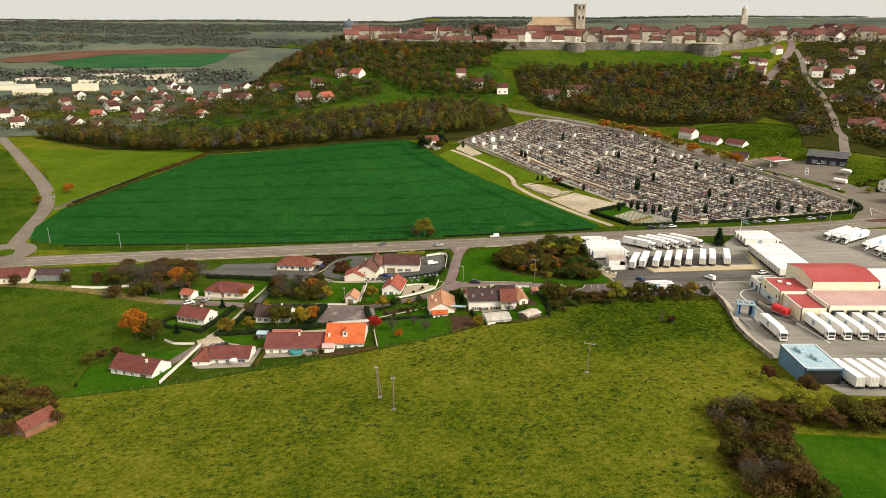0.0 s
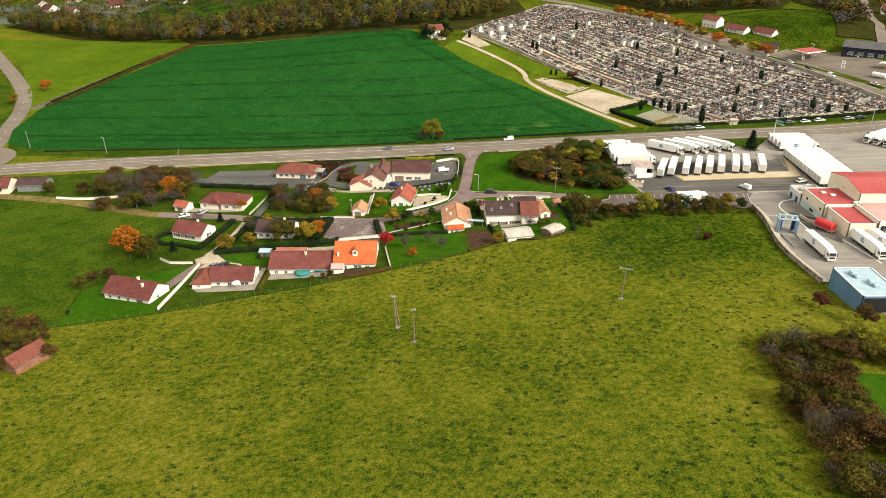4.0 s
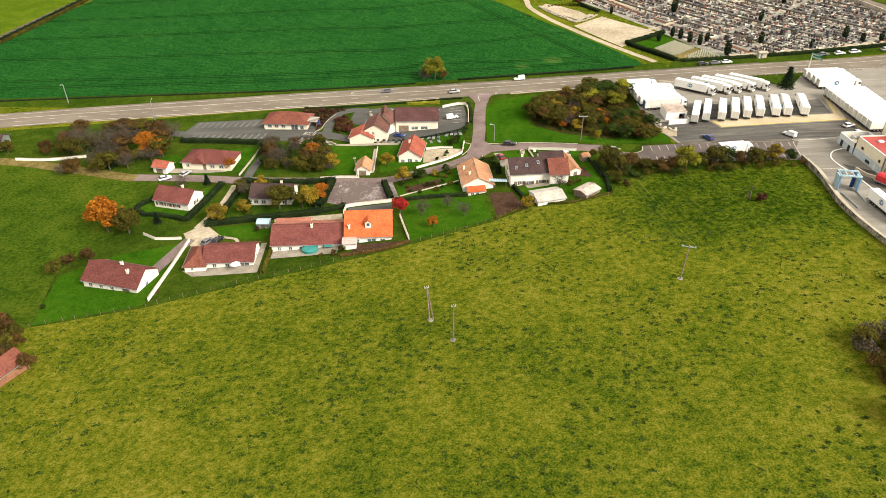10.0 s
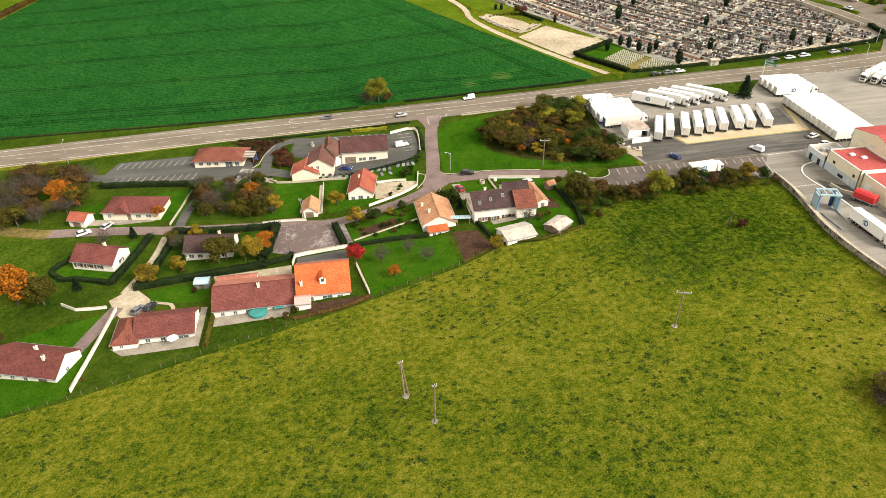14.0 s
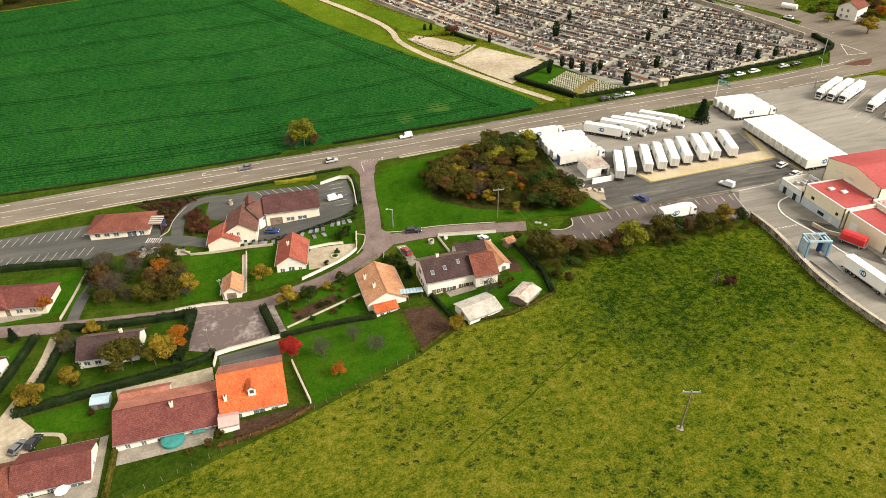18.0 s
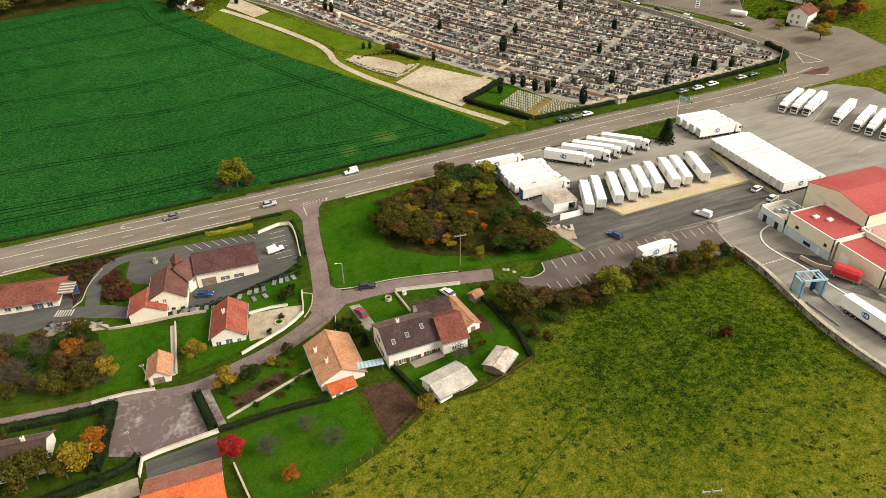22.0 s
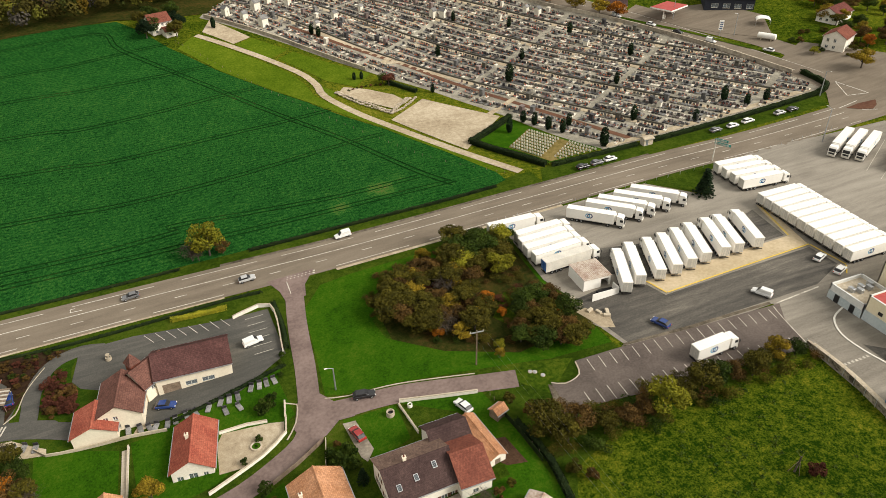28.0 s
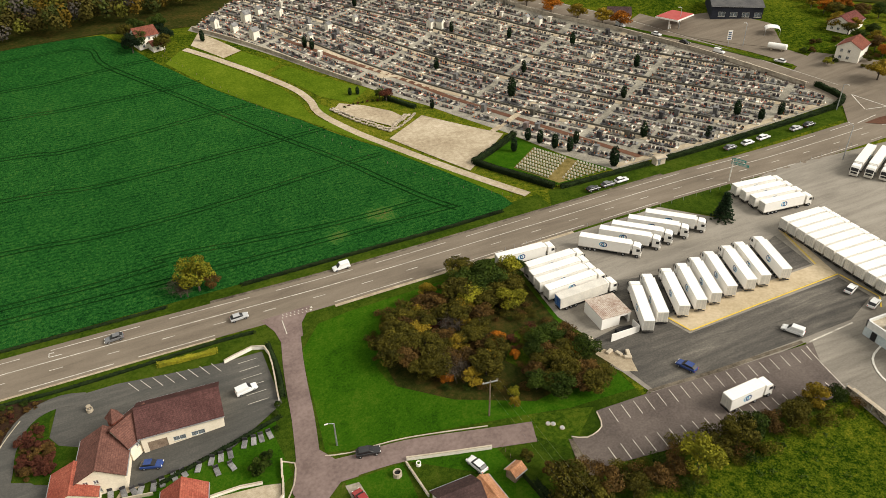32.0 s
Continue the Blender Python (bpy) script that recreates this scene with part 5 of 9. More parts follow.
for hx, hy, hw, hl, hd, hr, hm, txt in ((192.6, 445.6, -30, 10, 8, 4.6, R_DARK, "low roadside kiosk with a dark roof"), (239.6, 361, 25, 11, 8.4, 7.8, R_OLD, "two-storey roadside house with a brown roof"), (262, 384, 20, 14, 9, 6.4, R_BROWN, "hillside house with a brown roof"),
                                       (176, 497, -55, 11, 8, 7.4, R_OLD, "white roadside house with a brown roof"), (186, 480, -55, 14, 7, 5.0, R_BROWN, "low roadside house with a brown roof"), (150, 522, -55, 9, 7, 6.4, R_RED, "white house with a red roof by the road"),
                                       (200, 470, -55, 13, 7, 4.4, R_BROWN, "low roadside building with a brown roof")):
    house("roadside_house", txt, hx, hy, hw, hl, hd, hr - 2.4, hr, hm, front=row_of(1.5, 3, 3), left=row_of(1.4, 2.6, 2) + ([(1.4, 1.0, 3.4, 1.2), (4.0, 1.0, 3.4, 1.2)] if hr > 7 else []))
house("hypermarket_hall", "dark shop hall beside the petrol station", 236.4, 421.6, -32.6, 21.4, 18, 5.0, 7.2, surf("slate_sheet", (0.07, 0.07, 0.072), (0.12, 0.115, 0.11), 0.8, 0.3, 2.0, 0.1), surf("dark_shop_front", (0.02, 0.022, 0.03), (0.035, 0.038, 0.05), 0.6, 0.3, 2.0, 0.05), category="shop", front=row_of(3, 5, 4, 3.0, 0.6, 2.0))


# ---- lorries and cars ----
def wheel(parent, x, y, r, w, side):
    bm = bmesh.new()
    tube(bm, (x, y - w / 2, r), (x, y + w / 2, r), r, r, 12)
    tube(bm, (x, y + side * (w / 2 - 0.02), r), (x, y + side * (w / 2 + 0.015), r), r * 0.55, r * 0.45, 10, 1)
    part("wheel", bm, [DARK, STEEL], parent)


def ring(parent, x, y, z, r, material):
    """A flat printed ring on the side of a trailer, 4 mm proud."""
    bm = bmesh.new()
    n = 20
    o = [bm.verts.new((x + r * math.cos(k * 2 * math.pi / n), y, z + r * math.sin(k * 2 * math.pi / n))) for k in range(n)]
    i = [bm.verts.new((x + 0.62 * r * math.cos(k * 2 * math.pi / n), y, z + 0.62 * r * math.sin(k * 2 * math.pi / n))) for k in range(n)]
    for k in range(n):
        j = (k + 1) % n
        f = bm.faces.new((o[k], o[j], i[j], i[k]))
    bmesh.ops.recalc_face_normals(bm, faces=bm.faces[:])
    part("printed_ring", bm, material, parent)


def trailer_parts(top, length, skin=None, rear=None, logo=True, floor=1.15):
    skin = skin or T_WHITE
    bm = bmesh.new()
    chamfered(bm, box(bm, 0.06, length, -1.27, 1.27, floor, 4.0), 0.06)
    body = part("trailer_box", bm, skin, top)
    bm = bmesh.new()
    for y in (-1.285, 1.285):
        box(bm, 0.02, length, y - 0.02, y + 0.02, floor - 0.12, floor + 0.1)
        box(bm, 0.02, length + 0.02, y - 0.03, y + 0.03, 3.9, 4.0)
    part("side_rail", bm, T_GREY, body)
    for y0, y1 in ((-1.2, -0.03), (0.03, 1.2)):
        bm = bmesh.new()
        box(bm, 0.0, 0.05, y0, y1, floor + 0.05, 3.9)
        door = part("rear_door", bm, rear or T_GREY, body)
        bm = bmesh.new()
        for k in (0.3, 0.7):
            y = y0 + (y1 - y0) * k
            tube(bm, (-0.03, y, floor + 0.1), (-0.03, y, 3.85), 0.025, 0.025, 6)
        part("lock_bar", bm, STEEL, door)
    bm = bmesh.new()
    box(bm, 0.1, length - 1.0, -0.45, 0.45, 0.85, floor)
    box(bm, 0.05, 0.2, -1.2, 1.2, 0.5, 0.68)
    for y in (-1.2, 1.2):
        box(bm, 5.2, length - 3.2, y - 0.02, y + 0.02, 0.45, 0.95)
    part("chassis", bm, DARK, top)
    bm = bmesh.new()
    chamfered(bm, box(bm, length, length + 0.45, -0.95, 0.95, 2.2, 3.8), 0.08)
    part("cooling_unit", bm, T_WHITE, body)
    for x in ((1.9, 3.2, 4.5) if length > 10 else (2.0,)):
        for s in (-1, 1):
            wheel(top, x, s * 1.05, 0.5, 0.36, s)
    if logo:
        for s in (-1, 1):
            ring(body, length * 0.46, s * 1.276, 2.6, 0.7, LOGO_L)
            ring(body, length * 0.46 + 0.62, s * 1.281, 2.6, 0.78, LOGO_D)


def cab_parts(top, x, colour=None):
    """A cab-over tractor from x forward."""
    colour = colour or T_WHITE
    bm = bmesh.new()
    vs = side_prism(bm, [(0.1, 0.9), (2.2, 0.9), (2.28, 2.0), (2.05, 3.1), (1.6, 3.55), (0.1, 3.7)], -1.22, 1.22, pose(x, 0, 0))
    chamfered(bm, vs, 0.07)
    cab = part("cab", bm, colour, top)
    bm = bmesh.new()
    side_prism(bm, [(2.245, 2.02), (2.31, 2.02), (2.1, 3.02), (2.03, 3.02)], -1.05, 1.05, pose(x, 0, 0))
    part("windscreen", bm, BLACK, cab)
    for s in (-1, 1):
        bm = bmesh.new()
        box(bm, x + 1.1, x + 1.95, s * 1.225 - 0.012, s * 1.225 + 0.012, 2.05, 2.8)
        part("side_window", bm, BLACK, cab)
        bm = bmesh.new()
        box(bm, x + 2.25, x + 2.4, s * 1.4 - 0.08, s * 1.4 + 0.08, 2.0, 2.75)
        part("mirror", bm, BLACK, cab)
    bm = bmesh.new()
    chamfered(bm, box(bm, x + 1.7, x + 2.34, -1.22, 1.22, 0.4, 0.9), 0.06)
    part("bumper", bm, T_GREY, cab)
    bm = bmesh.new()
    box(bm, x + 2.27, x + 2.31, -0.9, 0.9, 1.15, 1.75)
    part("grille", bm, BLACK, cab)
    bm = bmesh.new()
    box(bm, x - 3.6, x + 1.7, -0.5, 0.5, 0.6, 0.95)
    part("tractor_frame", bm, DARK, top)
    for wx in (x + 1.35, x - 2.2):
        for s in (-1, 1):
            wheel(top, wx, s * 1.05, 0.5, 0.34, s)


def park(proto, x, y, heading, label=""):
    """Copies a vehicle to a place on the ground, tilted with the land; its origin is its rear."""
    c, s = math.cos(radians(heading)), math.sin(radians(heading))
    n = 10.0
    z0, z1 = lay(x, y), lay(x + n * c, y + n * s)
    ob = copy_thing(proto, pose(x, y, z0 + 0.1, 0, 0, heading) @ pose(0, 0, 0, 0, -math.degrees(math.atan2(z1 - z0, n))) @ Matrix.Diagonal((0.95, 0.95, 0.95, 1)))
    return tagged(ob, label)


def lorry_proto(kind):
    top = thing("articulated_lorry", Matrix(), "white articulated refrigerated lorry with a blue ring emblem", "lorry", "lorries in the yard")
    trailer_parts(top, 13.6)
    cab_parts(top, 14.2)
    return top


LORRY = lorry_proto(0)
BOX_TRAILER = thing("semi_trailer", Matrix(), "white refrigerated semi-trailer with grey rear doors", "trailer", "trailers by the depot")
trailer_parts(BOX_TRAILER, 13.6, logo=False)
RIGID = thing("box_lorry", Matrix(), "white box lorry with a blue ring emblem on its side", "lorry")
trailer_parts(RIGID, 8.6)
cab_parts(RIGID, 9.0)
CURTAIN = thing("curtain_lorry", Matrix(), "articulated lorry with pale curtain sides and a blue rear", "lorry", "lorries in the yard")
trailer_parts(CURTAIN, 13.6, T_GREY, T_BLUE, False)
cab_parts(CURTAIN, 14.2)
for k, (x, y) in enumerate(((77.8, 269), (82.2, 270), (87.7, 269.8), (92.4, 269.8), (97, 270.3), (101.8, 270.8), (107.5, 270.8), (111.6, 270.7), (117.7, 270.5))):
    park(LORRY, x, y, 66 + 0.7 * k)
for x, y in ((83.6, 305.2), (90, 305.8), (94.2, 306.4), (99.6, 306.8), (105.4, 307.2)):
    park(LORRY, x, y, -45)
for x, y, h in ((60.4, 306.4, -4), (65, 299.6, 0), (64.4, 296.2, 0), (64.2, 292.9, 0), (64.6, 289.4, 1)):
    park(LORRY, x, y, h)
park(CURTAIN, 65.2, 285.4, 1)
for k in range(11):
    park(LORRY, 133.6 - 0.08 * k, 287.2 - 2.95 * k, -1 + 0.2 * (k % 3))
for k in range(4):
    park(LORRY, 135.4, 307 - 3.5 * k, -6)
for x, y in ((187.4, 306.4), (190, 303.6), (192.4, 300.6), (196, 291.4), (197.6, 284.6), (199, 280.8), (200.6, 276.6)):
    park(LORRY, x, y, 205)
for k in range(7):
    park(LORRY, 121 + 5.2 * k, 211.4, 269)
park(LORRY, 106.0, 210.4, 268)
for k in range(5):
    park(BOX_TRAILER, 109 + 3.7 * k, 160.6, 91)
park(RIGID, 76.8, 244.6, 2)
for ob in (LORRY, BOX_TRAILER, RIGID, CURTAIN):
    for o in (*ob.children_recursive, ob):
        bpy.data.objects.remove(o)


def car_proto(kind, colour):
    long, tall = {"car": (4.3, 1.45), "van": (4.6, 1.85), "estate": (4.7, 1.5)}[kind]
    top = thing("parked_" + kind if kind != "estate" else "parked_car", Matrix(), colour + " " + {"car": "hatchback car", "van": "small delivery van", "estate": "estate car"}[kind] + " standing on asphalt", "car")
    h = long / 2
    bm = bmesh.new()
    chamfered(bm, side_prism(bm, [(-h, 0.35), (h - 0.05, 0.3), (h, 0.62), (h - 0.25, 0.82), (h - 1.15, 0.95), (-h + 0.1, 0.98), (-h, 0.75)], -0.87, 0.87), 0.09)
    body = part("body", bm, CAR_PAINT[colour], top)
    roof = [(-h + 0.12, 0.97), (h - 1.2, 0.94), (h - 1.95, tall), (-h + (0.15 if kind == "van" else 0.75), tall)]
    bm = bmesh.new()
    chamfered(bm, side_prism(bm, roof, -0.76, 0.76), 0.08)
    part("cabin", bm, CAR_PAINT[colour] if kind == "van" else BLACK, top)
    bm = bmesh.new()
    chamfered(bm, box(bm, roof[3][0] + 0.05, roof[2][0] - 0.02, -0.7, 0.7, tall - 0.03, tall + 0.02), 0.02)
    part("roof_panel", bm, CAR_PAINT[colour], top)
    if kind == "van":
        bm = bmesh.new()
        side_prism(bm, [(h - 1.2, 0.97), (h - 1.16, 0.97), (h - 1.84, tall - 0.08), (h - 1.9, tall - 0.08)], -0.68, 0.68)
        part("windscreen", bm, BLACK, top)
    for s in (-1, 1):
        for x in (-h + 0.8, h - 0.85):
            wheel(top, x, s * 0.78, 0.31, 0.2, s)
        bm = bmesh.new()
        box(bm, h - 0.12, h - 0.02, s * 0.62 - 0.16, s * 0.62 + 0.16, 0.6, 0.74)
        part("headlight", bm, T_WHITE, body)
        bm = bmesh.new()
        box(bm, -h - 0.01, -h + 0.06, s * 0.68 - 0.1, s * 0.68 + 0.1, 0.62, 0.82)
        part("tail_light", bm, TANK_RED, body)
    return top


CARS = {}
for x, y, heading, kind, colour in (
        (103.3, 328.6, 2, "car", "black"), (108.6, 328.9, 2, "car", "grey"), (113.6, 329.2, 2, "car", "white"), (155.4, 330.2, 2, "car", "grey"), (162.2, 330.0, 2, "car", "white"),
        (168.8, 330.2, 2, "estate", "white"), (181.8, 329.6, 0, "car", "silver"), (187.2, 329.4, 0, "car", "black"), (25.4, 325.4, 182, "van", "white"),
        (105.4, 256.0, 118, "van", "white"), (78.3, 257.0, 112, "car", "blue"), (128.6, 261.4, 20, "car", "white"), (128.6, 255.4, 20, "car", "white"),
        (-4.6, 293.8, 8, "van", "white"), (-24.6, 283.0, -20, "car", "blue"), (13.4, 266.4, -14, "estate", "black"), (9.2, 257.3, 104, "car", "red"), (30.0, 254.2, 108, "car", "white"),
        (-55.8, 299.6, 100, "car", "blue"), (-97.5, 264.6, 60, "car", "silver"), (-103.6, 261.6, 30, "car", "white"), (-79.6, 219.0, 60, "car", "grey"), (-76.8, 219.6, 70, "car", "black"),
        (-30.0, 324.2, 183, "car", "grey"), (-2.0, 318.0, 2, "car", "silver"), (204, 392, 290, "van", "white"), (199, 407, 290, "car", "black"), (194.5, 420, 290, "car", "white"), (187, 436, 292, "van", "white"), (216, 372, 110, "car", "white")):
    key = (kind, colour)
    if key not in CARS:
        CARS[key] = car_proto(kind, colour)
    c, s = math.cos(radians(heading)), math.sin(radians(heading))
    tilt = math.degrees(math.atan2(lay(x + 2 * c, y + 2 * s) - lay(x - 2 * c, y - 2 * s), 4))
    copy_thing(CARS[key], pose(x, y, lay(x, y) + 0.14, 0, 0, heading) @ pose(0, 0, 0, 0, -tilt))
for proto in CARS.values():
    for o in (*proto.children_recursive, proto):
        bpy.data.objects.remove(o)


# ---- the depot ----
def hall(name, label, x0, x1, y0, y1, h, walls, roof, doors=(), parapet=0.5, category="warehouse", base=None):
    """A flat-roofed hall: four clad walls, a membrane roof behind a parapet, ribs and dock doors on the south wall."""
    z = min(lay(x, y) for x in (x0, x1) for y in (y0, y1)) - 0.2 if base is None else base
    top = thing(name, pose((x0 + x1) / 2, (y0 + y1) / 2, z), label, category)
    a, b = (x1 - x0) / 2, (y1 - y0) / 2
    opens = [(d + a - 1.6, d + a + 1.6, 1.2, 4.4) for d in doors]
    for nm, m, ln, op in (("south_wall", pose(-a, -b, 0), 2 * a, opens), ("east_wall", pose(a, -b, 0, 0, 0, 90), 2 * b, ()), ("north_wall", pose(a, b, 0, 0, 0, 180), 2 * a, ()), ("west_wall", pose(-a, b, 0, 0, 0, -90), 2 * b, ())):
        bm = bmesh.new()
        if op:
            panel(bm, ln, h + parapet, op, 0.22)
        else:
            ribs = [(k * 1.5 + d, y) for k in range(1, int(ln / 1.5)) for d, y in ((-0.04, 0), (-0.03, -0.04), (0.03, -0.04), (0.04, 0))]
            prism(bm, [(0, 0), *ribs, (ln, 0), (ln, 0.22), (0, 0.22)], -1.2, h + parapet)
        bmesh.ops.transform(bm, matrix=m, verts=bm.verts[:])
        part(nm, bm, walls, top)
        bm = bmesh.new()
        box(bm, -0.08, ln + 0.08, -0.08, 0.3, h + parapet, h + parapet + 0.1, m)
        part("coping", bm, CLAD_W, top)
    bm = bmesh.new()
    box(bm, -a + 0.22, a - 0.22, -b + 0.22, b - 0.22, h - 0.2, h + 0.05)
    part("roof", bm, roof, top)
    for d in doors:
        bm = bmesh.new()
        for k in range(6):
            box(bm, d - 1.5, d + 1.5, -b + 0.12, -b + 0.18, 1.2 + 0.53 * k, 1.7 + 0.53 * k)
        dock = part("dock_door", bm, CLAD_W, top)
        bm = bmesh.new()
        box(bm, d - 1.9, d - 1.45, -b - 0.5, -b - 0.02, 1.0, 4.9)
        box(bm, d + 1.45, d + 1.9, -b - 0.5, -b - 0.02, 1.0, 4.9)
        box(bm, d - 1.9, d + 1.9, -b - 0.55, -b - 0.02, 4.4, 5.0)
        part("dock_shelter", bm, BLACK, dock)
    return top


big = hall("warehouse_hall", "tall cream warehouse hall with a shallow red gable roof", 130.3, 154, 228.2, 247.2, 9.4, CLAD_C, R_HALL, parapet=0.0)
bm = bmesh.new()
side_prism(bm, [(-9.7, 9.5), (9.7, 9.5), (9.7, 9.62), (0, 11.4), (-9.7, 9.62)], -11.9, 11.9, pose(0, 0, 0, 0, 0, 90))
part("gable_roof", bm, R_HALL, big)
for x in (-11.98, 11.9):
    bm = bmesh.new()
    side_prism(bm, [(-9.6, 9.4), (9.6, 9.4), (9.6, 9.5), (0, 11.3), (-9.6, 9.5)], x, x + 0.08, pose(0, 0, 0, 0, 0, 90))
    part("gable", bm, CLAD_C, big)
for y in (-1.0, 3.4):
    bm = bmesh.new()
    box(bm, -11.93, -11.86, y, y + 2.4, 7.2, 7.9)
    part("louvre", bm, T_GREY, big)
GREY_BASE = surf("pale_blue_grey_cladding", (0.4, 0.46, 0.48), (0.55, 0.6, 0.6), 0.6, 0.2, 2.0, 0.05)
west = hall("warehouse_wing", "cream warehouse wing with a red membrane roof", 118.3, 130.2, 226, 240.5, 6.2, CLAD_C, R_HALL, parapet=0.25)
pack = hall("packing_wing", "low cream wing with a red membrane roof", 119.4, 128, 212.6, 225.9, 5.2, CLAD_C, R_HALL, parapet=0.2)
office = hall("depot_office", "low pale depot office with a roof terrace", 118.1, 127.4, 240.6, 249.4, 3.2, CLAD_W, CONCRETE, category="office", parapet=0.8)
for top, x, half, high in ((west, -5.95, 7.2, 2.9), (office, -4.65, 4.4, 2.4)):
    bm = bmesh.new()
    box(bm, x - 0.06, x - 0.035, -half, half, -0.2, high)
    part("plinth", bm, GREY_BASE, top)
for top, items in ((west, ((-6.05, -4.6, 1.1, 0.1, 2.2), (-6.05, -1.4, 2.2, 1.0, 0.9), (-6.05, 3.2, 1.0, 3.6, 0.8), (-6.05, -5.6, 0.8, 3.6, 0.8))), (office, ((-4.75, -2.6, 1.2, 0.3, 2.0), (-4.75, 1.4, 1.2, 0.3, 2.0)))):
    for x, y, w, z, h in items:
        bm = bmesh.new()
        box(bm, x - 0.04, x + 0.04, y, y + w, z, z + h)
        part("window", bm, BLACK if w != 1.1 else T_GREY, top)
bm = bmesh.new()
prism(bm, [(-4.38, 2.6), (-4.32, 2.6), (-4.32, 5.0), (-4.38, 5.0)], 0.4, 3.38)
part("roller_door", bm, T_WHITE, pack)
for k in range(5):
    bm = bmesh.new()
    chamfered(bm, box(bm, -2.6 + 1.4 * k, -1.7 + 1.4 * k, 0.4 - (k % 2), 1.8 - (k % 2), 3.2, 4.3), 0.06)
    part("cooling_unit", bm, STEEL, office)
for x, y in ((-1.5, 3.0), (0.6, 0.6)):
    bm = bmesh.new()
    chamfered(bm, box(bm, x - 0.8, x + 0.8, y - 0.6, y + 0.6, 6.25, 6.8), 0.1)
    part("roof_light", bm, CLAD_W, west)
hall("loading_hall", "loading hall with dock doors and a faded pink roof", 128.1, 180, 212.2, 227.7, 6.0, CLAD_C, R_PINK, doors=[-26 + 5.2 * k + 3.0 for k in range(9)])
hall("grey_hall", "pale grey hall behind the warehouse", 154.2, 184, 228, 246, 7.2, CLAD_W, CLAD_W)
blue = hall("wash_hall", "blue clad hall with a pale grey roof", 96.4, 106.4, 164.8, 179.4, 6.0, CLAD_B, LIGHT_BLUE, parapet=0.15)
# Black sheet on the south wall stands for the shade inside the bay.
bm = bmesh.new()
box(bm, -4.6, 4.6, -7.4, -7.33, 0.4, 5.6)
part("open_bay", bm, BLACK, blue)
for x, y in ((-1.6, 3.5), (0.6, -1.0)):
    bm = bmesh.new()
    chamfered(bm, box(bm, x - 1.0, x + 1.0, y - 0.9, y + 0.9, 6.06, 7.1), 0.1)
    chamfered(bm, box(bm, x - 0.6, x + 0.9, y - 2.2, y - 1.0, 6.06, 6.8), 0.1)
    part("cooling_unit", bm, LIGHT_BLUE, blue)
site = thing("site_store", pose(73.6, 278.2, lay(73.6, 278.2), 0, 0, -2), "white site store with a rusty corrugated roof", "store")
bm = bmesh.new()
panel(bm, 7.2, 3.0, [(4.6, 6.6, 0.1, 2.4)], 0.12)
bmesh.ops.transform(bm, matrix=pose(-3.6, -3.6, 0), verts=bm.verts[:])
part("front_wall", bm, T_WHITE, site)
bm = bmesh.new()
for m in (pose(3.6, -3.48, 0, 0, 0, 90), pose(3.6, 3.6, 0, 0, 0, 180), pose(-3.6, 3.6, 0, 0, 0, -90)):
    box(bm, 0, 7.08, 0, 0.12, -1, 3.0, m)
part("side_walls", bm, T_WHITE, site)
for k in range(18):
    bm = bmesh.new()
    side_prism(bm, [(0, 0), (0.1, 0.07), (0.2, 0.07), (0.3, 0), (0.41, 0), (0.41, -0.04), (0, -0.04)], -3.8, 3.8, pose(-3.72 + 0.414 * k, 0, 3.06, 0, 0, 0))
    part("roof_sheet", bm, R_RUST, site)
wall_box = thing("skip_pen", pose(73.2, 271.4, lay(73, 271), 0, 0, 0), "white walled pen holding dark waste", "pen")
bm = bmesh.new()
box(bm, -3.6, 3.6, -0.9, -0.75, -0.4, 2.0)
part("front_panel", bm, T_WHITE, wall_box)
bm = bmesh.new()
box(bm, 3.45, 3.6, -0.75, 1.6, -0.4, 2.0)
part("side_panel", bm, T_WHITE, wall_box)
bm = bmesh.new()
chamfered(bm, box(bm, -1.5, 2.8, -0.4, 1.2, -0.1, 1.2), 0.2)
part("waste_heap", bm, DARK, wall_box)
skip = thing("covered_container", pose(115.6, 218.6, lay(115.6, 218.6) + 0.1, 0, 0, -64), "bright red tarpaulined container on a low trailer", "container")
bm = bmesh.new()
chamfered(bm, side_prism(bm, [(-1.25, 1.0), (1.25, 1.0), (1.35, 2.7), (0.7, 3.25), (-0.7, 3.25), (-1.35, 2.7)], -2.9, 2.9, pose(0, 0, 0, 0, 0, 90)), 0.08)
part("tarpaulin_body", bm, TANK_RED, skip)
for k in range(5):
    bm = bmesh.new()
    side_prism(bm, [(-1.3, 1.0), (-1.24, 1.0), (-1.34, 2.7), (-0.7, 3.24), (0.7, 3.24), (1.34, 2.7), (1.24, 1.0), (1.3, 1.0), (1.42, 2.74), (0.72, 3.33), (-0.72, 3.33), (-1.42, 2.74)], -0.05, 0.05, pose(-2.4 + 1.2 * k, 0, 0, 0, 0, 90))
    part("hoop", bm, TANK_RED, skip)
bm = bmesh.new()
box(bm, -3.1, 3.3, -1.15, 1.15, 0.7, 0.98)
part("chassis", bm, STEEL, skip)
for x in (-2.2, 2.1):
    for sd in (-1, 1):
        wheel(skip, x, sd * 1.0, 0.42, 0.3, sd)
gantry = thing("lorry_wash", pose(103, 217.8, lay(103, 217.8), 0, 0, -14), "blue steel lorry wash portal with brushes", "wash portal")
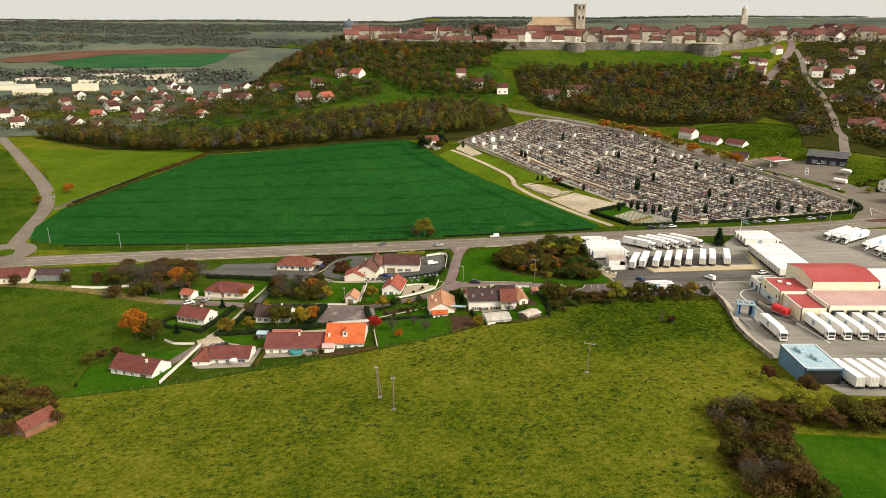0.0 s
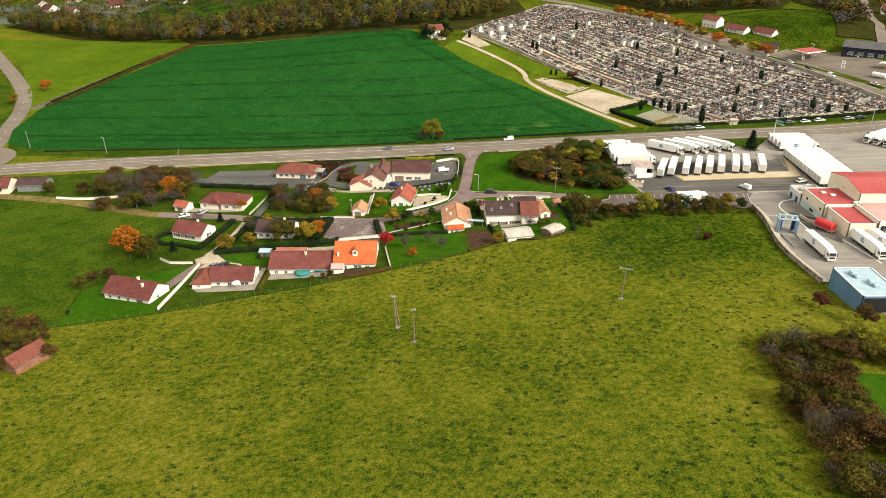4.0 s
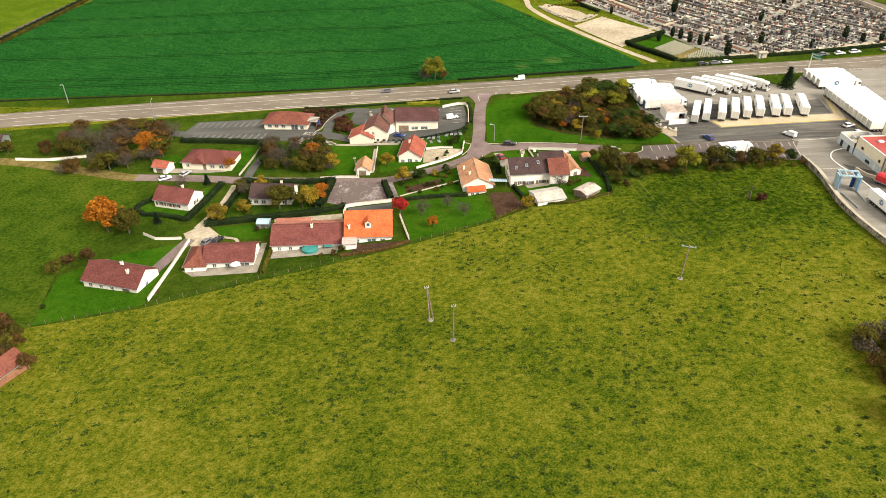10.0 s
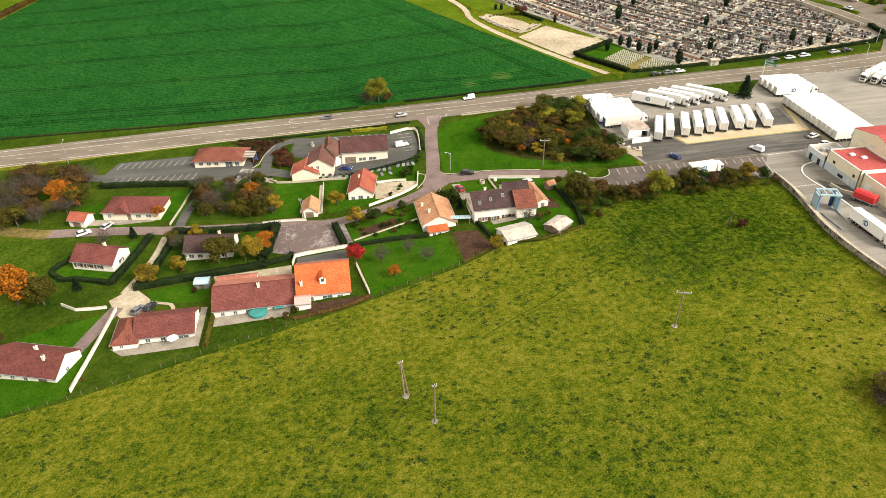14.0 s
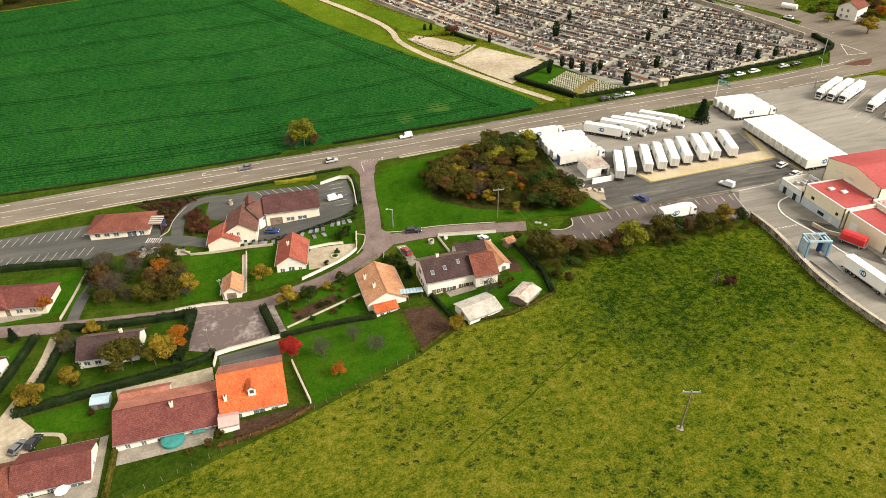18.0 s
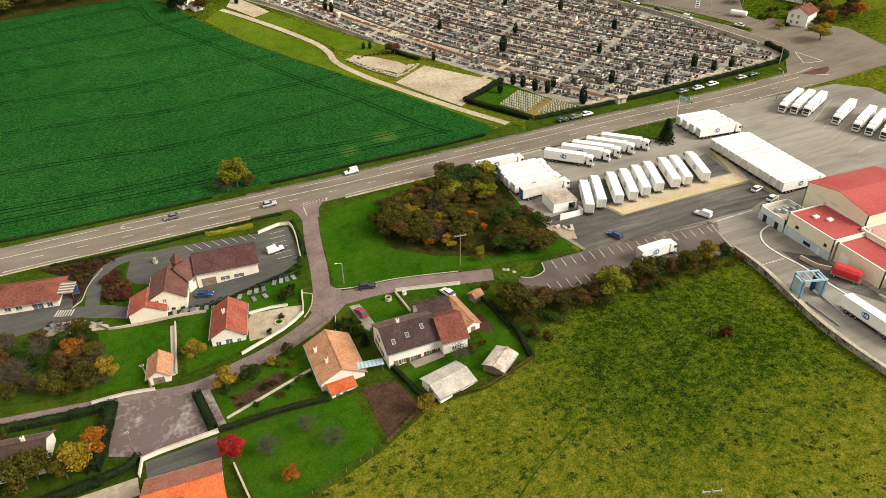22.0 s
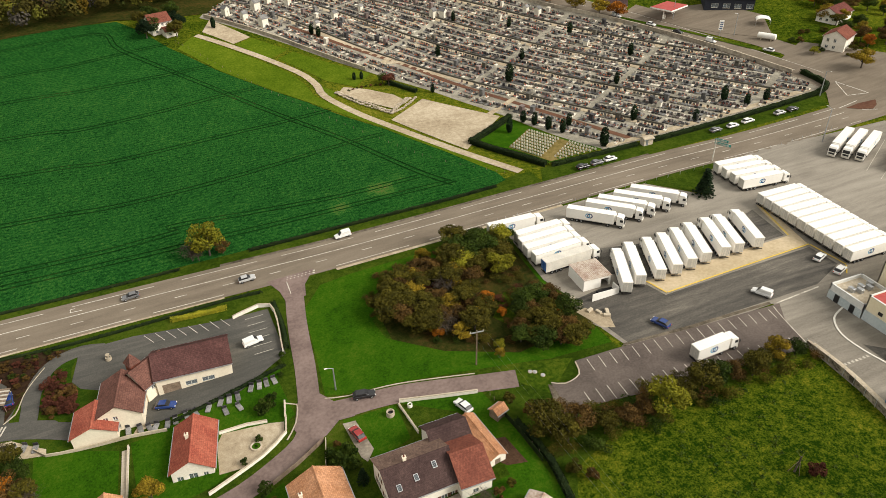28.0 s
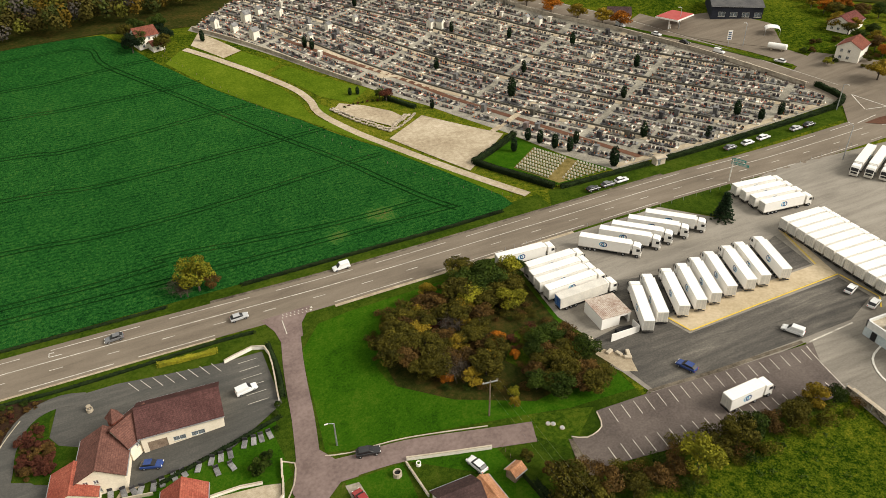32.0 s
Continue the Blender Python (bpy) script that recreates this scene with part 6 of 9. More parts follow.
for sx in (-1, 1):
    for sy in (-1, 1):
        bm = bmesh.new()
        box(bm, sx * 2.6 - 0.2, sx * 2.6 + 0.2, sy * 1.7 - 0.2, sy * 1.7 + 0.2, 0, 4.8)
        part("post", bm, CLAD_B, gantry)
    bm = bmesh.new()
    box(bm, sx * 2.6 - 0.25, sx * 2.6 + 0.25, -1.5, 1.5, 0.6, 4.4)
    part("side_panel", bm, LIGHT_BLUE, gantry)
    bm = bmesh.new()
    for k in range(5):
        tube(bm, (sx * 1.8, 0.9, 0.5 + 0.8 * k), (sx * 1.8, 0.9, 1.2 + 0.8 * k), 0.5, 0.5, 10)
    part("brush", bm, LOGO_D, gantry)
bm = bmesh.new()
for y in (-1.7, 1.7):
    box(bm, -2.8, 2.8, y - 0.2, y + 0.2, 4.8, 5.2)
for x in (-2.6, -0.9, 0.9, 2.6):
    box(bm, x - 0.12, x + 0.12, -1.7, 1.7, 4.85, 5.1)
part("top_frame", bm, LIGHT_BLUE, gantry)
ribbon("ramp_strip", [(102, 238.4), (101.6, 229), (99.4, 217.5), (97.6, 207.6), (97, 196), (97.4, 182)], 0.9, -0.9, CONCRETE, 0.3, "pale concrete strip along the depot edge", "pavement", pitch=2)
wall_run("retaining_wall", [(100.8, 238.6), (100.4, 229), (98.1, 217.5), (96.2, 207.6), (95.6, 196), (96, 182)], 1.5, 0.4, STAINED, "stained concrete retaining wall along the pasture", "retaining wall", kind="structure", coping=CONCRETE)
wall_run("kerb", [(117.9, 244.9), (113.2, 242.9), (110.2, 238.3), (110, 232.4), (110.9, 226.4), (110.8, 217.2), (111.2, 208)], 0.22, 0.4, PAINT, "white kerb round the depot corner", "kerb", kind="structure", pitch=1.5)
wall_run("ramp_wall", [(112.8, 229.4), (113.4, 225), (115.4, 222.6)], 1.2, 0.4, CONCRETE, "broken concrete ramp wall by the container", "wall", kind="structure")
for pts in ([(100.4, 215.2), (100, 205.7)], [(105.4, 216.4), (103.7, 207.9)]):
    wall_run("guide_rail", pts, 0.5, 0.2, STEEL, "steel wheel guide rail of the lorry wash", "rail")
drape("dock_apron", [(111.4, 234), (118, 228), (117.6, 212), (116, 208), (111.4, 217), (111.2, 226)], WET, 0.16, 4, "stained concrete apron by the tank", "pavement")
wall_run("dock_kerb", [(117.6, 211), (119, 200), (119.4, 194)], 0.2, 0.5, PAINT, "white kerb beside the loading docks", "kerb", kind="structure")


# ---- gardens, walls, fences ----
for name, outline, material, label in (
        ("garden", [(-75, 285), (-45, 284), (-35, 278), (-34.4, 257.4), (-49, 258.4), (-74, 264.5)], ORCHARD, "overgrown orchard garden with rough grass"),
        ("lawn", [(-51, 279), (-36, 277), (-35.6, 262.6), (-47, 262), (-52, 268)], LAWN, "bright green garden lawn"),
        ("garden", [(-32, 276.4), (-16, 277.6), (-2, 281), (-0.6, 268.6), (-17.5, 258.6), (-31, 256.4)], LAWN, "green garden round the red-roofed house"),
        ("garden", [(-25.4, 246), (-6, 253.4), (-5.6, 237), (-25, 237.6)], LAWN, "terraced vegetable garden with grass paths"),
        ("lawn", [(-25.4, 234.6), (0.4, 233), (2, 217.8), (-21.4, 210.2), (-23.4, 225)], LAWN, "bright green orchard lawn"),
        ("lawn", [(7.6, 262.4), (18.4, 261.4), (18.2, 252), (10.8, 250)], LAWN, "small front lawn"),
        ("garden", [(19, 261.6), (35, 256.6), (36.6, 246), (37.6, 226.2), (14.4, 224.6), (10.6, 235), (31, 236), (31, 252)], LAWN, "narrow garden with lawns and beds"),
        ("garden", [(-78, 257.4), (-49, 253.4), (-49.6, 237), (-48.8, 233), (-82, 230.6), (-80, 240)], ORCHARD, "hedged garden with fallen leaves"),
        ("lawn", [(-79.4, 228.4), (-63, 229), (-63.2, 219.4), (-76.8, 221.6)], LAWN, "lawn by the blue shed"),
        ("lawn", [(-106, 251), (-84.4, 255.4), (-90, 233.6), (-108, 238)], LAWN, "lawn round a bungalow"),
        ("lawn", [(-109, 278.4), (-76, 284), (-74.8, 266), (-108, 262.6)], LAWN, "lawn round the cream house"),
        ("lawn", [(-113, 182.6), (-88.4, 188.8), (-87.4, 220), (-104, 215), (-116, 205)], LAWN, "lawn round a bungalow"),
        ("verge", [(40, 262), (56, 256.6), (47, 249.6), (43, 255)], MEADOW, "rough verge beside the parking bays")):
    drape(name, outline, material, 0.05, 5, label)
for name, outline, material, label in (
        ("soil_bed", [(2.6, 234), (9.6, 232.6), (12.4, 221.6), (3.4, 218.2)], SOIL, "dug vegetable bed"), ("soil_bed", [(-23, 244), (-12, 247.6), (-11.6, 243.6), (-22.6, 240)], SOIL, "dug vegetable bed"),
        ("soil_bed", [(-37.8, 211.2), (-23, 210.6), (-22.8, 208.8), (-37.6, 206.4)], SOIL, "planted bank below the orange-roofed house"), ("soil_bed", [(26, 246), (34, 244), (35, 237), (31.4, 238)], SOIL, "vegetable bed"),
        ("forecourt", [(-62.6, 231), (-42, 231), (-41.6, 226.4), (-61.6, 226.6)], GRAVEL, "pale gravel forecourt"), ("terrace", [(-60, 212.4), (-41, 212.4), (-42, 207.4), (-60, 207.6)], PAVING, "paved garden terrace"),
        ("terrace", [(-83, 204.4), (-79.6, 201), (-62.4, 200.8), (-62.4, 217), (-64, 217), (-64, 205)], PAVING, "paved terrace round a bungalow"), ("terrace", [(-16.2, 268), (-14.9, 270.4), (-6.1, 268.8), (-3, 267.7), (-3.6, 264.8), (-8.3, 261.6), (-11.8, 260), (-16.7, 260.6)], GRAVEL, "beige paved forecourt"),
        ("forecourt", [(-88.4, 225.6), (-83, 230.6), (-77.7, 224), (-77.6, 216.4), (-82.6, 215.4), (-85, 219)], GRAVEL, "pale gravel turning place"), ("drive", [(7.4, 261.6), (9.9, 261.2), (11.1, 252.9), (9.2, 250.5), (8.4, 252)], PAVING, "concrete garage drive"),
        ("yard_floor", [(-40.6, 234.2), (-27, 234.6), (-26.6, 226), (-40, 226)], LOT, "dark yard behind the orange-roofed house"), ("terrace", [(14, 236.4), (21.6, 236.6), (21.4, 234.4), (14.6, 234)], PAVING, "stone terrace"),
        ("courtyard", [(-30, 281), (-27.4, 283), (-27, 279.4), (-31.6, 278.4)], GRAVEL, "small beige courtyard")):
    drape(name, outline, material, 0.1, 4, label, "paving" if material is not SOIL else "flower bed")
ribbon("drive", [(-78.6, 255.6), (-79.6, 246), (-82, 236), (-84.6, 228)], 1.7, -1.7, GRAVEL, 0.14, "pale gravel drive", "drive", pitch=2)
ribbon("drive", [(-85.4, 222), (-88.4, 213), (-92, 201.4)], 1.8, -1.8, STREET, 0.13, "grey asphalt drive", "drive", pitch=2)
drape("forecourt", [(-104, 266.4), (-93.6, 265.4), (-84, 265.6), (-83.4, 268.4), (-92, 268.6), (-103, 269.4)], PAVING, 0.12, 4, "concrete forecourt of the cream house", "paving")
wall_run("kerb", [(48.4, 252.2), (50.9, 250.7), (54.6, 251.7), (55.8, 255.2)], 0.16, 0.25, CONCRETE, "pale kerb at the end of the parking bays", "kerb", kind="structure", pitch=1.0)
drape("bare_edge", [(47.6, 252), (50.4, 250.2), (49.8, 243.8), (47.2, 241), (46, 246)], DIRT, 0.13, 4, "bare stony ground beside the parking bays")
drape("bare_edge", [(68, 255.4), (84, 254), (105, 253.2), (104.8, 252.4), (84, 253), (66.8, 254.8)], DIRT, 0.15, 4, "strip of dirt and weeds between bays and yard")
ribbon("lane", [(-76.0, 260.8), (-75.0, 268.4), (-72.9, 276.0), (-72.0, 282.8)], 1.5, -1.5, LOT, 0.13, "narrow asphalt lane beside a garden wall", "road", pitch=3)
ribbon("garden_path", [(-33.2, 275), (-34, 257)], 0.5, -0.5, CONCRETE, 0.16, "narrow concrete garden path", "path", pitch=2)
ribbon("garden_path", [(-24.5, 238.6), (-5.8, 244.6)], 0.4, -0.4, CONCRETE, 0.16, "narrow concrete garden path", "path", pitch=2)
ribbon("garden_path", [(-78, 222.6), (-72, 220.4), (-71, 217.6)], 0.5, -0.5, GRAVEL, 0.14, "curved garden path", "path", pitch=1)
for pts, h in (([(-41.6, 230.8), (-41, 234.8), (-26.4, 235.5)], 1.1), ([(-24.6, 225.4), (-22.1, 210.8)], 1.0), ([(-2.4, 268.6), (-3.2, 264.6), (-8.4, 260.9), (-12, 259.4), (-19, 256.8)], 0.8),
               ([(-15.4, 270.6), (-10, 270.2), (-6.1, 269.2)], 0.7), ([(-2.6, 268.2), (-2.2, 270.4), (-1.8, 272.6)], 0.9), ([(-7.7, 304.6), (1.3, 305), (1.0, 288)], 1.0), ([(19.2, 261.6), (26.5, 259.1), (34.2, 256.6)], 0.9), ([(19.9, 252.4), (18.9, 261)], 0.6),
               ([(-51, 256), (-44, 255.6), (-38, 254.2)], 0.8), ([(-32.4, 275.6), (-33.3, 257.4)], 0.7), ([(-87.6, 190.4), (-86.4, 206), (-85.3, 221)], 1.1), ([(-100, 226), (-95.6, 222.8), (-88, 222.4)], 0.8), ([(-160, 278.4), (-148, 277.6), (-136, 279.6)], 1.0)):
    wall_run("garden_wall", pts, h, 0.22, RENDER_W, "white rendered garden wall with a coping", coping=CONCRETE)
for pts in ([(-79.0, 262.1), (-77.0, 271.5), (-74.6, 284.2)], [(-50, 282.8), (-47.7, 280.3), (-38.1, 278.6), (-32, 278.0), (-25, 276.4)]):
    wall_run("garden_wall", pts, 0.8, 0.2, CONCRETE, "grey concrete garden wall")


def fence(label, points, pitch=3.0, h=1.2, material=None, rails=2):
    """Posts driven into the ground along a line, with wires between them."""
    q = resample(points, pitch)
    top = thing("fence", pose(*q[0], lay(*q[0])), label, "fence")
    inv = top.matrix_basis.inverted()
    bm = bmesh.new()
    tube(bm, (0, 0, -0.3), (0, 0, h), 0.06, 0.05, 6)
    post = part("post", bm, material or WOOD, top)
    for p in q[1:]:
        ob = new("post", post.data)
        ob.parent = top
        ob.matrix_basis = inv @ pose(*p, lay(*p), random.uniform(-4, 4), random.uniform(-4, 4))
    for k in range(rails):
        bm = bmesh.new()
        z = h * (0.45 + 0.45 * k)
        cable(bm, [inv @ Vector((*a, lay(*a) + z)) for a in q], 0.006)
        part("wire", bm, BARK, top)


fence("wooden post and wire fence along the pasture", [(-118, 181), (-106, 184), (-87.6, 188.2), (-61.4, 197.6), (-45.6, 202), (-37, 205), (-21.6, 208.8), (1.6, 216.8)])
fence("wooden post and wire fence behind the gardens", [(3, 217.4), (13.8, 223), (25.6, 222.2), (37.8, 225.6), (36.8, 246), (36, 256)], 2.0, 1.0)
fence("thin post fence beside the cemetery path", [(-3.2, 487), (19, 445), (43.6, 398.6), (64, 357.4), (80.6, 337)], 4.0, 0.9)
fence("wire fence along the depot wall", [(100.4, 238.6), (100, 229), (97.7, 217.5), (95.8, 207.6), (95.2, 196), (95.6, 182)], 2.5, 2.2, STEEL, 3)
fence("wire fence above the lorry yard", [(66, 312.6), (100, 312.4), (132, 312), (188, 313.4)], 4.0, 1.0, STEEL)


def pole(name, label, x, y, h, arm, lean=0.0, turn=0.0, lamp=False):
    top = thing(name, pose(x, y, lay(x, y), 0, lean, turn), label, "street lamp" if lamp else "utility pole")
    bm = bmesh.new()
    tube(bm, (0, 0, -0.4), (0, 0, h), 0.19, 0.12, 8)
    part("shaft", bm, STEEL if lamp else WOOD, top)
    if lamp:
        bm = bmesh.new()
        tube(bm, (0, 0, h), (arm, 0, h + 0.4), 0.06, 0.05, 6)
        part("arm", bm, STEEL, top)
        bm = bmesh.new()
        chamfered(bm, box(bm, arm - 0.1, arm + 0.6, -0.14, 0.14, h + 0.32, h + 0.46), 0.04)
        part("lamp_head", bm, T_GREY, top)
        return top
    bm = bmesh.new()
    box(bm, -arm, arm, -0.09, 0.09, h - 0.45, h - 0.25)
    part("crossarm", bm, STEEL, top)
    for k in (-0.9, 0, 0.9):
        bm = bmesh.new()
        tube(bm, (k * arm, 0, h - 0.25), (k * arm, 0, h + 0.1), 0.05, 0.07, 6)
        part("insulator", bm, T_GREY, top)
    return top


frame_pole = pole("utility_pole", "two-legged weathered wooden pole in the pasture", -17.9, 170.8, 9.6, 0.5, -3, 10)
bm = bmesh.new()
tube(bm, (0.9, 0, -0.4), (0.12, 0, 9.0), 0.17, 0.12, 8)
part("second_leg", bm, WOOD, frame_pole)
for x, y, r in ((-17.6, 170.8, 0.9), (-13.1, 162.2, 0.8), (41.2, 177.6, 0.8)):
    drape("bare_earth", [(x + r * (0.8 + 0.2 * math.sin(3 * a)) * math.cos(a), y + r * math.sin(a)) for a in [k * math.pi / 6 for k in range(12)]], CEM_GROUND, 0.05, 4, "trampled bare earth round a pole")
pole("utility_pole", "weathered wooden pole in the pasture", -13.1, 162.2, 9.6, 0.5, 0, 10)
pole("utility_pole", "wooden pole with a wide crossarm in the pasture", 41.2, 177.6, 9.4, 1.6, 2, -14)
pole("utility_pole", "tall wooden pole with a crossarm by the thicket", 37.3, 264, 9.2, 1.5, 0, -6)
pole("utility_pole", "wooden pole in the village street", -38.6, 254.8, 7.4, 0.4, -4, 0)
pole("utility_pole", "dark wooden pole beside the plaza", -42.4, 237, 6.6, 0.3)
for s in (-1.4, 0, 1.4):
    for (xa, ya), (xb, yb), ha in (((41.2 + s, 177.6 - s * 0.2), (37.3 + s, 264 - s * 0.1), 9.5),):
        za, zb = lay(xa, ya) + ha, lay(xb, yb) + ha
        bm = bmesh.new()
        cable(bm, [(xa + (xb - xa) * k / 12, ya + (yb - ya) * k / 12, za + (zb - za) * k / 12 - 4.4 * k / 12 * (1 - k / 12)) for k in range(13)], 0.014)
        tagged(part("overhead_wire", bm, STEEL), "thin overhead wire strung between wooden poles", "wire", "wires over the pasture")
for x, y, h, a, t in ((8.6, 271.2, 6.0, 1.2, 180), (179, 308.4, 11, 1.6, 90), (-120, 308.6, 8, 1.4, 90), (-160, 327, 8, 1.4, -90), (203, 333, 9, 1.4, -90), (216, 392, 9, 1.4, 180), (206, 420, 9, 1.4, 180), (-200, 336, 8, 1.4, -60), (-196, 300, 8, 1.2, 90)):
    pole("street_lamp", "grey steel street lamp", x, y, h, a, 0, t, True)
sign = thing("direction_sign", pose(141, 314.6, lay(141, 314.6), 0, 0, -62), "green direction sign on a grey post", "road sign")
bm = bmesh.new()
tube(bm, (0, 0, 0), (0, 0, 7.4), 0.2, 0.16, 8)
part("post", bm, T_GREY, sign)
for z, w in ((6.1, 4.6), (7.2, 3.6)):
    bm = bmesh.new()
    chamfered(bm, box(bm, -0.4, w, -0.06, 0.06, z - 0.4, z + 0.4), 0.03)
    board = part("board", bm, TEAL, sign)
    bm = bmesh.new()
    for k in range(2):
        box(bm, 0.1, w - 0.5, -0.075, -0.062, z - 0.22 + 0.26 * k, z - 0.1 + 0.26 * k)
    part("lettering_bar", bm, PAINT, board)
pool = thing("covered_pool", pose(-49.4, 210.4, lay(-49.4, 210.4) + 0.1), "round garden pool under a teal cover", "pool")
bm = bmesh.new()
tube(bm, (0, 0, 0), (0, 0, 0.8), 2.2, 2.2, 24)
part("pool_wall", bm, TEAL, pool)
bm = bmesh.new()
tube(bm, (0, 0, 0.8), (0, 0, 0.98), 2.28, 1.6, 24)
part("cover", bm, TEAL, pool, "teal pool cover")
par = thing("garden_table", pose(-44.4, 211, lay(-44.4, 211) + 0.1), "green garden table under a cover", "table")
bm = bmesh.new()
chamfered(bm, box(bm, -1.2, 1.2, -0.7, 0.7, 0.65, 0.78), 0.03)
part("tabletop", bm, TEAL, par)
for sx in (-1, 1):
    for sy in (-1, 1):
        bm = bmesh.new()
        tube(bm, (sx * 1.0, sy * 0.5, 0), (sx * 1.0, sy * 0.5, 0.66), 0.04, 0.04, 6)
        part("leg", bm, STEEL, par)
um = thing("parasol", pose(-68.2, 202.8, lay(-68.2, 202.8) + 0.1), "white garden parasol on a terrace", "parasol")
bm = bmesh.new()
tube(bm, (0, 0, 0), (0, 0, 2.3), 0.04, 0.03, 6)
part("mast", bm, STEEL, um)
bm = bmesh.new()
tube(bm, (0, 0, 2.0), (0, 0, 2.5), 1.3, 0.05, 8)
part("canopy", bm, T_WHITE, um)
lean = thing("lean_to_roof", pose(4.9, 238, lay(5, 238), 0, 0, -6), "pale blue sheet roof on timber posts", "shelter")
bm = bmesh.new()
for k in range(9):
    side_prism(bm, [(0, 0), (0.2, 0.08), (0.4, 0.08), (0.6, 0), (0.82, 0), (0.82, -0.04), (0, -0.04)], -1.2, 1.2, pose(-3.7 + 0.83 * k, 0, 2.2, -8))
part("roof_sheet", bm, LIGHT_BLUE, lean)
for x in (-3.4, 0, 3.4):
    for y in (-1, 1):
        bm = bmesh.new()
        box(bm, x - 0.06, x + 0.06, y - 0.06, y + 0.06, -0.3, 2.15 + 0.14 * y)
        part("post", bm, WOOD, lean)
can = thing("petrol_station", pose(205.4, 423, lay(205.4, 423), 0, 0, 22), "petrol station canopy with a dull red roof", "petrol station")
bm = bmesh.new()
chamfered(bm, box(bm, -7, 7, -5.2, 5.2, 4.4, 5.2), 0.1)
part("canopy", bm, R_HALL, can)
bm = bmesh.new()
for a, b, c, d in ((-7.1, 7.1, -5.3, -5.2), (-7.1, 7.1, 5.2, 5.3), (-7.1, -7, -5.2, 5.2), (7, 7.1, -5.2, 5.2)):
    box(bm, a, b, c, d, 4.5, 5.1)
part("fascia", bm, T_WHITE, can)
for x in (-4, 4):
    bm = bmesh.new()
    box(bm, x - 0.2, x + 0.2, -0.2, 0.2, 0, 4.4)
    part("column", bm, T_WHITE, can)
    bm = bmesh.new()
    chamfered(bm, box(bm, x + 0.9, x + 1.5, -0.4, 0.4, 0, 1.9), 0.05)
    part("pump", bm, T_GREY, can)
drape("petrol_forecourt", [(196, 436), (232, 424), (240, 402), (226, 380), (214, 396), (204, 412)], ROAD, 0.25, 6, "worn asphalt petrol station forecourt", "pavement")
for x, y, r, h, mat, nm, lb, cat in ((16.6, 259.3, 0.85, 0.9, CONCRETE, "garden_well", "round pale stone garden well on a lawn", "well"), (20.8, 259.6, 0.5, 0.6, T_WHITE, "planter", "round white garden planter", "planter"), (-9.2, 264, 1.2, 0.25, CONCRETE, "round_bed", "round kerbed planting bed in a forecourt", "flower bed"), (-35.7, 303.7, 0.7, 0.7, CONCRETE, "fountain", "small pale stone fountain on the forecourt", "fountain")):
    top = thing(nm, pose(x, y, lay(x, y) + 0.12), lb, cat)
    bm = bmesh.new()
    n = 16
    rings = [[bm.verts.new((q * math.cos(2 * math.pi * k / n), q * math.sin(2 * math.pi * k / n), z)) for k in range(n)] for q, z in ((r, -0.2), (r * 0.95, h), (r * 0.7, h), (r * 0.68, h * 0.5))]
    for a, b in zip(rings, rings[1:]):
        for k in range(n):
            bm.faces.new((a[k], a[(k + 1) % n], b[(k + 1) % n], b[k]))
    part("kerb_ring", bm, mat, top)
    bm = bmesh.new()
    tube(bm, (0, 0, h * 0.4), (0, 0, h * 0.6), r * 0.69, r * 0.69, 16)
    part("filling", bm, DARK if nm == "garden_well" else LAWN if nm != "fountain" else STEEL, top)
    if nm == "fountain":
        bm = bmesh.new()
        tube(bm, (0, 0, h * 0.5), (0, 0, 1.3), 0.16, 0.1, 8)
        tube(bm, (0, 0, 1.3), (0, 0, 1.45), 0.2, 0.5, 10)
        part("bowl", bm, CONCRETE, top)
snag = thing("dead_tree", pose(73.9, 215.2, lay(73.9, 215.2), 2, 3), "dead tree trunk propped by slanting poles in the pasture", "tree")
bm = bmesh.new()
tube(bm, (0, 0, -0.3), (0.15, 0.1, 3.6), 0.22, 0.13, 7)
for k, (a, z) in enumerate(((0.4, 3.0), (2.0, 3.3), (3.6, 3.5), (5.0, 2.8))):
    tube(bm, (0.13, 0.08, z), (0.13 + 0.9 * math.cos(a), 0.08 + 0.9 * math.sin(a), z + 0.9), 0.07, 0.02, 4)
part("trunk", bm, BARK, snag)
for a in (0.5, 2.6, 4.7):
    bm = bmesh.new()
    tube(bm, (1.1 * math.cos(a), 1.1 * math.sin(a), -0.2), (0.12, 0.08, 2.9), 0.06, 0.05, 5)
    part("prop", bm, WOOD, snag)
for x, y in ((47, 256.4), (48, 254.8), (46.2, 256.9)):
    top = thing("manhole_cover", pose(x, y, lay(x, y) + 0.05), "pale concrete manhole cover in rough grass", "manhole")
    bm = bmesh.new()
    tube(bm, (0, 0, -0.2), (0, 0, 0.14), 0.5, 0.48, 12)
    part("collar", bm, CONCRETE, top)
    bm = bmesh.new()
    tube(bm, (0, 0, 0.14), (0, 0, 0.2), 0.36, 0.34, 12)
    part("lid", bm, STEEL, top)
for pts, hh, mat, lb in (([(-7.9, 253.6), (-3, 255.8), (3.1, 259.3)], 1.1, WOOD, "weathered board fence along the street"), ([(37.4, 236), (36.8, 244), (35.9, 251)], 1.3, LEAF["hedge"], "green screen fence beside the narrow garden"), ([(3.4, 259.2), (1.9, 253.2)], 0.9, CONCRETE, "grey garden wall beside a drive")):
    wall_run("board_fence" if mat is WOOD else "screen_fence" if mat is not CONCRETE else "garden_wall", pts, hh, 0.12, mat, lb, "fence" if mat is not CONCRETE else "garden wall")
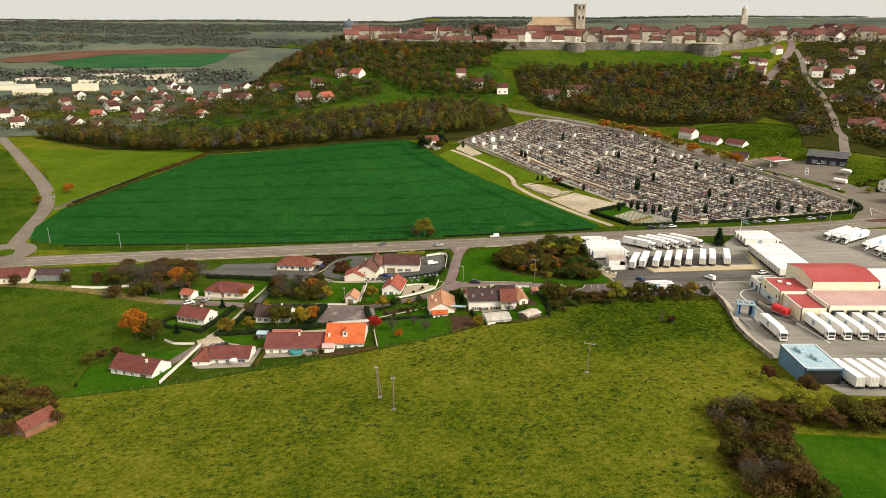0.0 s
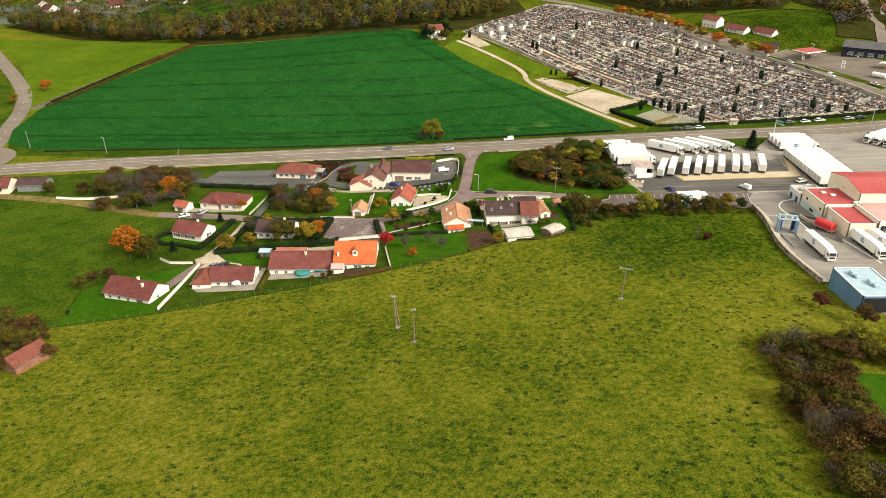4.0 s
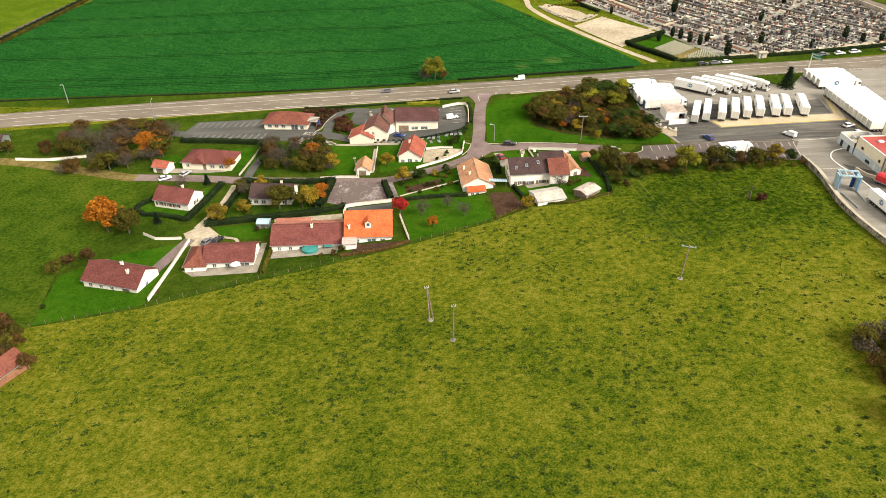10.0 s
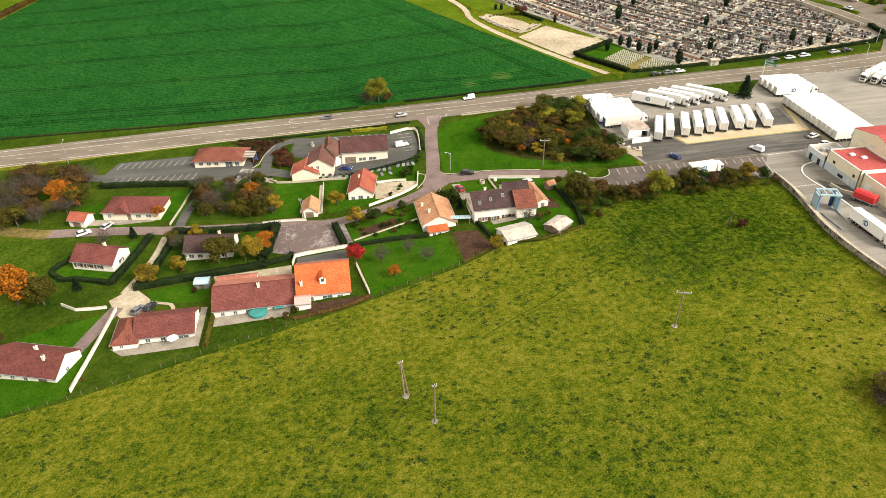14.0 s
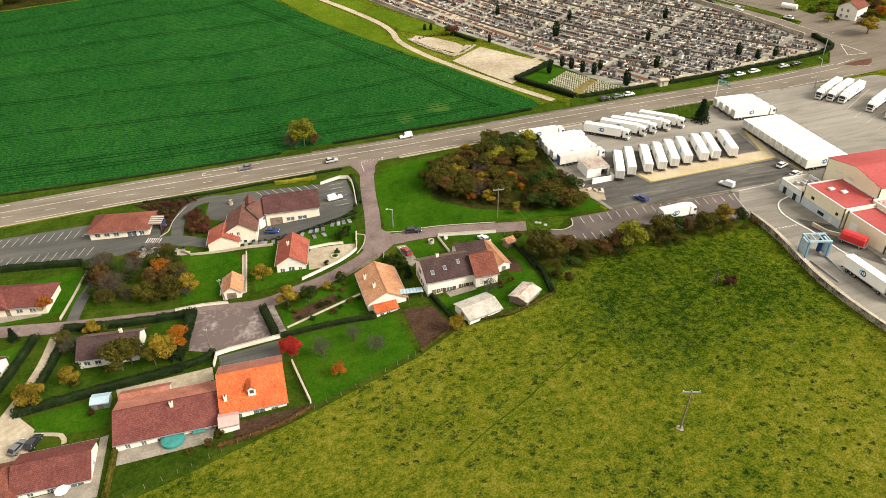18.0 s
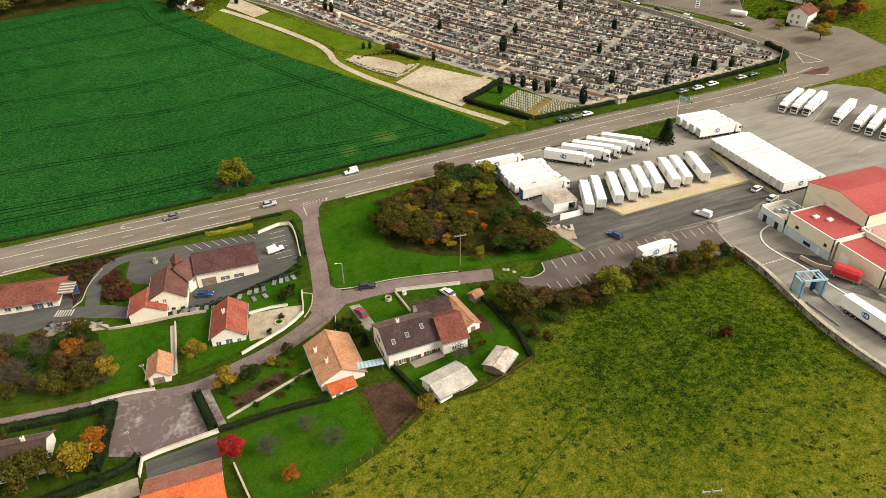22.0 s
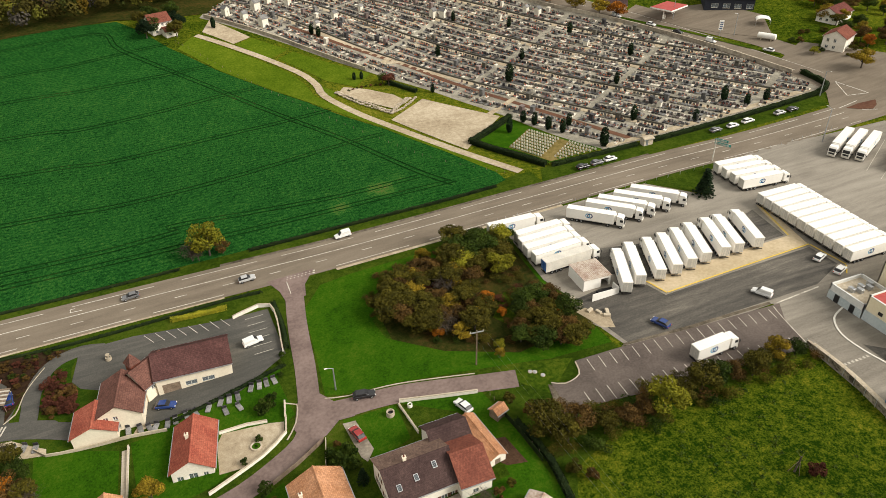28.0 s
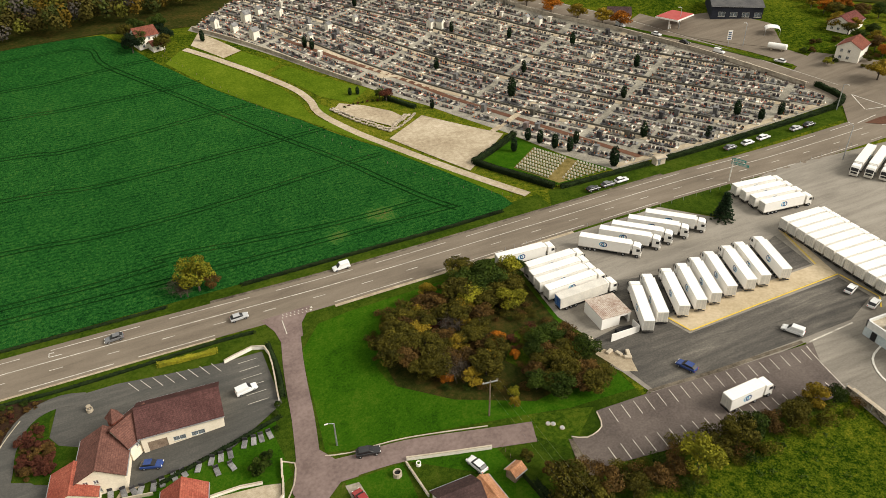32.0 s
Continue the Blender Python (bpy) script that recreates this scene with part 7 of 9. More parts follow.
wall_run("kerb", [(-49.2, 307.2), (-51.4, 303.6), (-53, 300.1), (-54.3, 295), (-56.4, 293)], 0.2, 0.2, CONCRETE, "pale kerb of the loop drive", "kerb", kind="structure", pitch=1.5)
wall_run("kerb", [(-1.8, 272.5), (0.3, 271), (-0.9, 266.3), (-3.4, 262.8)], 0.14, 0.25, CONCRETE, "pale kerb of the street corner", "kerb", kind="structure", pitch=1.5)
wall_run("kerb", [(5.9, 269.9), (10.4, 268.3), (20.7, 266.6), (35.9, 261.8)], 0.14, 0.22, CONCRETE, "pale kerb of the dead-end street", "kerb", kind="structure", pitch=2)
# show graves of the monument mason beside the workshop
STONE_SHOW = thing("show_gravestone", Matrix(), "polished granite show gravestone on the grass", "gravestone", "gravestones on show")
bm = bmesh.new()
chamfered(bm, box(bm, -0.5, 0.5, -1.0, 1.0, 0, 0.3), 0.04)
part("slab", bm, GRAN[0], STONE_SHOW)
bm = bmesh.new()
chamfered(bm, box(bm, -0.5, 0.5, 0.85, 1.0, 0.3, 1.0), 0.04)
part("headstone", bm, GRAN[1], STONE_SHOW)
drape("display_ledge", [(-62.8, 288.9), (-54.5, 287.6), (-51.4, 285.1), (-47.8, 282.4), (-47.7, 280.7), (-62.4, 284.2)], GRAVEL, 0.09, 4, "gravel ledge with show gravestones", "paving")
drape("display_lawn", [(-25, 276.8), (-9, 275), (-1, 281), (-0.6, 284), (-10, 280.2), (-22, 279.6)], LAWN, 0.11, 4, "lawn strip with show gravestones")
for k, (x, y) in enumerate(((-61.7, 286.4), (-59.3, 285.7), (-57.2, 285.1), (-55.4, 284.9), (-53.5, 284.7), (-52, 284.3), (-49.8, 283.2), (-32.3, 279.8), (-30, 279.1), (-28.2, 278.5), (-27.1, 278.3), (-24.8, 277.9), (-23.2, 278.2),
                             (-21, 278.6), (-19.2, 278.4), (-14.1, 278.8), (-12.3, 278.8), (-10.5, 278.7), (-13.4, 275.9), (-10.6, 275.7), (-7.6, 279.9), (-5.8, 279.8), (-4.3, 279.8), (-2.6, 279.8), (-60.6, 287.6), (-16.6, 278.4))):
    copy_thing(STONE_SHOW, pose(x, y, lay(x, y) + 0.1, 0, 0, -18 + 9 * (k % 5)))
for o in (*STONE_SHOW.children_recursive, STONE_SHOW):
    bpy.data.objects.remove(o)

tent = thing("frame_tent", pose(232.6, 394, lay(232.6, 394), 0, 0, -40), "white arched tent on the forecourt", "tent")
bm = bmesh.new()
arc = [(3 * math.cos(a * math.pi / 8), 2.2 + 1.1 * math.sin(a * math.pi / 8)) for a in range(9)]
side_prism(bm, arc + [(2.8 * math.cos(a * math.pi / 8), 2.1 + 1.0 * math.sin(a * math.pi / 8)) for a in range(8, -1, -1)], -2.6, 2.6)
part("canopy", bm, T_WHITE, tent)
for sx in (-2.85, 2.85):
    for sy in (-2.4, 2.4):
        bm = bmesh.new()
        tube(bm, (sx, sy, -0.2), (sx, sy, 2.2), 0.06, 0.06, 6)
        part("post", bm, STEEL, tent)
gas = thing("gas_tank", pose(223, 381, lay(223, 381) + 0.2, 0, 0, -58), "white horizontal gas tank beside the forecourt", "tank")
bm = bmesh.new()
tube(bm, (-3.6, 0, 1.5), (3.6, 0, 1.5), 1.2, 1.2, 16)
chamfered(bm, bm.verts[:], 0.3)
part("vessel", bm, T_WHITE, gas)
for x in (-2, 2):
    bm = bmesh.new()
    box(bm, x - 0.2, x + 0.2, -0.9, 0.9, -0.3, 0.7)
    part("saddle", bm, CONCRETE, gas)
mast = thing("price_sign", pose(210.6, 394.6, lay(210.6, 394.6) + 0.2, 0, 0, -30), "tall white price board of the petrol station", "sign")
bm = bmesh.new()
tube(bm, (0, 0, -0.3), (0, 0, 3), 0.12, 0.12, 8)
part("post", bm, STEEL, mast)
bm = bmesh.new()
chamfered(bm, box(bm, -0.9, 0.9, -0.12, 0.12, 2.6, 6.6), 0.05)
board = part("board", bm, T_WHITE, mast)
bm = bmesh.new()
for k in range(4):
    box(bm, -0.6, 0.6, -0.135, -0.122, 3.0 + 0.8 * k, 3.4 + 0.8 * k)
part("lettering_bar", bm, LOGO_D, board)

for k, (x, y) in enumerate(((65.4, 272.2), (66.6, 270.6), (68.8, 266.6), (69.8, 264.8), (67.4, 268), (70.6, 266), (66, 273.6))):
    heap = new("stone_block", bpy.data.meshes.new("stone_block"))
    bm = bmesh.new()
    chamfered(bm, box(bm, -0.8, 0.8, -0.4, 0.4, -0.1, 0.5), 0.08)
    bm.to_mesh(heap.data)
    bm.free()
    heap.data.materials.append(CONCRETE)
    heap.matrix_basis = pose(x, y, lay(x, y) + 0.1, 0, 4 * (k % 3), 50 * k)
    tagged(heap, "pale stone block lying beside the yard", "stone block", "stone blocks by the yard")


# ---- trees, hedges, woods ----
rng = np.random.default_rng(7)


def cards(points, normals, size, out_v, out_f, loose=0.55):
    """Small leaf clumps as bent quads at the points, facing roughly along the normals."""
    n = len(points)
    nr = normals + rng.normal(0, loose, (n, 3))
    nr /= np.linalg.norm(nr, axis=1)[:, None] + 1e-9
    ref = rng.normal(0, 1, (n, 3))
    a = np.cross(nr, ref)
    a /= np.linalg.norm(a, axis=1)[:, None] + 1e-9
    b = np.cross(nr, a)
    s = size * rng.uniform(0.55, 1.3, (n, 1))
    quad = np.stack([points - a * s - b * s * 0.7, points + a * s * 0.9 - b * s * 0.6 + nr * s * 0.2, points + a * s + b * s * 0.7, points - a * s * 0.8 + b * s * 0.8 - nr * s * 0.15], 1)
    base = sum(len(v) for v in out_v)
    out_v.append(quad.reshape(-1, 3))
    out_f.append(np.arange(base, base + 4 * n).reshape(-1, 4))


def ball_points(center, radius, n):
    d = rng.normal(0, 1, (n, 3))
    d /= np.linalg.norm(d, axis=1)[:, None]
    r = rng.uniform(0.72, 1.06, (n, 1))
    return np.array(center) + d * r * np.array(radius), d


def cloud_mesh(name, out_v, out_f, materials, index=None):
    v, f = np.concatenate(out_v), np.concatenate(out_f)
    me = bpy.data.meshes.new(name)
    me.vertices.add(len(v))
    me.vertices.foreach_set("co", v.astype(np.float32).ravel())
    me.loops.add(f.size)
    me.loops.foreach_set("vertex_index", f.astype(np.int32).ravel())
    me.polygons.add(len(f))
    me.polygons.foreach_set("loop_start", np.arange(0, f.size, 4, dtype=np.int32))
    for m in materials:
        me.materials.append(m)
    if index is not None:
        me.polygons.foreach_set("material_index", index.astype(np.int32))
    me.update(calc_edges=True)
    return me


WORDS = {"green": "green leaves", "olive": "olive autumn leaves", "yellow": "yellow autumn leaves", "orange": "bright orange autumn leaves", "brown": "brown withered leaves", "red": "deep red leaves",
         "bare": "bare grey twigs", "dark": "dark needles", "rust": "rusty red leaves", "lime": "yellow-green leaves"}


def tree_proto(kind, form, seed):
    """A tree about 8 m tall (a shrub 2.5 m): a tapered trunk with limbs and a crown of clumped leaves with gaps."""
    rnd = random.Random(seed)
    tall = {"tree": 8.0, "shrub": 2.6, "conifer": 7.0, "cypress": 4.0}[form]
    noun = {"tree": "tree", "shrub": "shrub", "conifer": "conifer tree", "cypress": "clipped cypress"}[form]
    top = thing({"tree": "tree", "shrub": "shrub", "conifer": "conifer_tree", "cypress": "cypress_tree"}[form], Matrix(), ("spreading " if form == "tree" else "small " if form == "cypress" else "rounded " if form == "shrub" else "tall ") + noun + " with " + WORDS[kind], noun.split()[-1])
    bm = bmesh.new()
    out_v, out_f = [], []
    if form in ("tree", "shrub"):
        fork = tall * (0.3 if form == "tree" else 0.1)
        tube(bm, (0, 0, -0.3), (0.05, 0.03, fork), tall * 0.028, tall * 0.02, 7)
        blobs = []
        for k in range(13 if form == "tree" else 9):
            a, e = k * 2.4 + rnd.uniform(-0.4, 0.4), rnd.uniform(0.0, 1.0)
            r = tall * (0.3 * math.sqrt(1 - (2 * e - 0.9) ** 2 * 0.8) + rnd.uniform(-0.05, 0.05)) * (1.25 if form == "shrub" else 1)
            c = (r * math.cos(a), r * math.sin(a), fork + (tall - fork) * (0.12 + 0.72 * e))
            blobs.append(c)
            mid = (c[0] * 0.45, c[1] * 0.45, fork + (c[2] - fork) * 0.5)
            tube(bm, (0.05, 0.03, fork * 0.9), mid, tall * 0.013, tall * 0.008, 4)
            tube(bm, mid, c, tall * 0.008, tall * 0.003, 3)
            s = tall * rnd.uniform(0.13, 0.2) * (1.25 if form == "shrub" else 1)
            n = 60 if kind == "bare" else 210
            p, d = ball_points(c, (s, s, s * 0.8), n)
            cards(p, d, tall * (0.012 if kind == "bare" else 0.0205) * (1.6 if form == "shrub" else 1), out_v, out_f)
            if kind == "bare":
                for _ in range(14):
                    q = (c[0] + rnd.gauss(0, s), c[1] + rnd.gauss(0, s), c[2] + rnd.gauss(0.2, s))
                    tube(bm, c, q, tall * 0.004, tall * 0.0015, 3)
        tube(bm, (0.05, 0.03, fork), (rnd.uniform(-0.3, 0.3), 0.2, tall * 0.8), tall * 0.018, tall * 0.004, 5)
        p, d = ball_points((0, 0, fork + (tall - fork) * 0.45), (tall * 0.2, tall * 0.2, tall * 0.26), 60 if kind == "bare" else 300)
        cards(p, d, tall * 0.022, out_v, out_f)
    elif form == "conifer":
        tube(bm, (0, 0, -0.3), (0, 0, tall * 0.95), tall * 0.022, 0.02, 7)
        for k in range(11):
            z, r = tall * (0.1 + 0.085 * k), tall * 0.26 * (1 - k / 11.5)
            for j in range(9):
                a = j * 0.698 + k
                e = (r * math.cos(a), r * math.sin(a), z - r * 0.25)
                tube(bm, (0, 0, z), e, 0.03, 0.01, 3)
                t = rng.uniform(0.2, 1, 16)
                p = np.stack([e[0] * t, e[1] * t, z - r * 0.25 * t], 1) + rng.normal(0, 0.12, (16, 3))
                cards(p, np.tile((0, 0, 1.0), (16, 1)), 0.17, out_v, out_f)
    else:
        tube(bm, (0, 0, -0.2), (0, 0, 1.0), 0.1, 0.08, 6)
        p, d = ball_points((0, 0, 2.1), (0.75, 0.75, 2.0), 620)
        cards(p, d, 0.13, out_v, out_f)
        p, d = ball_points((0, 0, 1.2), (0.7, 0.7, 1.1), 320)
        cards(p, d, 0.13, out_v, out_f)
    if form == "shrub":
        bm.free()
        bpy.data.objects.remove(top)
        return tagged(new("shrub", cloud_mesh("shrub", out_v, out_f, [LEAF[kind]])), "rounded shrub with " + WORDS[kind], "shrub")
    part("trunk", bm, BARK, top)
    crown = new("crown", cloud_mesh("crown", out_v, out_f, [LEAF[kind]]))
    crown.parent = top
    return top


PROTO = {}


def plant(kind, x, y, h, form="tree", wide=1.0):
    """One tree or shrub of height h at a place; two shapes of each kind take turns."""
    key = (kind, form, random.randrange(2))
    if key not in PROTO:
        PROTO[key] = tree_proto(kind, form, sum(map(ord, kind + form)) + key[2])
    h, wide = (h * 1.25, wide * 1.15) if form == "tree" else (h, wide)
    s = h / {"tree": 8.0, "shrub": 2.6, "conifer": 7.0, "cypress": 4.0}[form]
    m = pose(x, y, lay(x, y), 0, 0, random.uniform(0, 360)) @ Matrix.Diagonal((s * wide, s * wide, s, 1))
    return copy_thing(PROTO[key], m)


def scatter(kinds, outline, count, h0, h1, form="tree", wide=1.1, gap=0.0):
    """Plants at random inside an outline, none nearer than gap to another."""
    xs, ys = [p[0] for p in outline], [p[1] for p in outline]
    done, tries = [], 0
    while len(done) < count and tries < count * 40:
        tries += 1
        x, y = random.uniform(min(xs), max(xs)), random.uniform(min(ys), max(ys))
        if inside(outline, x, y) and all((x - a) ** 2 + (y - b) ** 2 > gap * gap for a, b in done):
            done.append((x, y))
            plant(random.choice(kinds), x, y, random.uniform(h0, h1), form, wide)


def inside(outline, x, y):
    hit = False
    for (xa, ya), (xb, yb) in zip(outline, outline[1:] + outline[:1]):
        if (ya > y) != (yb > y) and x < (xb - xa) * (y - ya) / (yb - ya) + xa:
            hit = not hit
    return hit


def undergrowth(kinds, outline, count, h0, h1, wide, gap, label):
    """Dense shrubs that cannot be told apart, joined into one mesh."""
    xs, ys = [p[0] for p in outline], [p[1] for p in outline]
    done, out_v, out_f, index, tries = [], [], [], [], 0
    slots = sorted(set(kinds))
    while len(done) < count and tries < count * 40:
        tries += 1
        x, y = random.uniform(min(xs), max(xs)), random.uniform(min(ys), max(ys))
        if not inside(outline, x, y) or any((x - a) ** 2 + (y - b) ** 2 < gap * gap for a, b in done):
            continue
        done.append((x, y))
        kind = random.choice(kinds)
        h, z, start = random.uniform(h0, h1), lay(x, y), len(out_f)
        for k in range(8):
            a = k * 2.4 + random.uniform(-0.5, 0.5)
            r = h * 0.42 * wide * (0.4 + 0.6 * (k % 3) / 2)
            c = (x + r * math.cos(a), y + r * math.sin(a), z + h * (0.25 + 0.5 * random.random()))
            p, d = ball_points(c, (h * 0.3 * wide, h * 0.3 * wide, h * 0.24), 95)
            cards(p, d, h * 0.04, out_v, out_f)
        index += [slots.index(kind)] * sum(len(f) for f in out_f[start:])
    tagged(new("undergrowth", cloud_mesh("undergrowth", out_v, out_f, [LEAF[k] for k in slots], np.array(index))), label, "shrubs", "", "stuff")


random.seed(11)
for kind, x, y, h, *rest in (
        ("lime", -9.4, 333.6, 8.0), ("bare", -14, 333.2, 4.6), ("bare", -12.4, 332.4, 3.6), ("brown", -6, 333, 3.4), ("olive", 40.4, 241.4, 6), ("olive", 43.4, 237.4, 5), ("brown", 46.4, 238.6, 5), ("olive", 50.6, 236.4, 4), ("lime", 63.4, 236, 6.2), ("olive", -121, 171, 6.0), ("yellow", -125, 168, 5.0), ("olive", 72.6, 237, 5.4), ("green", 76, 237.4, 4.8), ("olive", 84.6, 236.4, 4.4), ("yellow", 91.6, 238.4, 4.4),
        ("brown", 55, 236.6, 3.6), ("brown", 59, 237, 3.4), ("olive", 68, 236.8, 4), ("brown", 80.4, 237, 3.6), ("olive", 88, 237.8, 3.2), ("green", 96.4, 237.4, 3.2),
        ("yellow", -23.4, 247.4, 4.6), ("green", -18.4, 246.4, 4.0), ("yellow", -28.6, 260.4, 4.2), ("olive", -52, 262, 5), ("olive", -58, 262.6, 5), ("bare", -66.4, 268.4, 5.6), ("bare", -61.6, 276, 5), ("orange", -54.8, 273, 4.4), ("yellow", -47.6, 263, 4.6), ("brown", -70, 274, 5), ("bare", -70.6, 280, 5), ("brown", -57, 270, 4.2), ("olive", -50, 270.4, 4.0),
        ("brown", -62.6, 281.6, 3.4), ("olive", -53.4, 281, 3.6), ("red", -24.4, 227.4, 4.2), ("orange", -15.2, 216.8, 2.8), ("bare", -18, 224.6, 4.2), ("bare", -6, 221.4, 3.6), ("bare", -10.4, 227.4, 3.4),
        ("olive", -61.8, 237.4, 6.4), ("olive", -60, 239, 5.6), ("yellow", -52.6, 237.6, 5.6), ("orange", -49.4, 241.2, 4.6), ("olive", -54.6, 236.6, 4.6), ("yellow", -72.6, 236.4, 3.8), ("yellow", -79.0, 231.6, 5.2), ("olive", -76, 250.6, 3.6), ("bare", -73.6, 247, 4.2), ("yellow", -70, 253.4, 3.4),
        ("yellow", 12.4, 221.2, 3.6), ("bare", 23.6, 231.6, 3.8), ("orange", -111.2, 228.6, 8.8), ("olive", -104.6, 227.4, 6.4), ("yellow", -107.6, 231.6, 5.6), ("orange", -114.6, 281, 6.6), ("orange", -110, 279, 5.4), ("bare", -130.4, 282.6, 7.4), ("bare", -126, 288, 7), ("bare", -137, 284, 7.4), ("brown", -121, 275, 4.8), ("brown", -136, 268, 4.6), ("orange", -83, 267.4, 3.4), ("bare", -96, 254.4, 4.0),
        ("olive", -124, 178.6, 6.4), ("brown", -118, 175, 5.4), ("olive", -131, 181, 6.8), ("brown", -105.6, 165.6, 3.4), ("brown", -114.6, 158.6, 3.6), ("olive", -116, 170, 5), ("brown", -114.6, 209.6, 3.4), ("brown", -110.6, 212, 3.4), ("olive", -117, 206, 3.6),
        ("brown", 94, 158.6, 4.4), ("rust", 88.4, 168, 3.4),
        ("brown", -185, 280, 4.5), ("olive", -196, 278, 5), ("olive", -165, 284, 4), ("brown", -150, 282, 4.6), ("brown", -146, 290, 4.4), ("yellow", -243, 404, 5), ("orange", -237, 428, 5.6), ("olive", -252, 350, 6), ("orange", -246, 358, 4.4), ("olive", -258, 340, 6)):
    plant(kind, x, y, h)
for kind, x, y, h in (("rust", 76.4, 213.2, 2.8), ("rust", -45.4, 293, 2.2), ("rust", -43.4, 290.6, 1.8), ("rust", -47, 296, 1.8), ("green", -6.2, 272.2, 3.4), ("green", -4.2, 273.6, 2.8), ("green", 4.4, 252, 3.4), ("green", 6.6, 253.6, 3.0), ("green", 3.2, 254.4, 2.6), ("green", 6.8, 250.4, 2.8), ("brown", 5, 256.6, 1.6), ("green", -11.9, 260.9, 1.5), ("green", -9.2, 264, 0.6), ("green", -1.1, 280.8, 1.2), ("yellow", -13.4, 250.4, 2.2), ("green", -9.6, 252.6, 2.6), ("green", -8.4, 265.2, 1.6), ("green", 0.4, 286.6, 1.4), ("green", -0.4, 284.6, 1.2),
                      ("brown", -66.6, 224.6, 1.6), ("olive", -40.4, 208.4, 2.0), ("brown", -42.6, 206.6, 1.8), ("olive", -45.8, 205.6, 1.6), ("brown", 27.4, 233, 2.0), ("olive", 30, 233.6, 1.8), ("brown", 23, 236, 1.4), ("green", -113.4, 190, 1.3), ("brown", -86, 194, 1.0), ("olive", 38.4, 251, 2.6), ("brown", 40.6, 247, 2.6), ("olive", 41, 231.6, 2.8), ("brown", 43, 228.8, 2.4)):
    plant(kind, x, y, h, "shrub")
for x, y, h in ((124.8, 299, 8.4), (7.2, 246.8, 3.4), (-98, 233, 3.8), (-88.6, 257.4, 3.8), (-125, 272, 6)):
    plant("dark", x, y, h, "conifer", 1.45)
for x, y, h in ((115.4, 402.8, 6), (117.4, 338.6, 5.4), (137.3, 350.6, 4.4), (155, 340, 3.4), (173.6, 347.7, 4.6), (177.4, 340.6, 3.6), (185.7, 340.4, 3.6), (60, 431.4, 2.6), (63, 431, 2.6), (84.7, 407.8, 3), (54.6, 479, 4), (57, 476, 4), (95.2, 362.8, 4.2), (103.3, 368, 3.6), (105.6, 364, 4), (108, 358.4, 4.2), (111, 354, 4.2), (115.8, 358, 3.6), (14.4, 497, 4), (150, 380, 4), (130, 420, 4), (170, 400, 4.4), (100, 440, 4), (160, 432, 4.4), (120, 470, 4), (90, 520, 4.4), (140, 452, 4)):
    plant("dark", x, y, h * 1.25, "cypress", 1.1 + 0.1 * (h < 4))
plant("rust", 71.4, 421.4, 4.4)
for k in range(9):
    plant("rust" if k % 2 else "green", 55 + 1.9 * k, 423.5 - 0.25 * (k - 4) ** 2 * 0.4, 0.9, "shrub", 1.3)
plant("green", 69.6, 424, 3.4)
for k, (x, y) in enumerate(resample([(186.4, 435.4), (161.8, 476), (143.6, 530), (131, 574)], 10.2)):
    plant("yellow" if k % 3 else "orange", x, y, 5.6, "tree", 1.35)
scatter(["olive", "green", "yellow", "orange", "brown"], [(246, 346), (262, 350), (300, 380), (290, 430), (262, 404), (252, 374)], 26, 3.5, 6.0, "tree", 1.2, 5.0)
scatter(["brown", "olive", "green"], [(232, 350), (246, 348), (252, 372), (230, 384), (226, 372)], 14, 1.4, 2.6, "shrub", 1.4, 2.5)
scatter(["rust", "brown", "rust"], [(-49, 302), (-45, 306), (-44, 300), (-42, 294), (-43, 289), (-48, 292)], 20, 1.0, 2.2, "shrub", 1.5, 1.5)
scatter(["rust", "brown", "green", "brown"], [(-64, 312), (-50, 312.4), (-45, 310.6), (-50, 308), (-54, 300), (-56, 296), (-56.4, 305), (-60, 309)], 26, 0.6, 1.3, "shrub", 1.5, 1.5)
plant("yellow", 231, 341.4, 6.0, "tree", 1.25)
plant("lime", 227, 360, 2.6, "tree", 1.4)
THICKET = [(21, 289), (25, 303), (35, 305), (43, 306.4), (52, 308), (63, 301), (60, 288.7), (63, 272), (59, 261), (44, 268), (33, 273), (27, 282)]
scatter(["olive", "brown", "yellow", "olive", "bare", "olive", "brown"], [(24, 287), (30, 297), (40, 303), (48, 292), (47, 276), (38, 272), (30, 279)], 36, 2.8, 4.6, "tree", 1.35, 2.5)
scatter(["olive", "green", "brown", "olive"], [(54, 260), (62, 259), (63, 266), (62, 278), (54, 277), (47, 267)], 20, 2.4, 3.8, "tree", 1.35, 2.5)
scatter(["green", "lime", "olive", "green"], [(44, 298), (51, 308), (63, 301), (60, 289), (52, 290)], 14, 3.8, 5.4, "tree", 1.3, 3.0)
undergrowth(["olive", "brown", "green", "rust", "olive", "brown"], THICKET, 110, 1.0, 2.2, 1.4, 1.7, "dense brown undergrowth of the thicket")
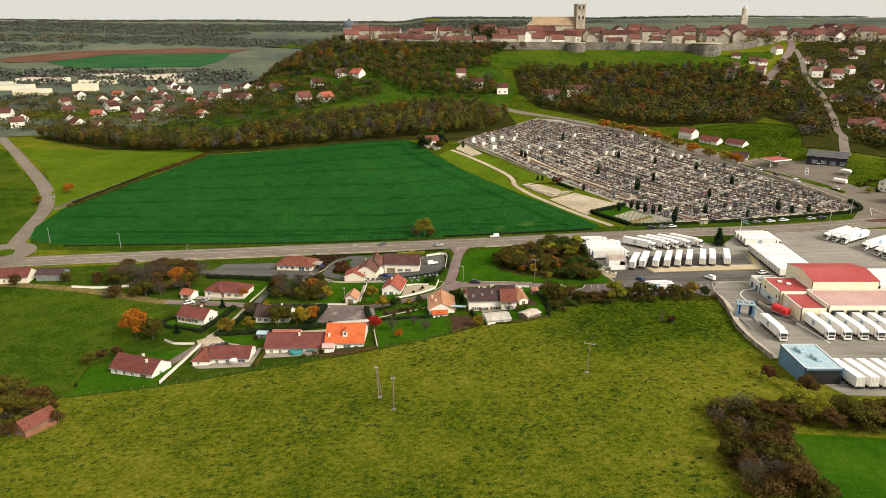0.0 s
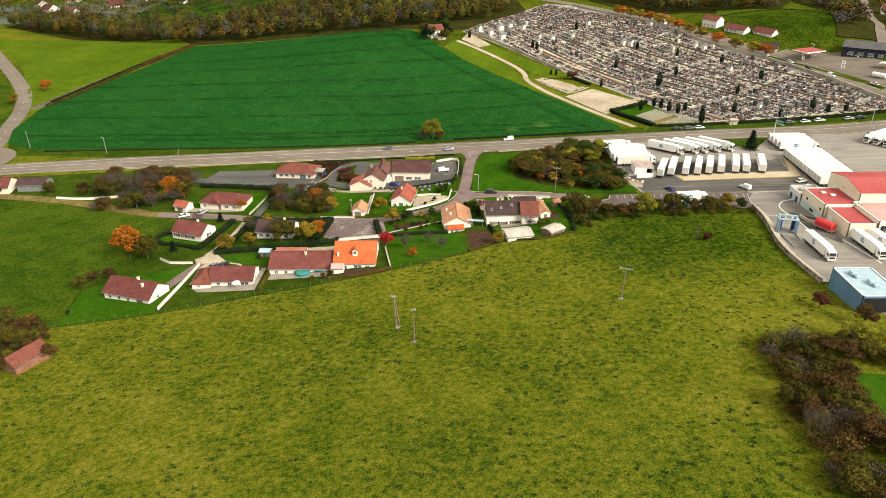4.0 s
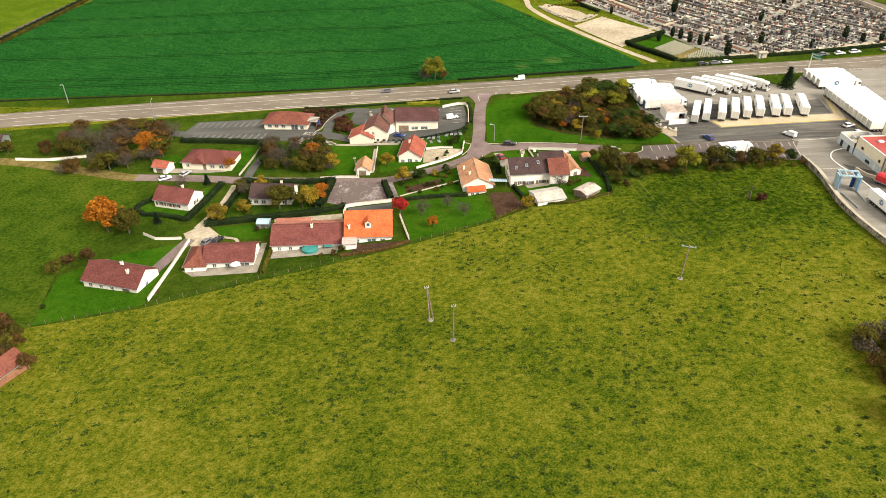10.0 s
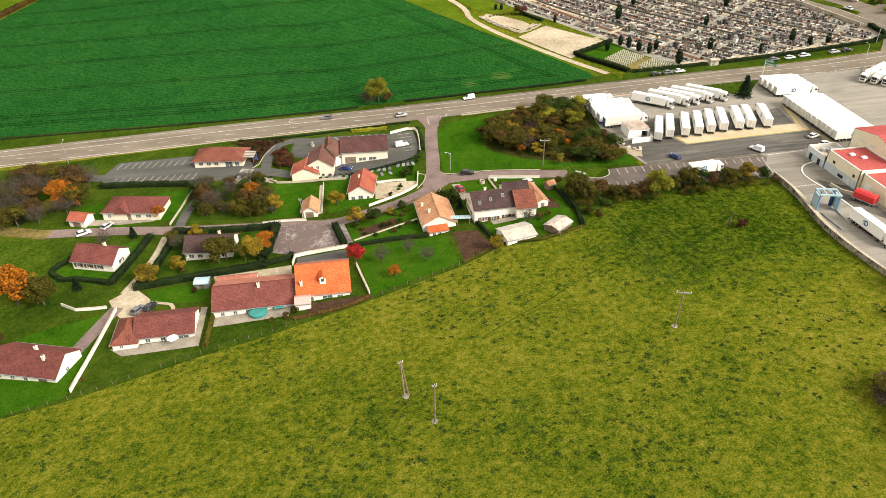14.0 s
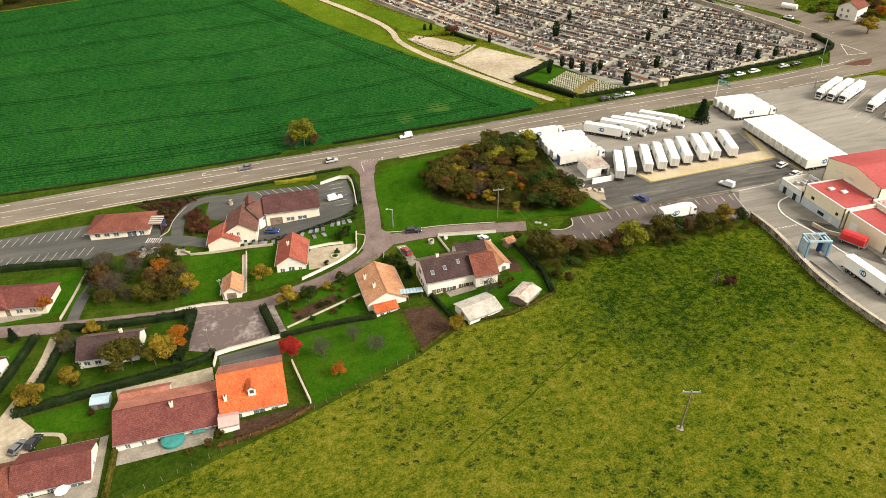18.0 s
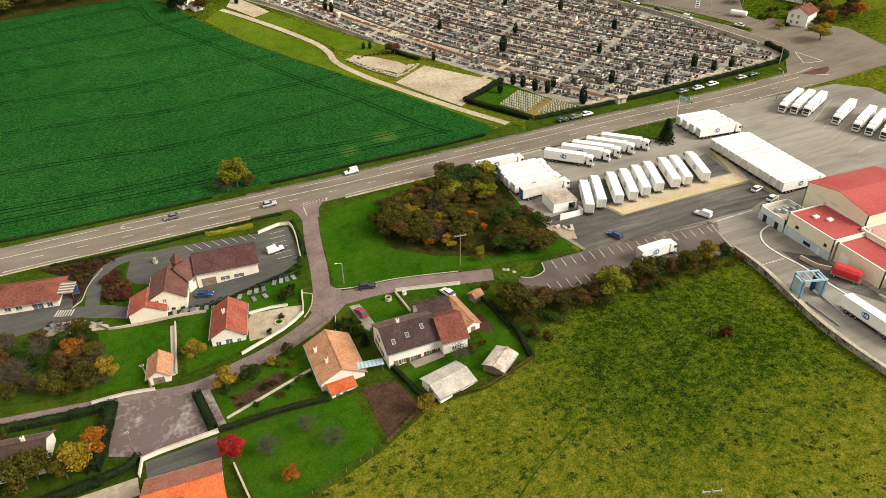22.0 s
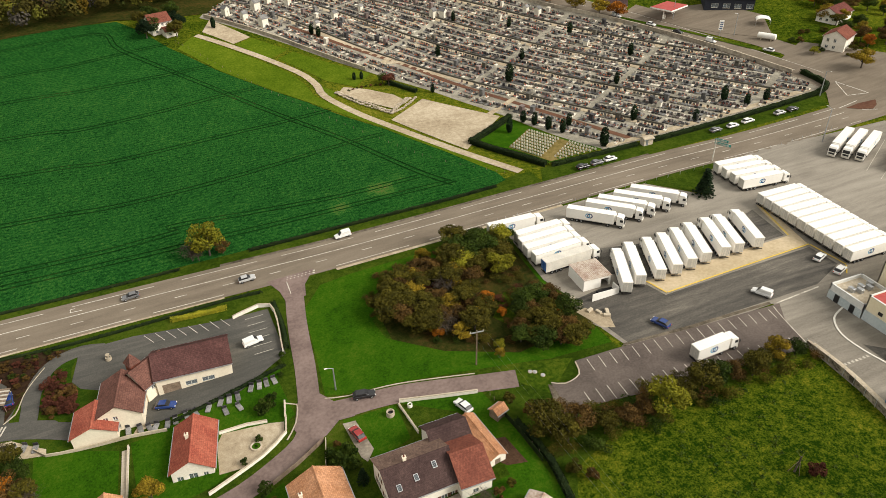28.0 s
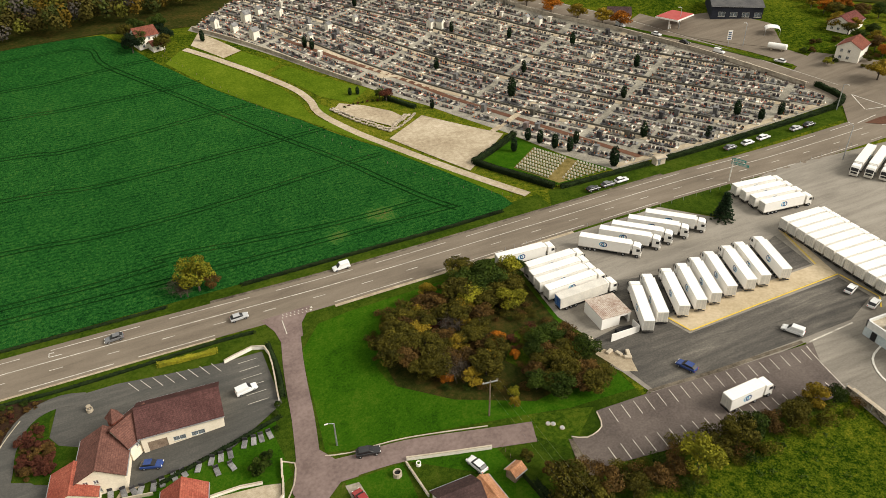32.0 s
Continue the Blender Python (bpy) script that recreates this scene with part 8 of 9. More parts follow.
for kind, x, y, h in (("yellow", 40.6, 303.4, 3.6), ("yellow", 35.6, 297, 3.4), ("yellow", 43.4, 289.4, 3.4), ("olive", 24.4, 290, 4.2), ("olive", 27.4, 294, 4.0), ("lime", 60.6, 301, 5.2), ("orange", 46.4, 279.6, 2.6), ("orange", 47.6, 281, 3.0), ("orange", 49, 275.4, 2.0), ("orange", 33.4, 275.6, 2.2), ("orange", 60.6, 270.6, 2.0), ("yellow", 32.6, 277.6, 2.4), ("lime", 43.6, 266, 2.2), ("yellow", 42.6, 263.6, 2.0)):
    plant(kind, x, y, h)
HEDGEROW = [(66, 151), (80, 150), (76, 141), (77, 131), (73.6, 113), (70, 90), (58, 90), (60, 115), (61, 126), (65, 138)]
undergrowth(["bare", "brown", "olive", "brown"], HEDGEROW, 64, 2.4, 4.4, 1.3, 2.1, "dense bare hedgerow shrubs beside the pasture")
scatter(["bare", "brown", "olive"], HEDGEROW, 20, 3.0, 4.4, "tree", 1.2, 3.6)
BACKROW = [(80, 142), (102, 138), (128, 135), (128, 146), (102, 149), (82, 151)]
scatter(["olive", "lime", "brown", "olive"], BACKROW, 26, 3.2, 4.8, "tree", 1.3, 3.0)
undergrowth(["brown", "olive", "bare"], BACKROW, 34, 1.6, 3.0, 1.4, 2.4, "brown undergrowth below the hedgerow trees")
scatter(["brown", "olive", "orange", "bare"], [(-134, 176), (-122, 186), (-113, 178), (-111, 168), (-118, 158), (-134, 162)], 34, 2.6, 4.6, "shrub", 1.4, 2.2)
undergrowth(["brown", "olive", "green", "olive"], [(44, 247), (56, 243.4), (96, 239), (102, 236), (96, 233.6), (50, 232.6), (40, 236)], 44, 1.4, 2.8, 1.3, 2.0, "rough brown shrubs on the bank below the bays")
scatter(["brown", "bare", "olive", "bare", "brown"], [(-150, 298), (-122, 300), (-106, 290), (-108, 274), (-140, 264)], 34, 3.0, 6.0, "tree", 1.25, 3.2)
scatter(["olive", "bare", "brown", "bare", "green"], [(-75, 284), (-53, 283), (-50, 270), (-46, 258.6), (-73, 265)], 26, 2.4, 4.0, "tree", 1.2, 2.6)
scatter(["olive", "green", "brown"], [(-77, 255), (-52, 252), (-51, 238), (-80, 233)], 16, 1.2, 2.4, "shrub", 1.3, 2.2)
scatter(["olive", "green", "brown"], [(-24, 246), (-7, 252), (-6, 239), (-24, 238.4)], 14, 0.7, 1.6, "shrub", 1.3, 1.6)
scatter(["rust", "brown"], [(-56, 306), (-51, 309), (-46, 309.6), (-58, 312)], 12, 0.6, 1.1, "shrub", 1.3, 1.4)
scatter(["green", "dark", "olive"], [(-18, 491), (-2, 488), (4, 512), (-4, 520), (-20, 512)], 9, 4, 7, "tree", 1.0, 3.0)
for proto in PROTO.values():
    for o in (*proto.children_recursive, proto):
        bpy.data.objects.remove(o)


def hedge(points, width, height, kind="hedge", label="clipped dark green hedge", name="hedge"):
    """A clipped hedge: a dense core under a skin of leaf clumps, uneven along the top."""
    q, nrm = along(points, 1.0)
    out_v, out_f = [], []
    prev = None
    core_v, core_f = [], []
    for c, o in zip(q, nrm):
        z, w = lay(*c), width * 0.42
        h = height * (0.86 + 0.08 * math.sin(c[0] * 1.3 + c[1]))
        i = len(core_v)
        core_v += [(*(c + o * w), z - 0.1), (*(c - o * w), z - 0.1), (*(c - o * w * 0.9), z + h), (*(c + o * w * 0.9), z + h)]
        if prev is not None:
            core_f += [[prev + k, prev + (k + 1) % 4, i + (k + 1) % 4, i + k] for k in range(4)]
        else:
            core_f.append([i, i + 1, i + 2, i + 3])
        prev = i
        n = int(26 * (width + 2 * height))
        u, t = rng.uniform(-1, 1, n), rng.uniform(-0.6, 0.6, n)
        top = rng.random(n) < width / (width + 2 * height)
        side = np.where(top, u, np.sign(u))
        zz = np.where(top, 1.0, rng.uniform(0, 1, n))
        d = np.array((-o[1], o[0]))
        pts = np.stack([c[0] + o[0] * side * width / 2 + d[0] * t, c[1] + o[1] * side * width / 2 + d[1] * t, z + zz * h * rng.uniform(0.96, 1.06, n)], 1)
        no = np.stack([np.where(top, 0, o[0] * side), np.where(top, 0, o[1] * side), np.where(top, 1.0, 0.2)], 1)
        cards(pts, no, 0.13, out_v, out_f)
    out_v.insert(0, np.array(core_v))
    out_f = [np.array(core_f + [[prev + 3, prev + 2, prev + 1, prev]])] + [f + len(core_v) for f in out_f]
    ob = new(name, cloud_mesh(name, out_v, out_f, [LEAF[kind]]))
    return tagged(ob, label, "hedge" if name == "hedge" else "plants")


for pts, w, h in (([(100.8, 373.4), (90, 366.8), (80.3, 361.4)], 2.0, 1.8), ([(80.3, 361.4), (87, 348.6), (94.1, 335.6)], 2.0, 1.7), ([(96, 334.4), (110, 334.4), (127, 334.2)], 1.5, 1.2), ([(134, 334.2), (160, 334.4), (204, 334.4)], 1.6, 1.4), ([(204, 334.6), (210.6, 338), (211.6, 350)], 1.8, 1.8),
                  ([(-46.8, 253.4), (-48, 245), (-49.8, 236)], 2.4, 2.1), ([(-29.6, 248), (-28.4, 242), (-27.4, 236.8)], 1.8, 1.6), ([(-25.8, 235.6), (-14, 235.2), (-4.6, 233.8)], 1.0, 1.2), ([(-77, 257.4), (-62, 254.6), (-48.4, 253)], 1.8, 1.7), ([(-82.6, 229.8), (-66, 231.6), (-48.8, 232.8)], 1.9, 1.7), ([(-76.8, 256), (-77.6, 247), (-79.6, 237), (-82, 231)], 1.6, 1.6),
                  ([(-83.6, 256.4), (-86.4, 245), (-89.6, 233.4)], 1.7, 1.5), ([(-105, 289.6), (-91, 288.4), (-77, 286)], 1.6, 1.8), ([(2.2, 305.6), (2.6, 297), (2.0, 288.6)], 1.0, 1.0), ([(71.5, 423.4), (79, 411)], 1.4, 1.6), ([(-100.6, 252), (-107, 243), (-104, 238.6)], 1.2, 1.3), ([(10.4, 236), (13, 224.6)], 0.9, 1.1), ([(-23.6, 278), (-12, 280.6), (0, 283.4)], 0.7, 0.7)):
    hedge(pts, w, h)
hedge([(-222, 398), (-212, 430), (-203, 470), (-194, 505), (-184, 539)], 1.8, 1.7, "olive", "rough brown-green field hedge beside a track")
hedge([(-221, 402), (-208, 452), (-196, 502)], 1.4, 2.4, "hedge", "dark field hedge beside a track")
hedge([(-200, 480), (-192, 512), (-186, 534)], 1.6, 2.6, "brown", "brown field hedge beside a track")
hedge([(-21, 310.6), (-15, 309.8), (-9, 309.2)], 1.1, 1.1, "lime", "clipped yellow-green garden hedge")
hedge([(3, 217.4), (13.8, 223), (25.6, 222.2), (37.8, 225.6)], 0.7, 0.5, "olive", "rough grass and weeds along a fence", "weeds")
hedge([(37.4, 226), (38.6, 236), (37.4, 246)], 1.2, 1.2, "hedge", "dark hedge behind the garden")
hedge([(-40.6, 205.6), (-30, 206.6), (-22.4, 209.4)], 1.0, 0.8, "brown", "brown planting below the orange-roofed house")
hedge([(-60.8, 200), (-60.6, 208), (-60.2, 216)], 0.9, 1.0, "olive", "rough hedge between two gardens")
hedge([(-49.6, 233), (-43, 234.4), (-42, 236)], 1.3, 1.4)
hedge([(-104, 238), (-97, 236.6), (-90, 233.6)], 1.2, 1.3)
hedge([(1, 330.8), (30, 330.2), (56, 329.8), (74, 330.4)], 0.9, 0.8, "hedge", "low dark hedge along the road")
hedge([(-190, 331), (-120, 332), (-60, 331.6), (-18, 330.8)], 0.8, 0.5, "hedge", "low brown verge growth along the field")
hedge([(-62, 314.2), (-40, 312.6), (-10, 312.4), (0, 311.6)], 0.8, 0.5, "hedge", "low verge growth along the road")


def wood(name, label, outlines, spacing, h0, h1, kinds, n=70, card=0.9, seed=3):
    """A wood seen from afar, all its crowns in one mesh: leaf clumps round each crown on a thin stem, with gaps."""
    r = random.Random(seed)
    out_v, out_f, index = [], [], []
    slots = sorted(set(kinds))
    for outline in outlines:
        xs, ys = [p[0] for p in outline], [p[1] for p in outline]
        y = min(ys)
        while y < max(ys):
            x = min(xs)
            while x < max(xs):
                px, py = x + r.uniform(-0.5, 0.5) * spacing, y + r.uniform(-0.5, 0.5) * spacing
                x += spacing
                if not inside(outline, px, py):
                    continue
                h = r.uniform(h0, h1)
                z = lay(px, py)
                rad = spacing * r.uniform(0.5, 0.75)
                patch = math.sin(px * 0.071 + 2.3 * math.sin(py * 0.043)) + math.sin(py * 0.083 + 1.9 * math.sin(px * 0.057))
                kind = slots.index(kinds[int((patch + 2) * 0.249 * len(kinds))] if r.random() < 0.6 else r.choice(kinds))
                count = 0
                for _ in range(4):
                    c = (px + r.uniform(-0.4, 0.4) * rad, py + r.uniform(-0.4, 0.4) * rad, z + h * r.uniform(0.45, 0.78))
                    p, d = ball_points(c, (rad * 0.68, rad * 0.68, h * 0.27), n // 4)
                    cards(p, d + np.array((0, 0, 0.35)), card, out_v, out_f, 0.35)
                    count += n // 4
                index += [kind] * count
            y += spacing
    return tagged(new(name, cloud_mesh(name, out_v, out_f, [WOODS[k] for k in slots], np.array(index))), label, "wood", "", "stuff")


MIX = ["green", "olive", "olive", "lime", "green", "olive", "yellow", "bare", "olive", "green", "lime", "brown"]
wood("woodland_belt", "belt of autumn woodland behind the fields", [[(-392, 660), (-282, 598), (-186, 545), (-90, 533), (-24, 529), (8, 536), (30, 556), (52, 592), (58, 640), (40, 690), (-20, 690), (-44, 672), (-100, 640), (-180, 630), (-282, 660), (-380, 700)]], 6.6, 9, 16, MIX + ["lime"], 168, 0.5)
wood("hillside_wood", "autumn wood on the slope below the town", [[(-290, 1080), (-205, 880), (-160, 830), (-86, 800), (-36, 735), (20, 722), (60, 735), (50, 770), (-30, 790), (40, 815), (66, 822), (36, 850), (96, 896), (20, 904), (-60, 904), (-120, 940), (-180, 1010)], [(80, 745), (95, 690), (122, 668), (155, 610), (163, 560), (190, 574), (205, 540), (238, 560), (297, 652), (330, 712), (352, 780), (330, 815), (262, 815), (145, 812), (85, 812)]], 8.2, 9, 15, MIX + MIX + ["yellow", "orange", "brown"], 140, 0.58)
wood("roadside_wood", "scattered autumn trees along the roads", [[(352, 762), (310, 660), (302, 600), (268, 520), (240, 462), (262, 474), (284, 508), (324, 588), (356, 654), (388, 732), (397, 788), (412, 856), (384, 826)], [(276, 462), (330, 430), (400, 480), (350, 530), (330, 560), (300, 508)], [(372, 660), (420, 640), (470, 690), (410, 730)]], 9, 6, 11, MIX, 96, 0.66)
wood("valley_trees", "scattered trees among the valley houses", [[(-620, 760), (-420, 700), (-180, 700), (-120, 760), (-200, 900), (-420, 1100), (-640, 1060)], [(-180, 690), (-110, 700), (-60, 730), (-60, 780), (-160, 760)]], 17, 4, 9, MIX + ["dark", "dark"], 72, 0.66)
wood("hillside_trees", "scattered trees among the hillside houses", [[(340, 520), (640, 520), (760, 900), (520, 960), (440, 880), (412, 770), (370, 640)], [(640, 560), (900, 700), (1000, 1100), (720, 900)]], 14, 6, 11, MIX + ["dark"], 56, 0.75)
wood("slope_trees", "scattered trees round the slope houses", [[(-330, 930), (-200, 860), (-90, 800), (-60, 735), (-130, 705), (-230, 740), (-320, 800)]], 13, 5, 10, MIX, 84, 0.66)
wood("town_trees", "dark trees between the town houses", [[(-100, 940), (60, 930), (60, 990), (-100, 1000)], [(380, 900), (640, 960), (640, 1040), (420, 1010)], [(250, 960), (360, 965), (360, 1000), (250, 990)]], 24, 9, 15, MIX + ["dark"], 90, 0.8)
wood("town_trees", "tall grove of dark trees beside the town wall", [[(38, 925), (66, 922), (70, 955), (40, 960)]], 9, 20, 26, ["dark", "green", "brown"], 120, 0.8)
wood("terrace_trees", "row of orange trees under the town walls", [[(-110, 895), (100, 888), (100, 897), (-110, 912)]], 9, 8, 12, ["orange", "yellow", "brown", "olive"], 90, 0.7)
# Far crowns take the hazy grey and green leaf colours.
wood("far_woods", "distant woods on the valley floor and ridges, haze in their colour", [[(-1900, 1300), (-500, 1180), (-350, 1300), (-420, 1500), (-1100, 1560), (-1900, 1600)], [(-2300, 2450), (-300, 2500), (-100, 2700), (-900, 2850), (-2300, 2750)], [(-2800, 3300), (100, 3250), (900, 3700), (200, 3900), (-2800, 3700)], [(-3200, 4250), (2500, 4250), (2500, 4450), (-3200, 4500)], [(-3600, 1750), (-1300, 1900), (-1100, 2300), (-3600, 2300)], [(-2000, 3000), (-900, 2950), (-800, 3150), (-2000, 3200)]], 38, 8, 14, ["grey", "moss", "moss", "grey", "bare"], 36, 2.6)


def tufts():
    """Grass tufts over the pasture: crossed blades, each a few hand's widths tall."""
    edge = [(-112, 183), (-87, 188), (-61, 197), (-45, 201), (-21, 208), (2, 216), (14, 222), (38, 224), (46, 231), (92, 237), (93, 198), (93, 168), (72, 150), (64, 110), (60, 62), (-90, 62), (-110, 120)]
    cx, cy = rng.uniform(-112, 94, 4600), rng.uniform(62, 238, 4600)
    keep = np.array([inside(edge, a, b) for a, b in zip(cx, cy)])
    keep &= (np.sin(cx * 0.11 + 2 * np.sin(cy * 0.07)) + np.sin(cy * 0.13 + np.sin(cx * 0.09)) + rng.normal(0, 0.8, 4600)) > -0.2
    cx, cy = cx[keep], cy[keep]
    size = rng.uniform(0.2, 0.6, len(cx)) * rng.uniform(0.5, 1.2, len(cx))
    out_v, out_f = [], []
    for _ in range(13):
        x, y = cx + rng.normal(0, 1, len(cx)) * size, cy + rng.normal(0, 0.8, len(cx)) * size
        p = np.stack([x, y, land(x, y) + 0.07], 1)
        cards(p, np.tile((0, -0.2, 1.0), (len(x), 1)), 0.17, out_v, out_f)
    return tagged(new("grass_tufts", cloud_mesh("grass_tufts", out_v, out_f, [leaf("tuft_grass", (0.014, 0.036, 0.003), (0.05, 0.074, 0.007), 0.3, 0.0)])), "dark tussocks of grass in the grazed pasture", "grass", "", "stuff")


tufts()


# ---- cemetery ----
random.seed(23)
CEM = [(117, 338), (206, 338.4), (208, 350), (198, 392), (182, 432), (158, 472), (139, 528), (126, 572), (106, 622), (88, 632), (62, 594), (19, 526), (14, 514), (45, 473), (70, 438), (87, 411), (102, 380), (110, 354)]
ALONG, ACROSS = Vector((0.52, -0.855)), Vector((0.855, 0.52))


def grave_parts(target, kind, m):
    """Slab, kerb and headstone or cross of one grave; target takes (name, builder) pairs."""
    w, l = (0.5, 1.0)
    def slab(bm):
        box(bm, -w, w, -l, l, -0.2, 0.14, m)
        box(bm, -w + 0.08, w - 0.08, -l + 0.08, l - 0.1, 0.14, 0.26 + 0.08 * (kind % 3), m)
    def head(bm):
        if kind == 3:
            box(bm, -0.07, 0.07, l - 0.2, l - 0.08, 0.2, 1.35, m)
            box(bm, -0.32, 0.32, l - 0.2, l - 0.08, 0.9, 1.05, m)
            box(bm, -0.25, 0.25, l - 0.28, l, 0.14, 0.4, m)
        elif kind == 4:
            box(bm, -0.62, 0.62, -0.2, l + 0.4, 0.1, 2.1, m)
            side_prism(bm, [(-0.75, 2.1), (0.75, 2.1), (0, 2.6)], -0.3, l + 0.5, m)
        else:
            t = 0.75 + 0.16 * kind
            side_prism(bm, [(-0.42, 0.14), (0.42, 0.14), (0.42, t), (0.2, t + 0.14), (-0.2, t + 0.14), (-0.42, t)], l - 0.16, l, m)
    target("slab", slab)
    target("headstone", head)


GRAVES = {}
for kind in range(4):
    for g in range(len(GRAN)):
        top = thing("grave", Matrix(), ("granite grave with a stone cross" if kind == 3 else "granite grave with a low headstone" if kind < 2 else "granite grave with a tall headstone"), "grave", "graves in the cemetery")
        def add(name, build, top=top, g=g):
            bm = bmesh.new()
            build(bm)
            part(name, bm, GRAN[g if name == "slab" else (g + kind) % len(GRAN)], top)
        grave_parts(add, kind, Matrix())
        if kind % 2 == 0:
            bm = bmesh.new()
            bmesh.ops.create_icosphere(bm, subdivisions=1, radius=0.2, matrix=Matrix.Translation((0.15, 0.2, 0.5)))
            part("flower_pot", bm, FLOWERS, top)
        GRAVES[kind, g] = top
near = 0
origin = Vector((14, 514))
verts = {g: ([], []) for g in range(len(GRAN))}


def quick_box(store, m, x0, x1, y0, y1, z0, z1):
    v, f = store
    i = len(v)
    v += [m @ Vector(p) for p in ((x0, y0, z0), (x1, y0, z0), (x1, y1, z0), (x0, y1, z0), (x0, y0, z1), (x1, y0, z1), (x1, y1, z1), (x0, y1, z1))]
    f += [[i + k for k in q] for q in ((4, 5, 6, 7), (0, 1, 5, 4), (1, 2, 6, 5), (2, 3, 7, 6), (3, 0, 4, 7))]


pots = ([], [])
ROSE = [(46.3, 490.8), (80.2, 443.2), (95.4, 412.2), (110.7, 380.2), (129, 338)]
rose = [tuple(p) for p in resample(ROSE, 1.6)]
turn = math.degrees(math.atan2(ACROSS.y, ACROSS.x)) - 90
for row in range(0, 44):
    for k in range(-60, 240):
        u, v = k * 1.24, (row // 2) * 5.6 + (row % 2) * 2.15 + 1.6
        if row % 8 == 7 or (k + 11) % 40 in (0, 1) or random.random() < 0.1:
            continue
        p = origin + ALONG * u + ACROSS * (v + random.uniform(-0.12, 0.12))
        if not inside(CEM, p.x, p.y) or any((p.x - a) ** 2 + (p.y - b) ** 2 < 4.2 for a, b in rose):
            continue
        g, kind = random.choices(range(5), (4.4, 4.8, 2.8, 1.2, 2.4))[0], random.choices(range(5), (3, 4, 3, 1.6, 0.12))[0]
        flip = 180 if row % 2 else 0
        m = pose(p.x, p.y, lay(p.x, p.y) + 0.1, random.uniform(-2, 2), random.uniform(-2, 2), turn + flip + random.uniform(-2, 2))
        if p.y < 358 and near < 260 and kind < 4:
            near += 1
            copy_thing(GRAVES[kind, g], m)
            continue
        s = verts[g]
        quick_box(s, m, -0.5, 0.5, -1.0, 1.0, -0.2, 0.16 + 0.1 * random.random())
        s = verts[(g + kind) % 5]
        if kind == 4:
            quick_box(s, m, -0.7, 0.7, -0.2, 1.4, 0.1, 2.4)
            quick_box(s, m, -0.85, 0.85, -0.35, 1.55, 2.4, 2.6)
        elif kind == 3:
            quick_box(s, m, -0.07, 0.07, 0.8, 0.92, 0.1, 1.4)
            quick_box(s, m, -0.34, 0.34, 0.8, 0.92, 0.92, 1.06)
        else:
            quick_box(s, m, -0.45, 0.45, 0.82, 1.0, 0.1, 0.8 + 0.3 * random.random())
        if random.random() < 0.4:
            a, b = random.uniform(-0.3, 0.3), random.uniform(-0.6, 0.5)
            quick_box(pots, m, a - 0.17, a + 0.17, b - 0.17, b + 0.17, 0.15, 0.55)
for g, (v, f) in verts.items():
    me = bpy.data.meshes.new("graves")
    me.from_pydata([tuple(p) for p in v], [], f)
    me.materials.append(GRAN[g])
    tagged(new("graves", me), "dense rows of granite graves further back", "graves", "", "stuff")
me = bpy.data.meshes.new("grave_flowers")
me.from_pydata([tuple(p) for p in pots[0]], [], pots[1])
me.materials.append(FLOWERS)
tagged(new("grave_flowers", me), "autumn flowers in pots on the graves", "flowers", "", "stuff")
for top in GRAVES.values():
    for o in (*top.children_recursive, top):
        bpy.data.objects.remove(o)
ribbon("cemetery_path", ROSE, 1.1, -1.1, PLOUGH, 0.2, "reddish brown path through the graves", "path", pitch=4)
for pts, w in ( ([(75, 442.4), (111.5, 437.7), (148.3, 460.8)], 1.1), ([(66, 485.3), (96.6, 474.6), (110, 481.5)], 1.1), ([(96, 380), (135, 402), (186, 430)], 1.2), ([(70, 440), (110, 462), (152, 484)], 1.2), ([(34, 492), (80, 520), (134, 540)], 1.2), ([(118, 338.4), (160, 338.8), (204, 339)], 1.2)):
    ribbon("cemetery_path", pts, w, -w, GRAVEL, 0.22, "gravel path between the graves", "path", pitch=4)
for row in range(7, 44, 8):
    v = (row // 2) * 5.6 + 2.15 + 1.0
    run = [origin + ALONG * u + ACROSS * v for u in range(-70, 300, 4)]
    run = [p for p in run if inside(CEM, p.x, p.y)]
    if len(run) > 3:
        pts = [(p.x, p.y) for p in run]
        ribbon("cemetery_path", pts, 1.1, -1.1, GRAVEL, 0.2, "pale gravel path between rows of graves", "path", pitch=5)
        wall_run("terrace_wall", [(p.x + 1.5, p.y + 0.9) for p in run[::4]], 0.7, 0.45, GRAN[4], "low dark terrace wall in the cemetery", "wall", kind="structure")
vault = thing("family_vault", Matrix(), "pale stone family vault with a pitched roof", "tomb")
bm = bmesh.new()
panel(bm, 2.6, 3.2, [(0.9, 1.7, 0.3, 2.2)], 0.25)
bmesh.ops.transform(bm, matrix=pose(-1.3, -1.5, 0), verts=bm.verts[:])
box(bm, -1.3, 1.3, -1.25, 1.5, -0.6, 3.2)
side_prism(bm, [(-1.3, 3.2), (1.3, 3.2), (0, 4.3)], -1.5, 1.5)
part("chapel_body", bm, WAR, vault)
for s in (-1, 1):
    bm = bmesh.new()
    vs = [bm.verts.new((s * px, py, pz + dz)) for dz in (0.0, 0.14) for px, py, pz in ((1.55, -1.7, 3.08), (1.55, 1.7, 3.08), (0, 1.7, 4.4), (0, -1.7, 4.4))]
    for q in ((0, 1, 2, 3), (7, 6, 5, 4), (0, 4, 5, 1), (1, 5, 6, 2), (2, 6, 7, 3), (3, 7, 4, 0)):
        bm.faces.new([vs[i] for i in q])
    bmesh.ops.recalc_face_normals(bm, faces=bm.faces[:])
    part("roof", bm, GRAN[0], vault)
bm = bmesh.new()
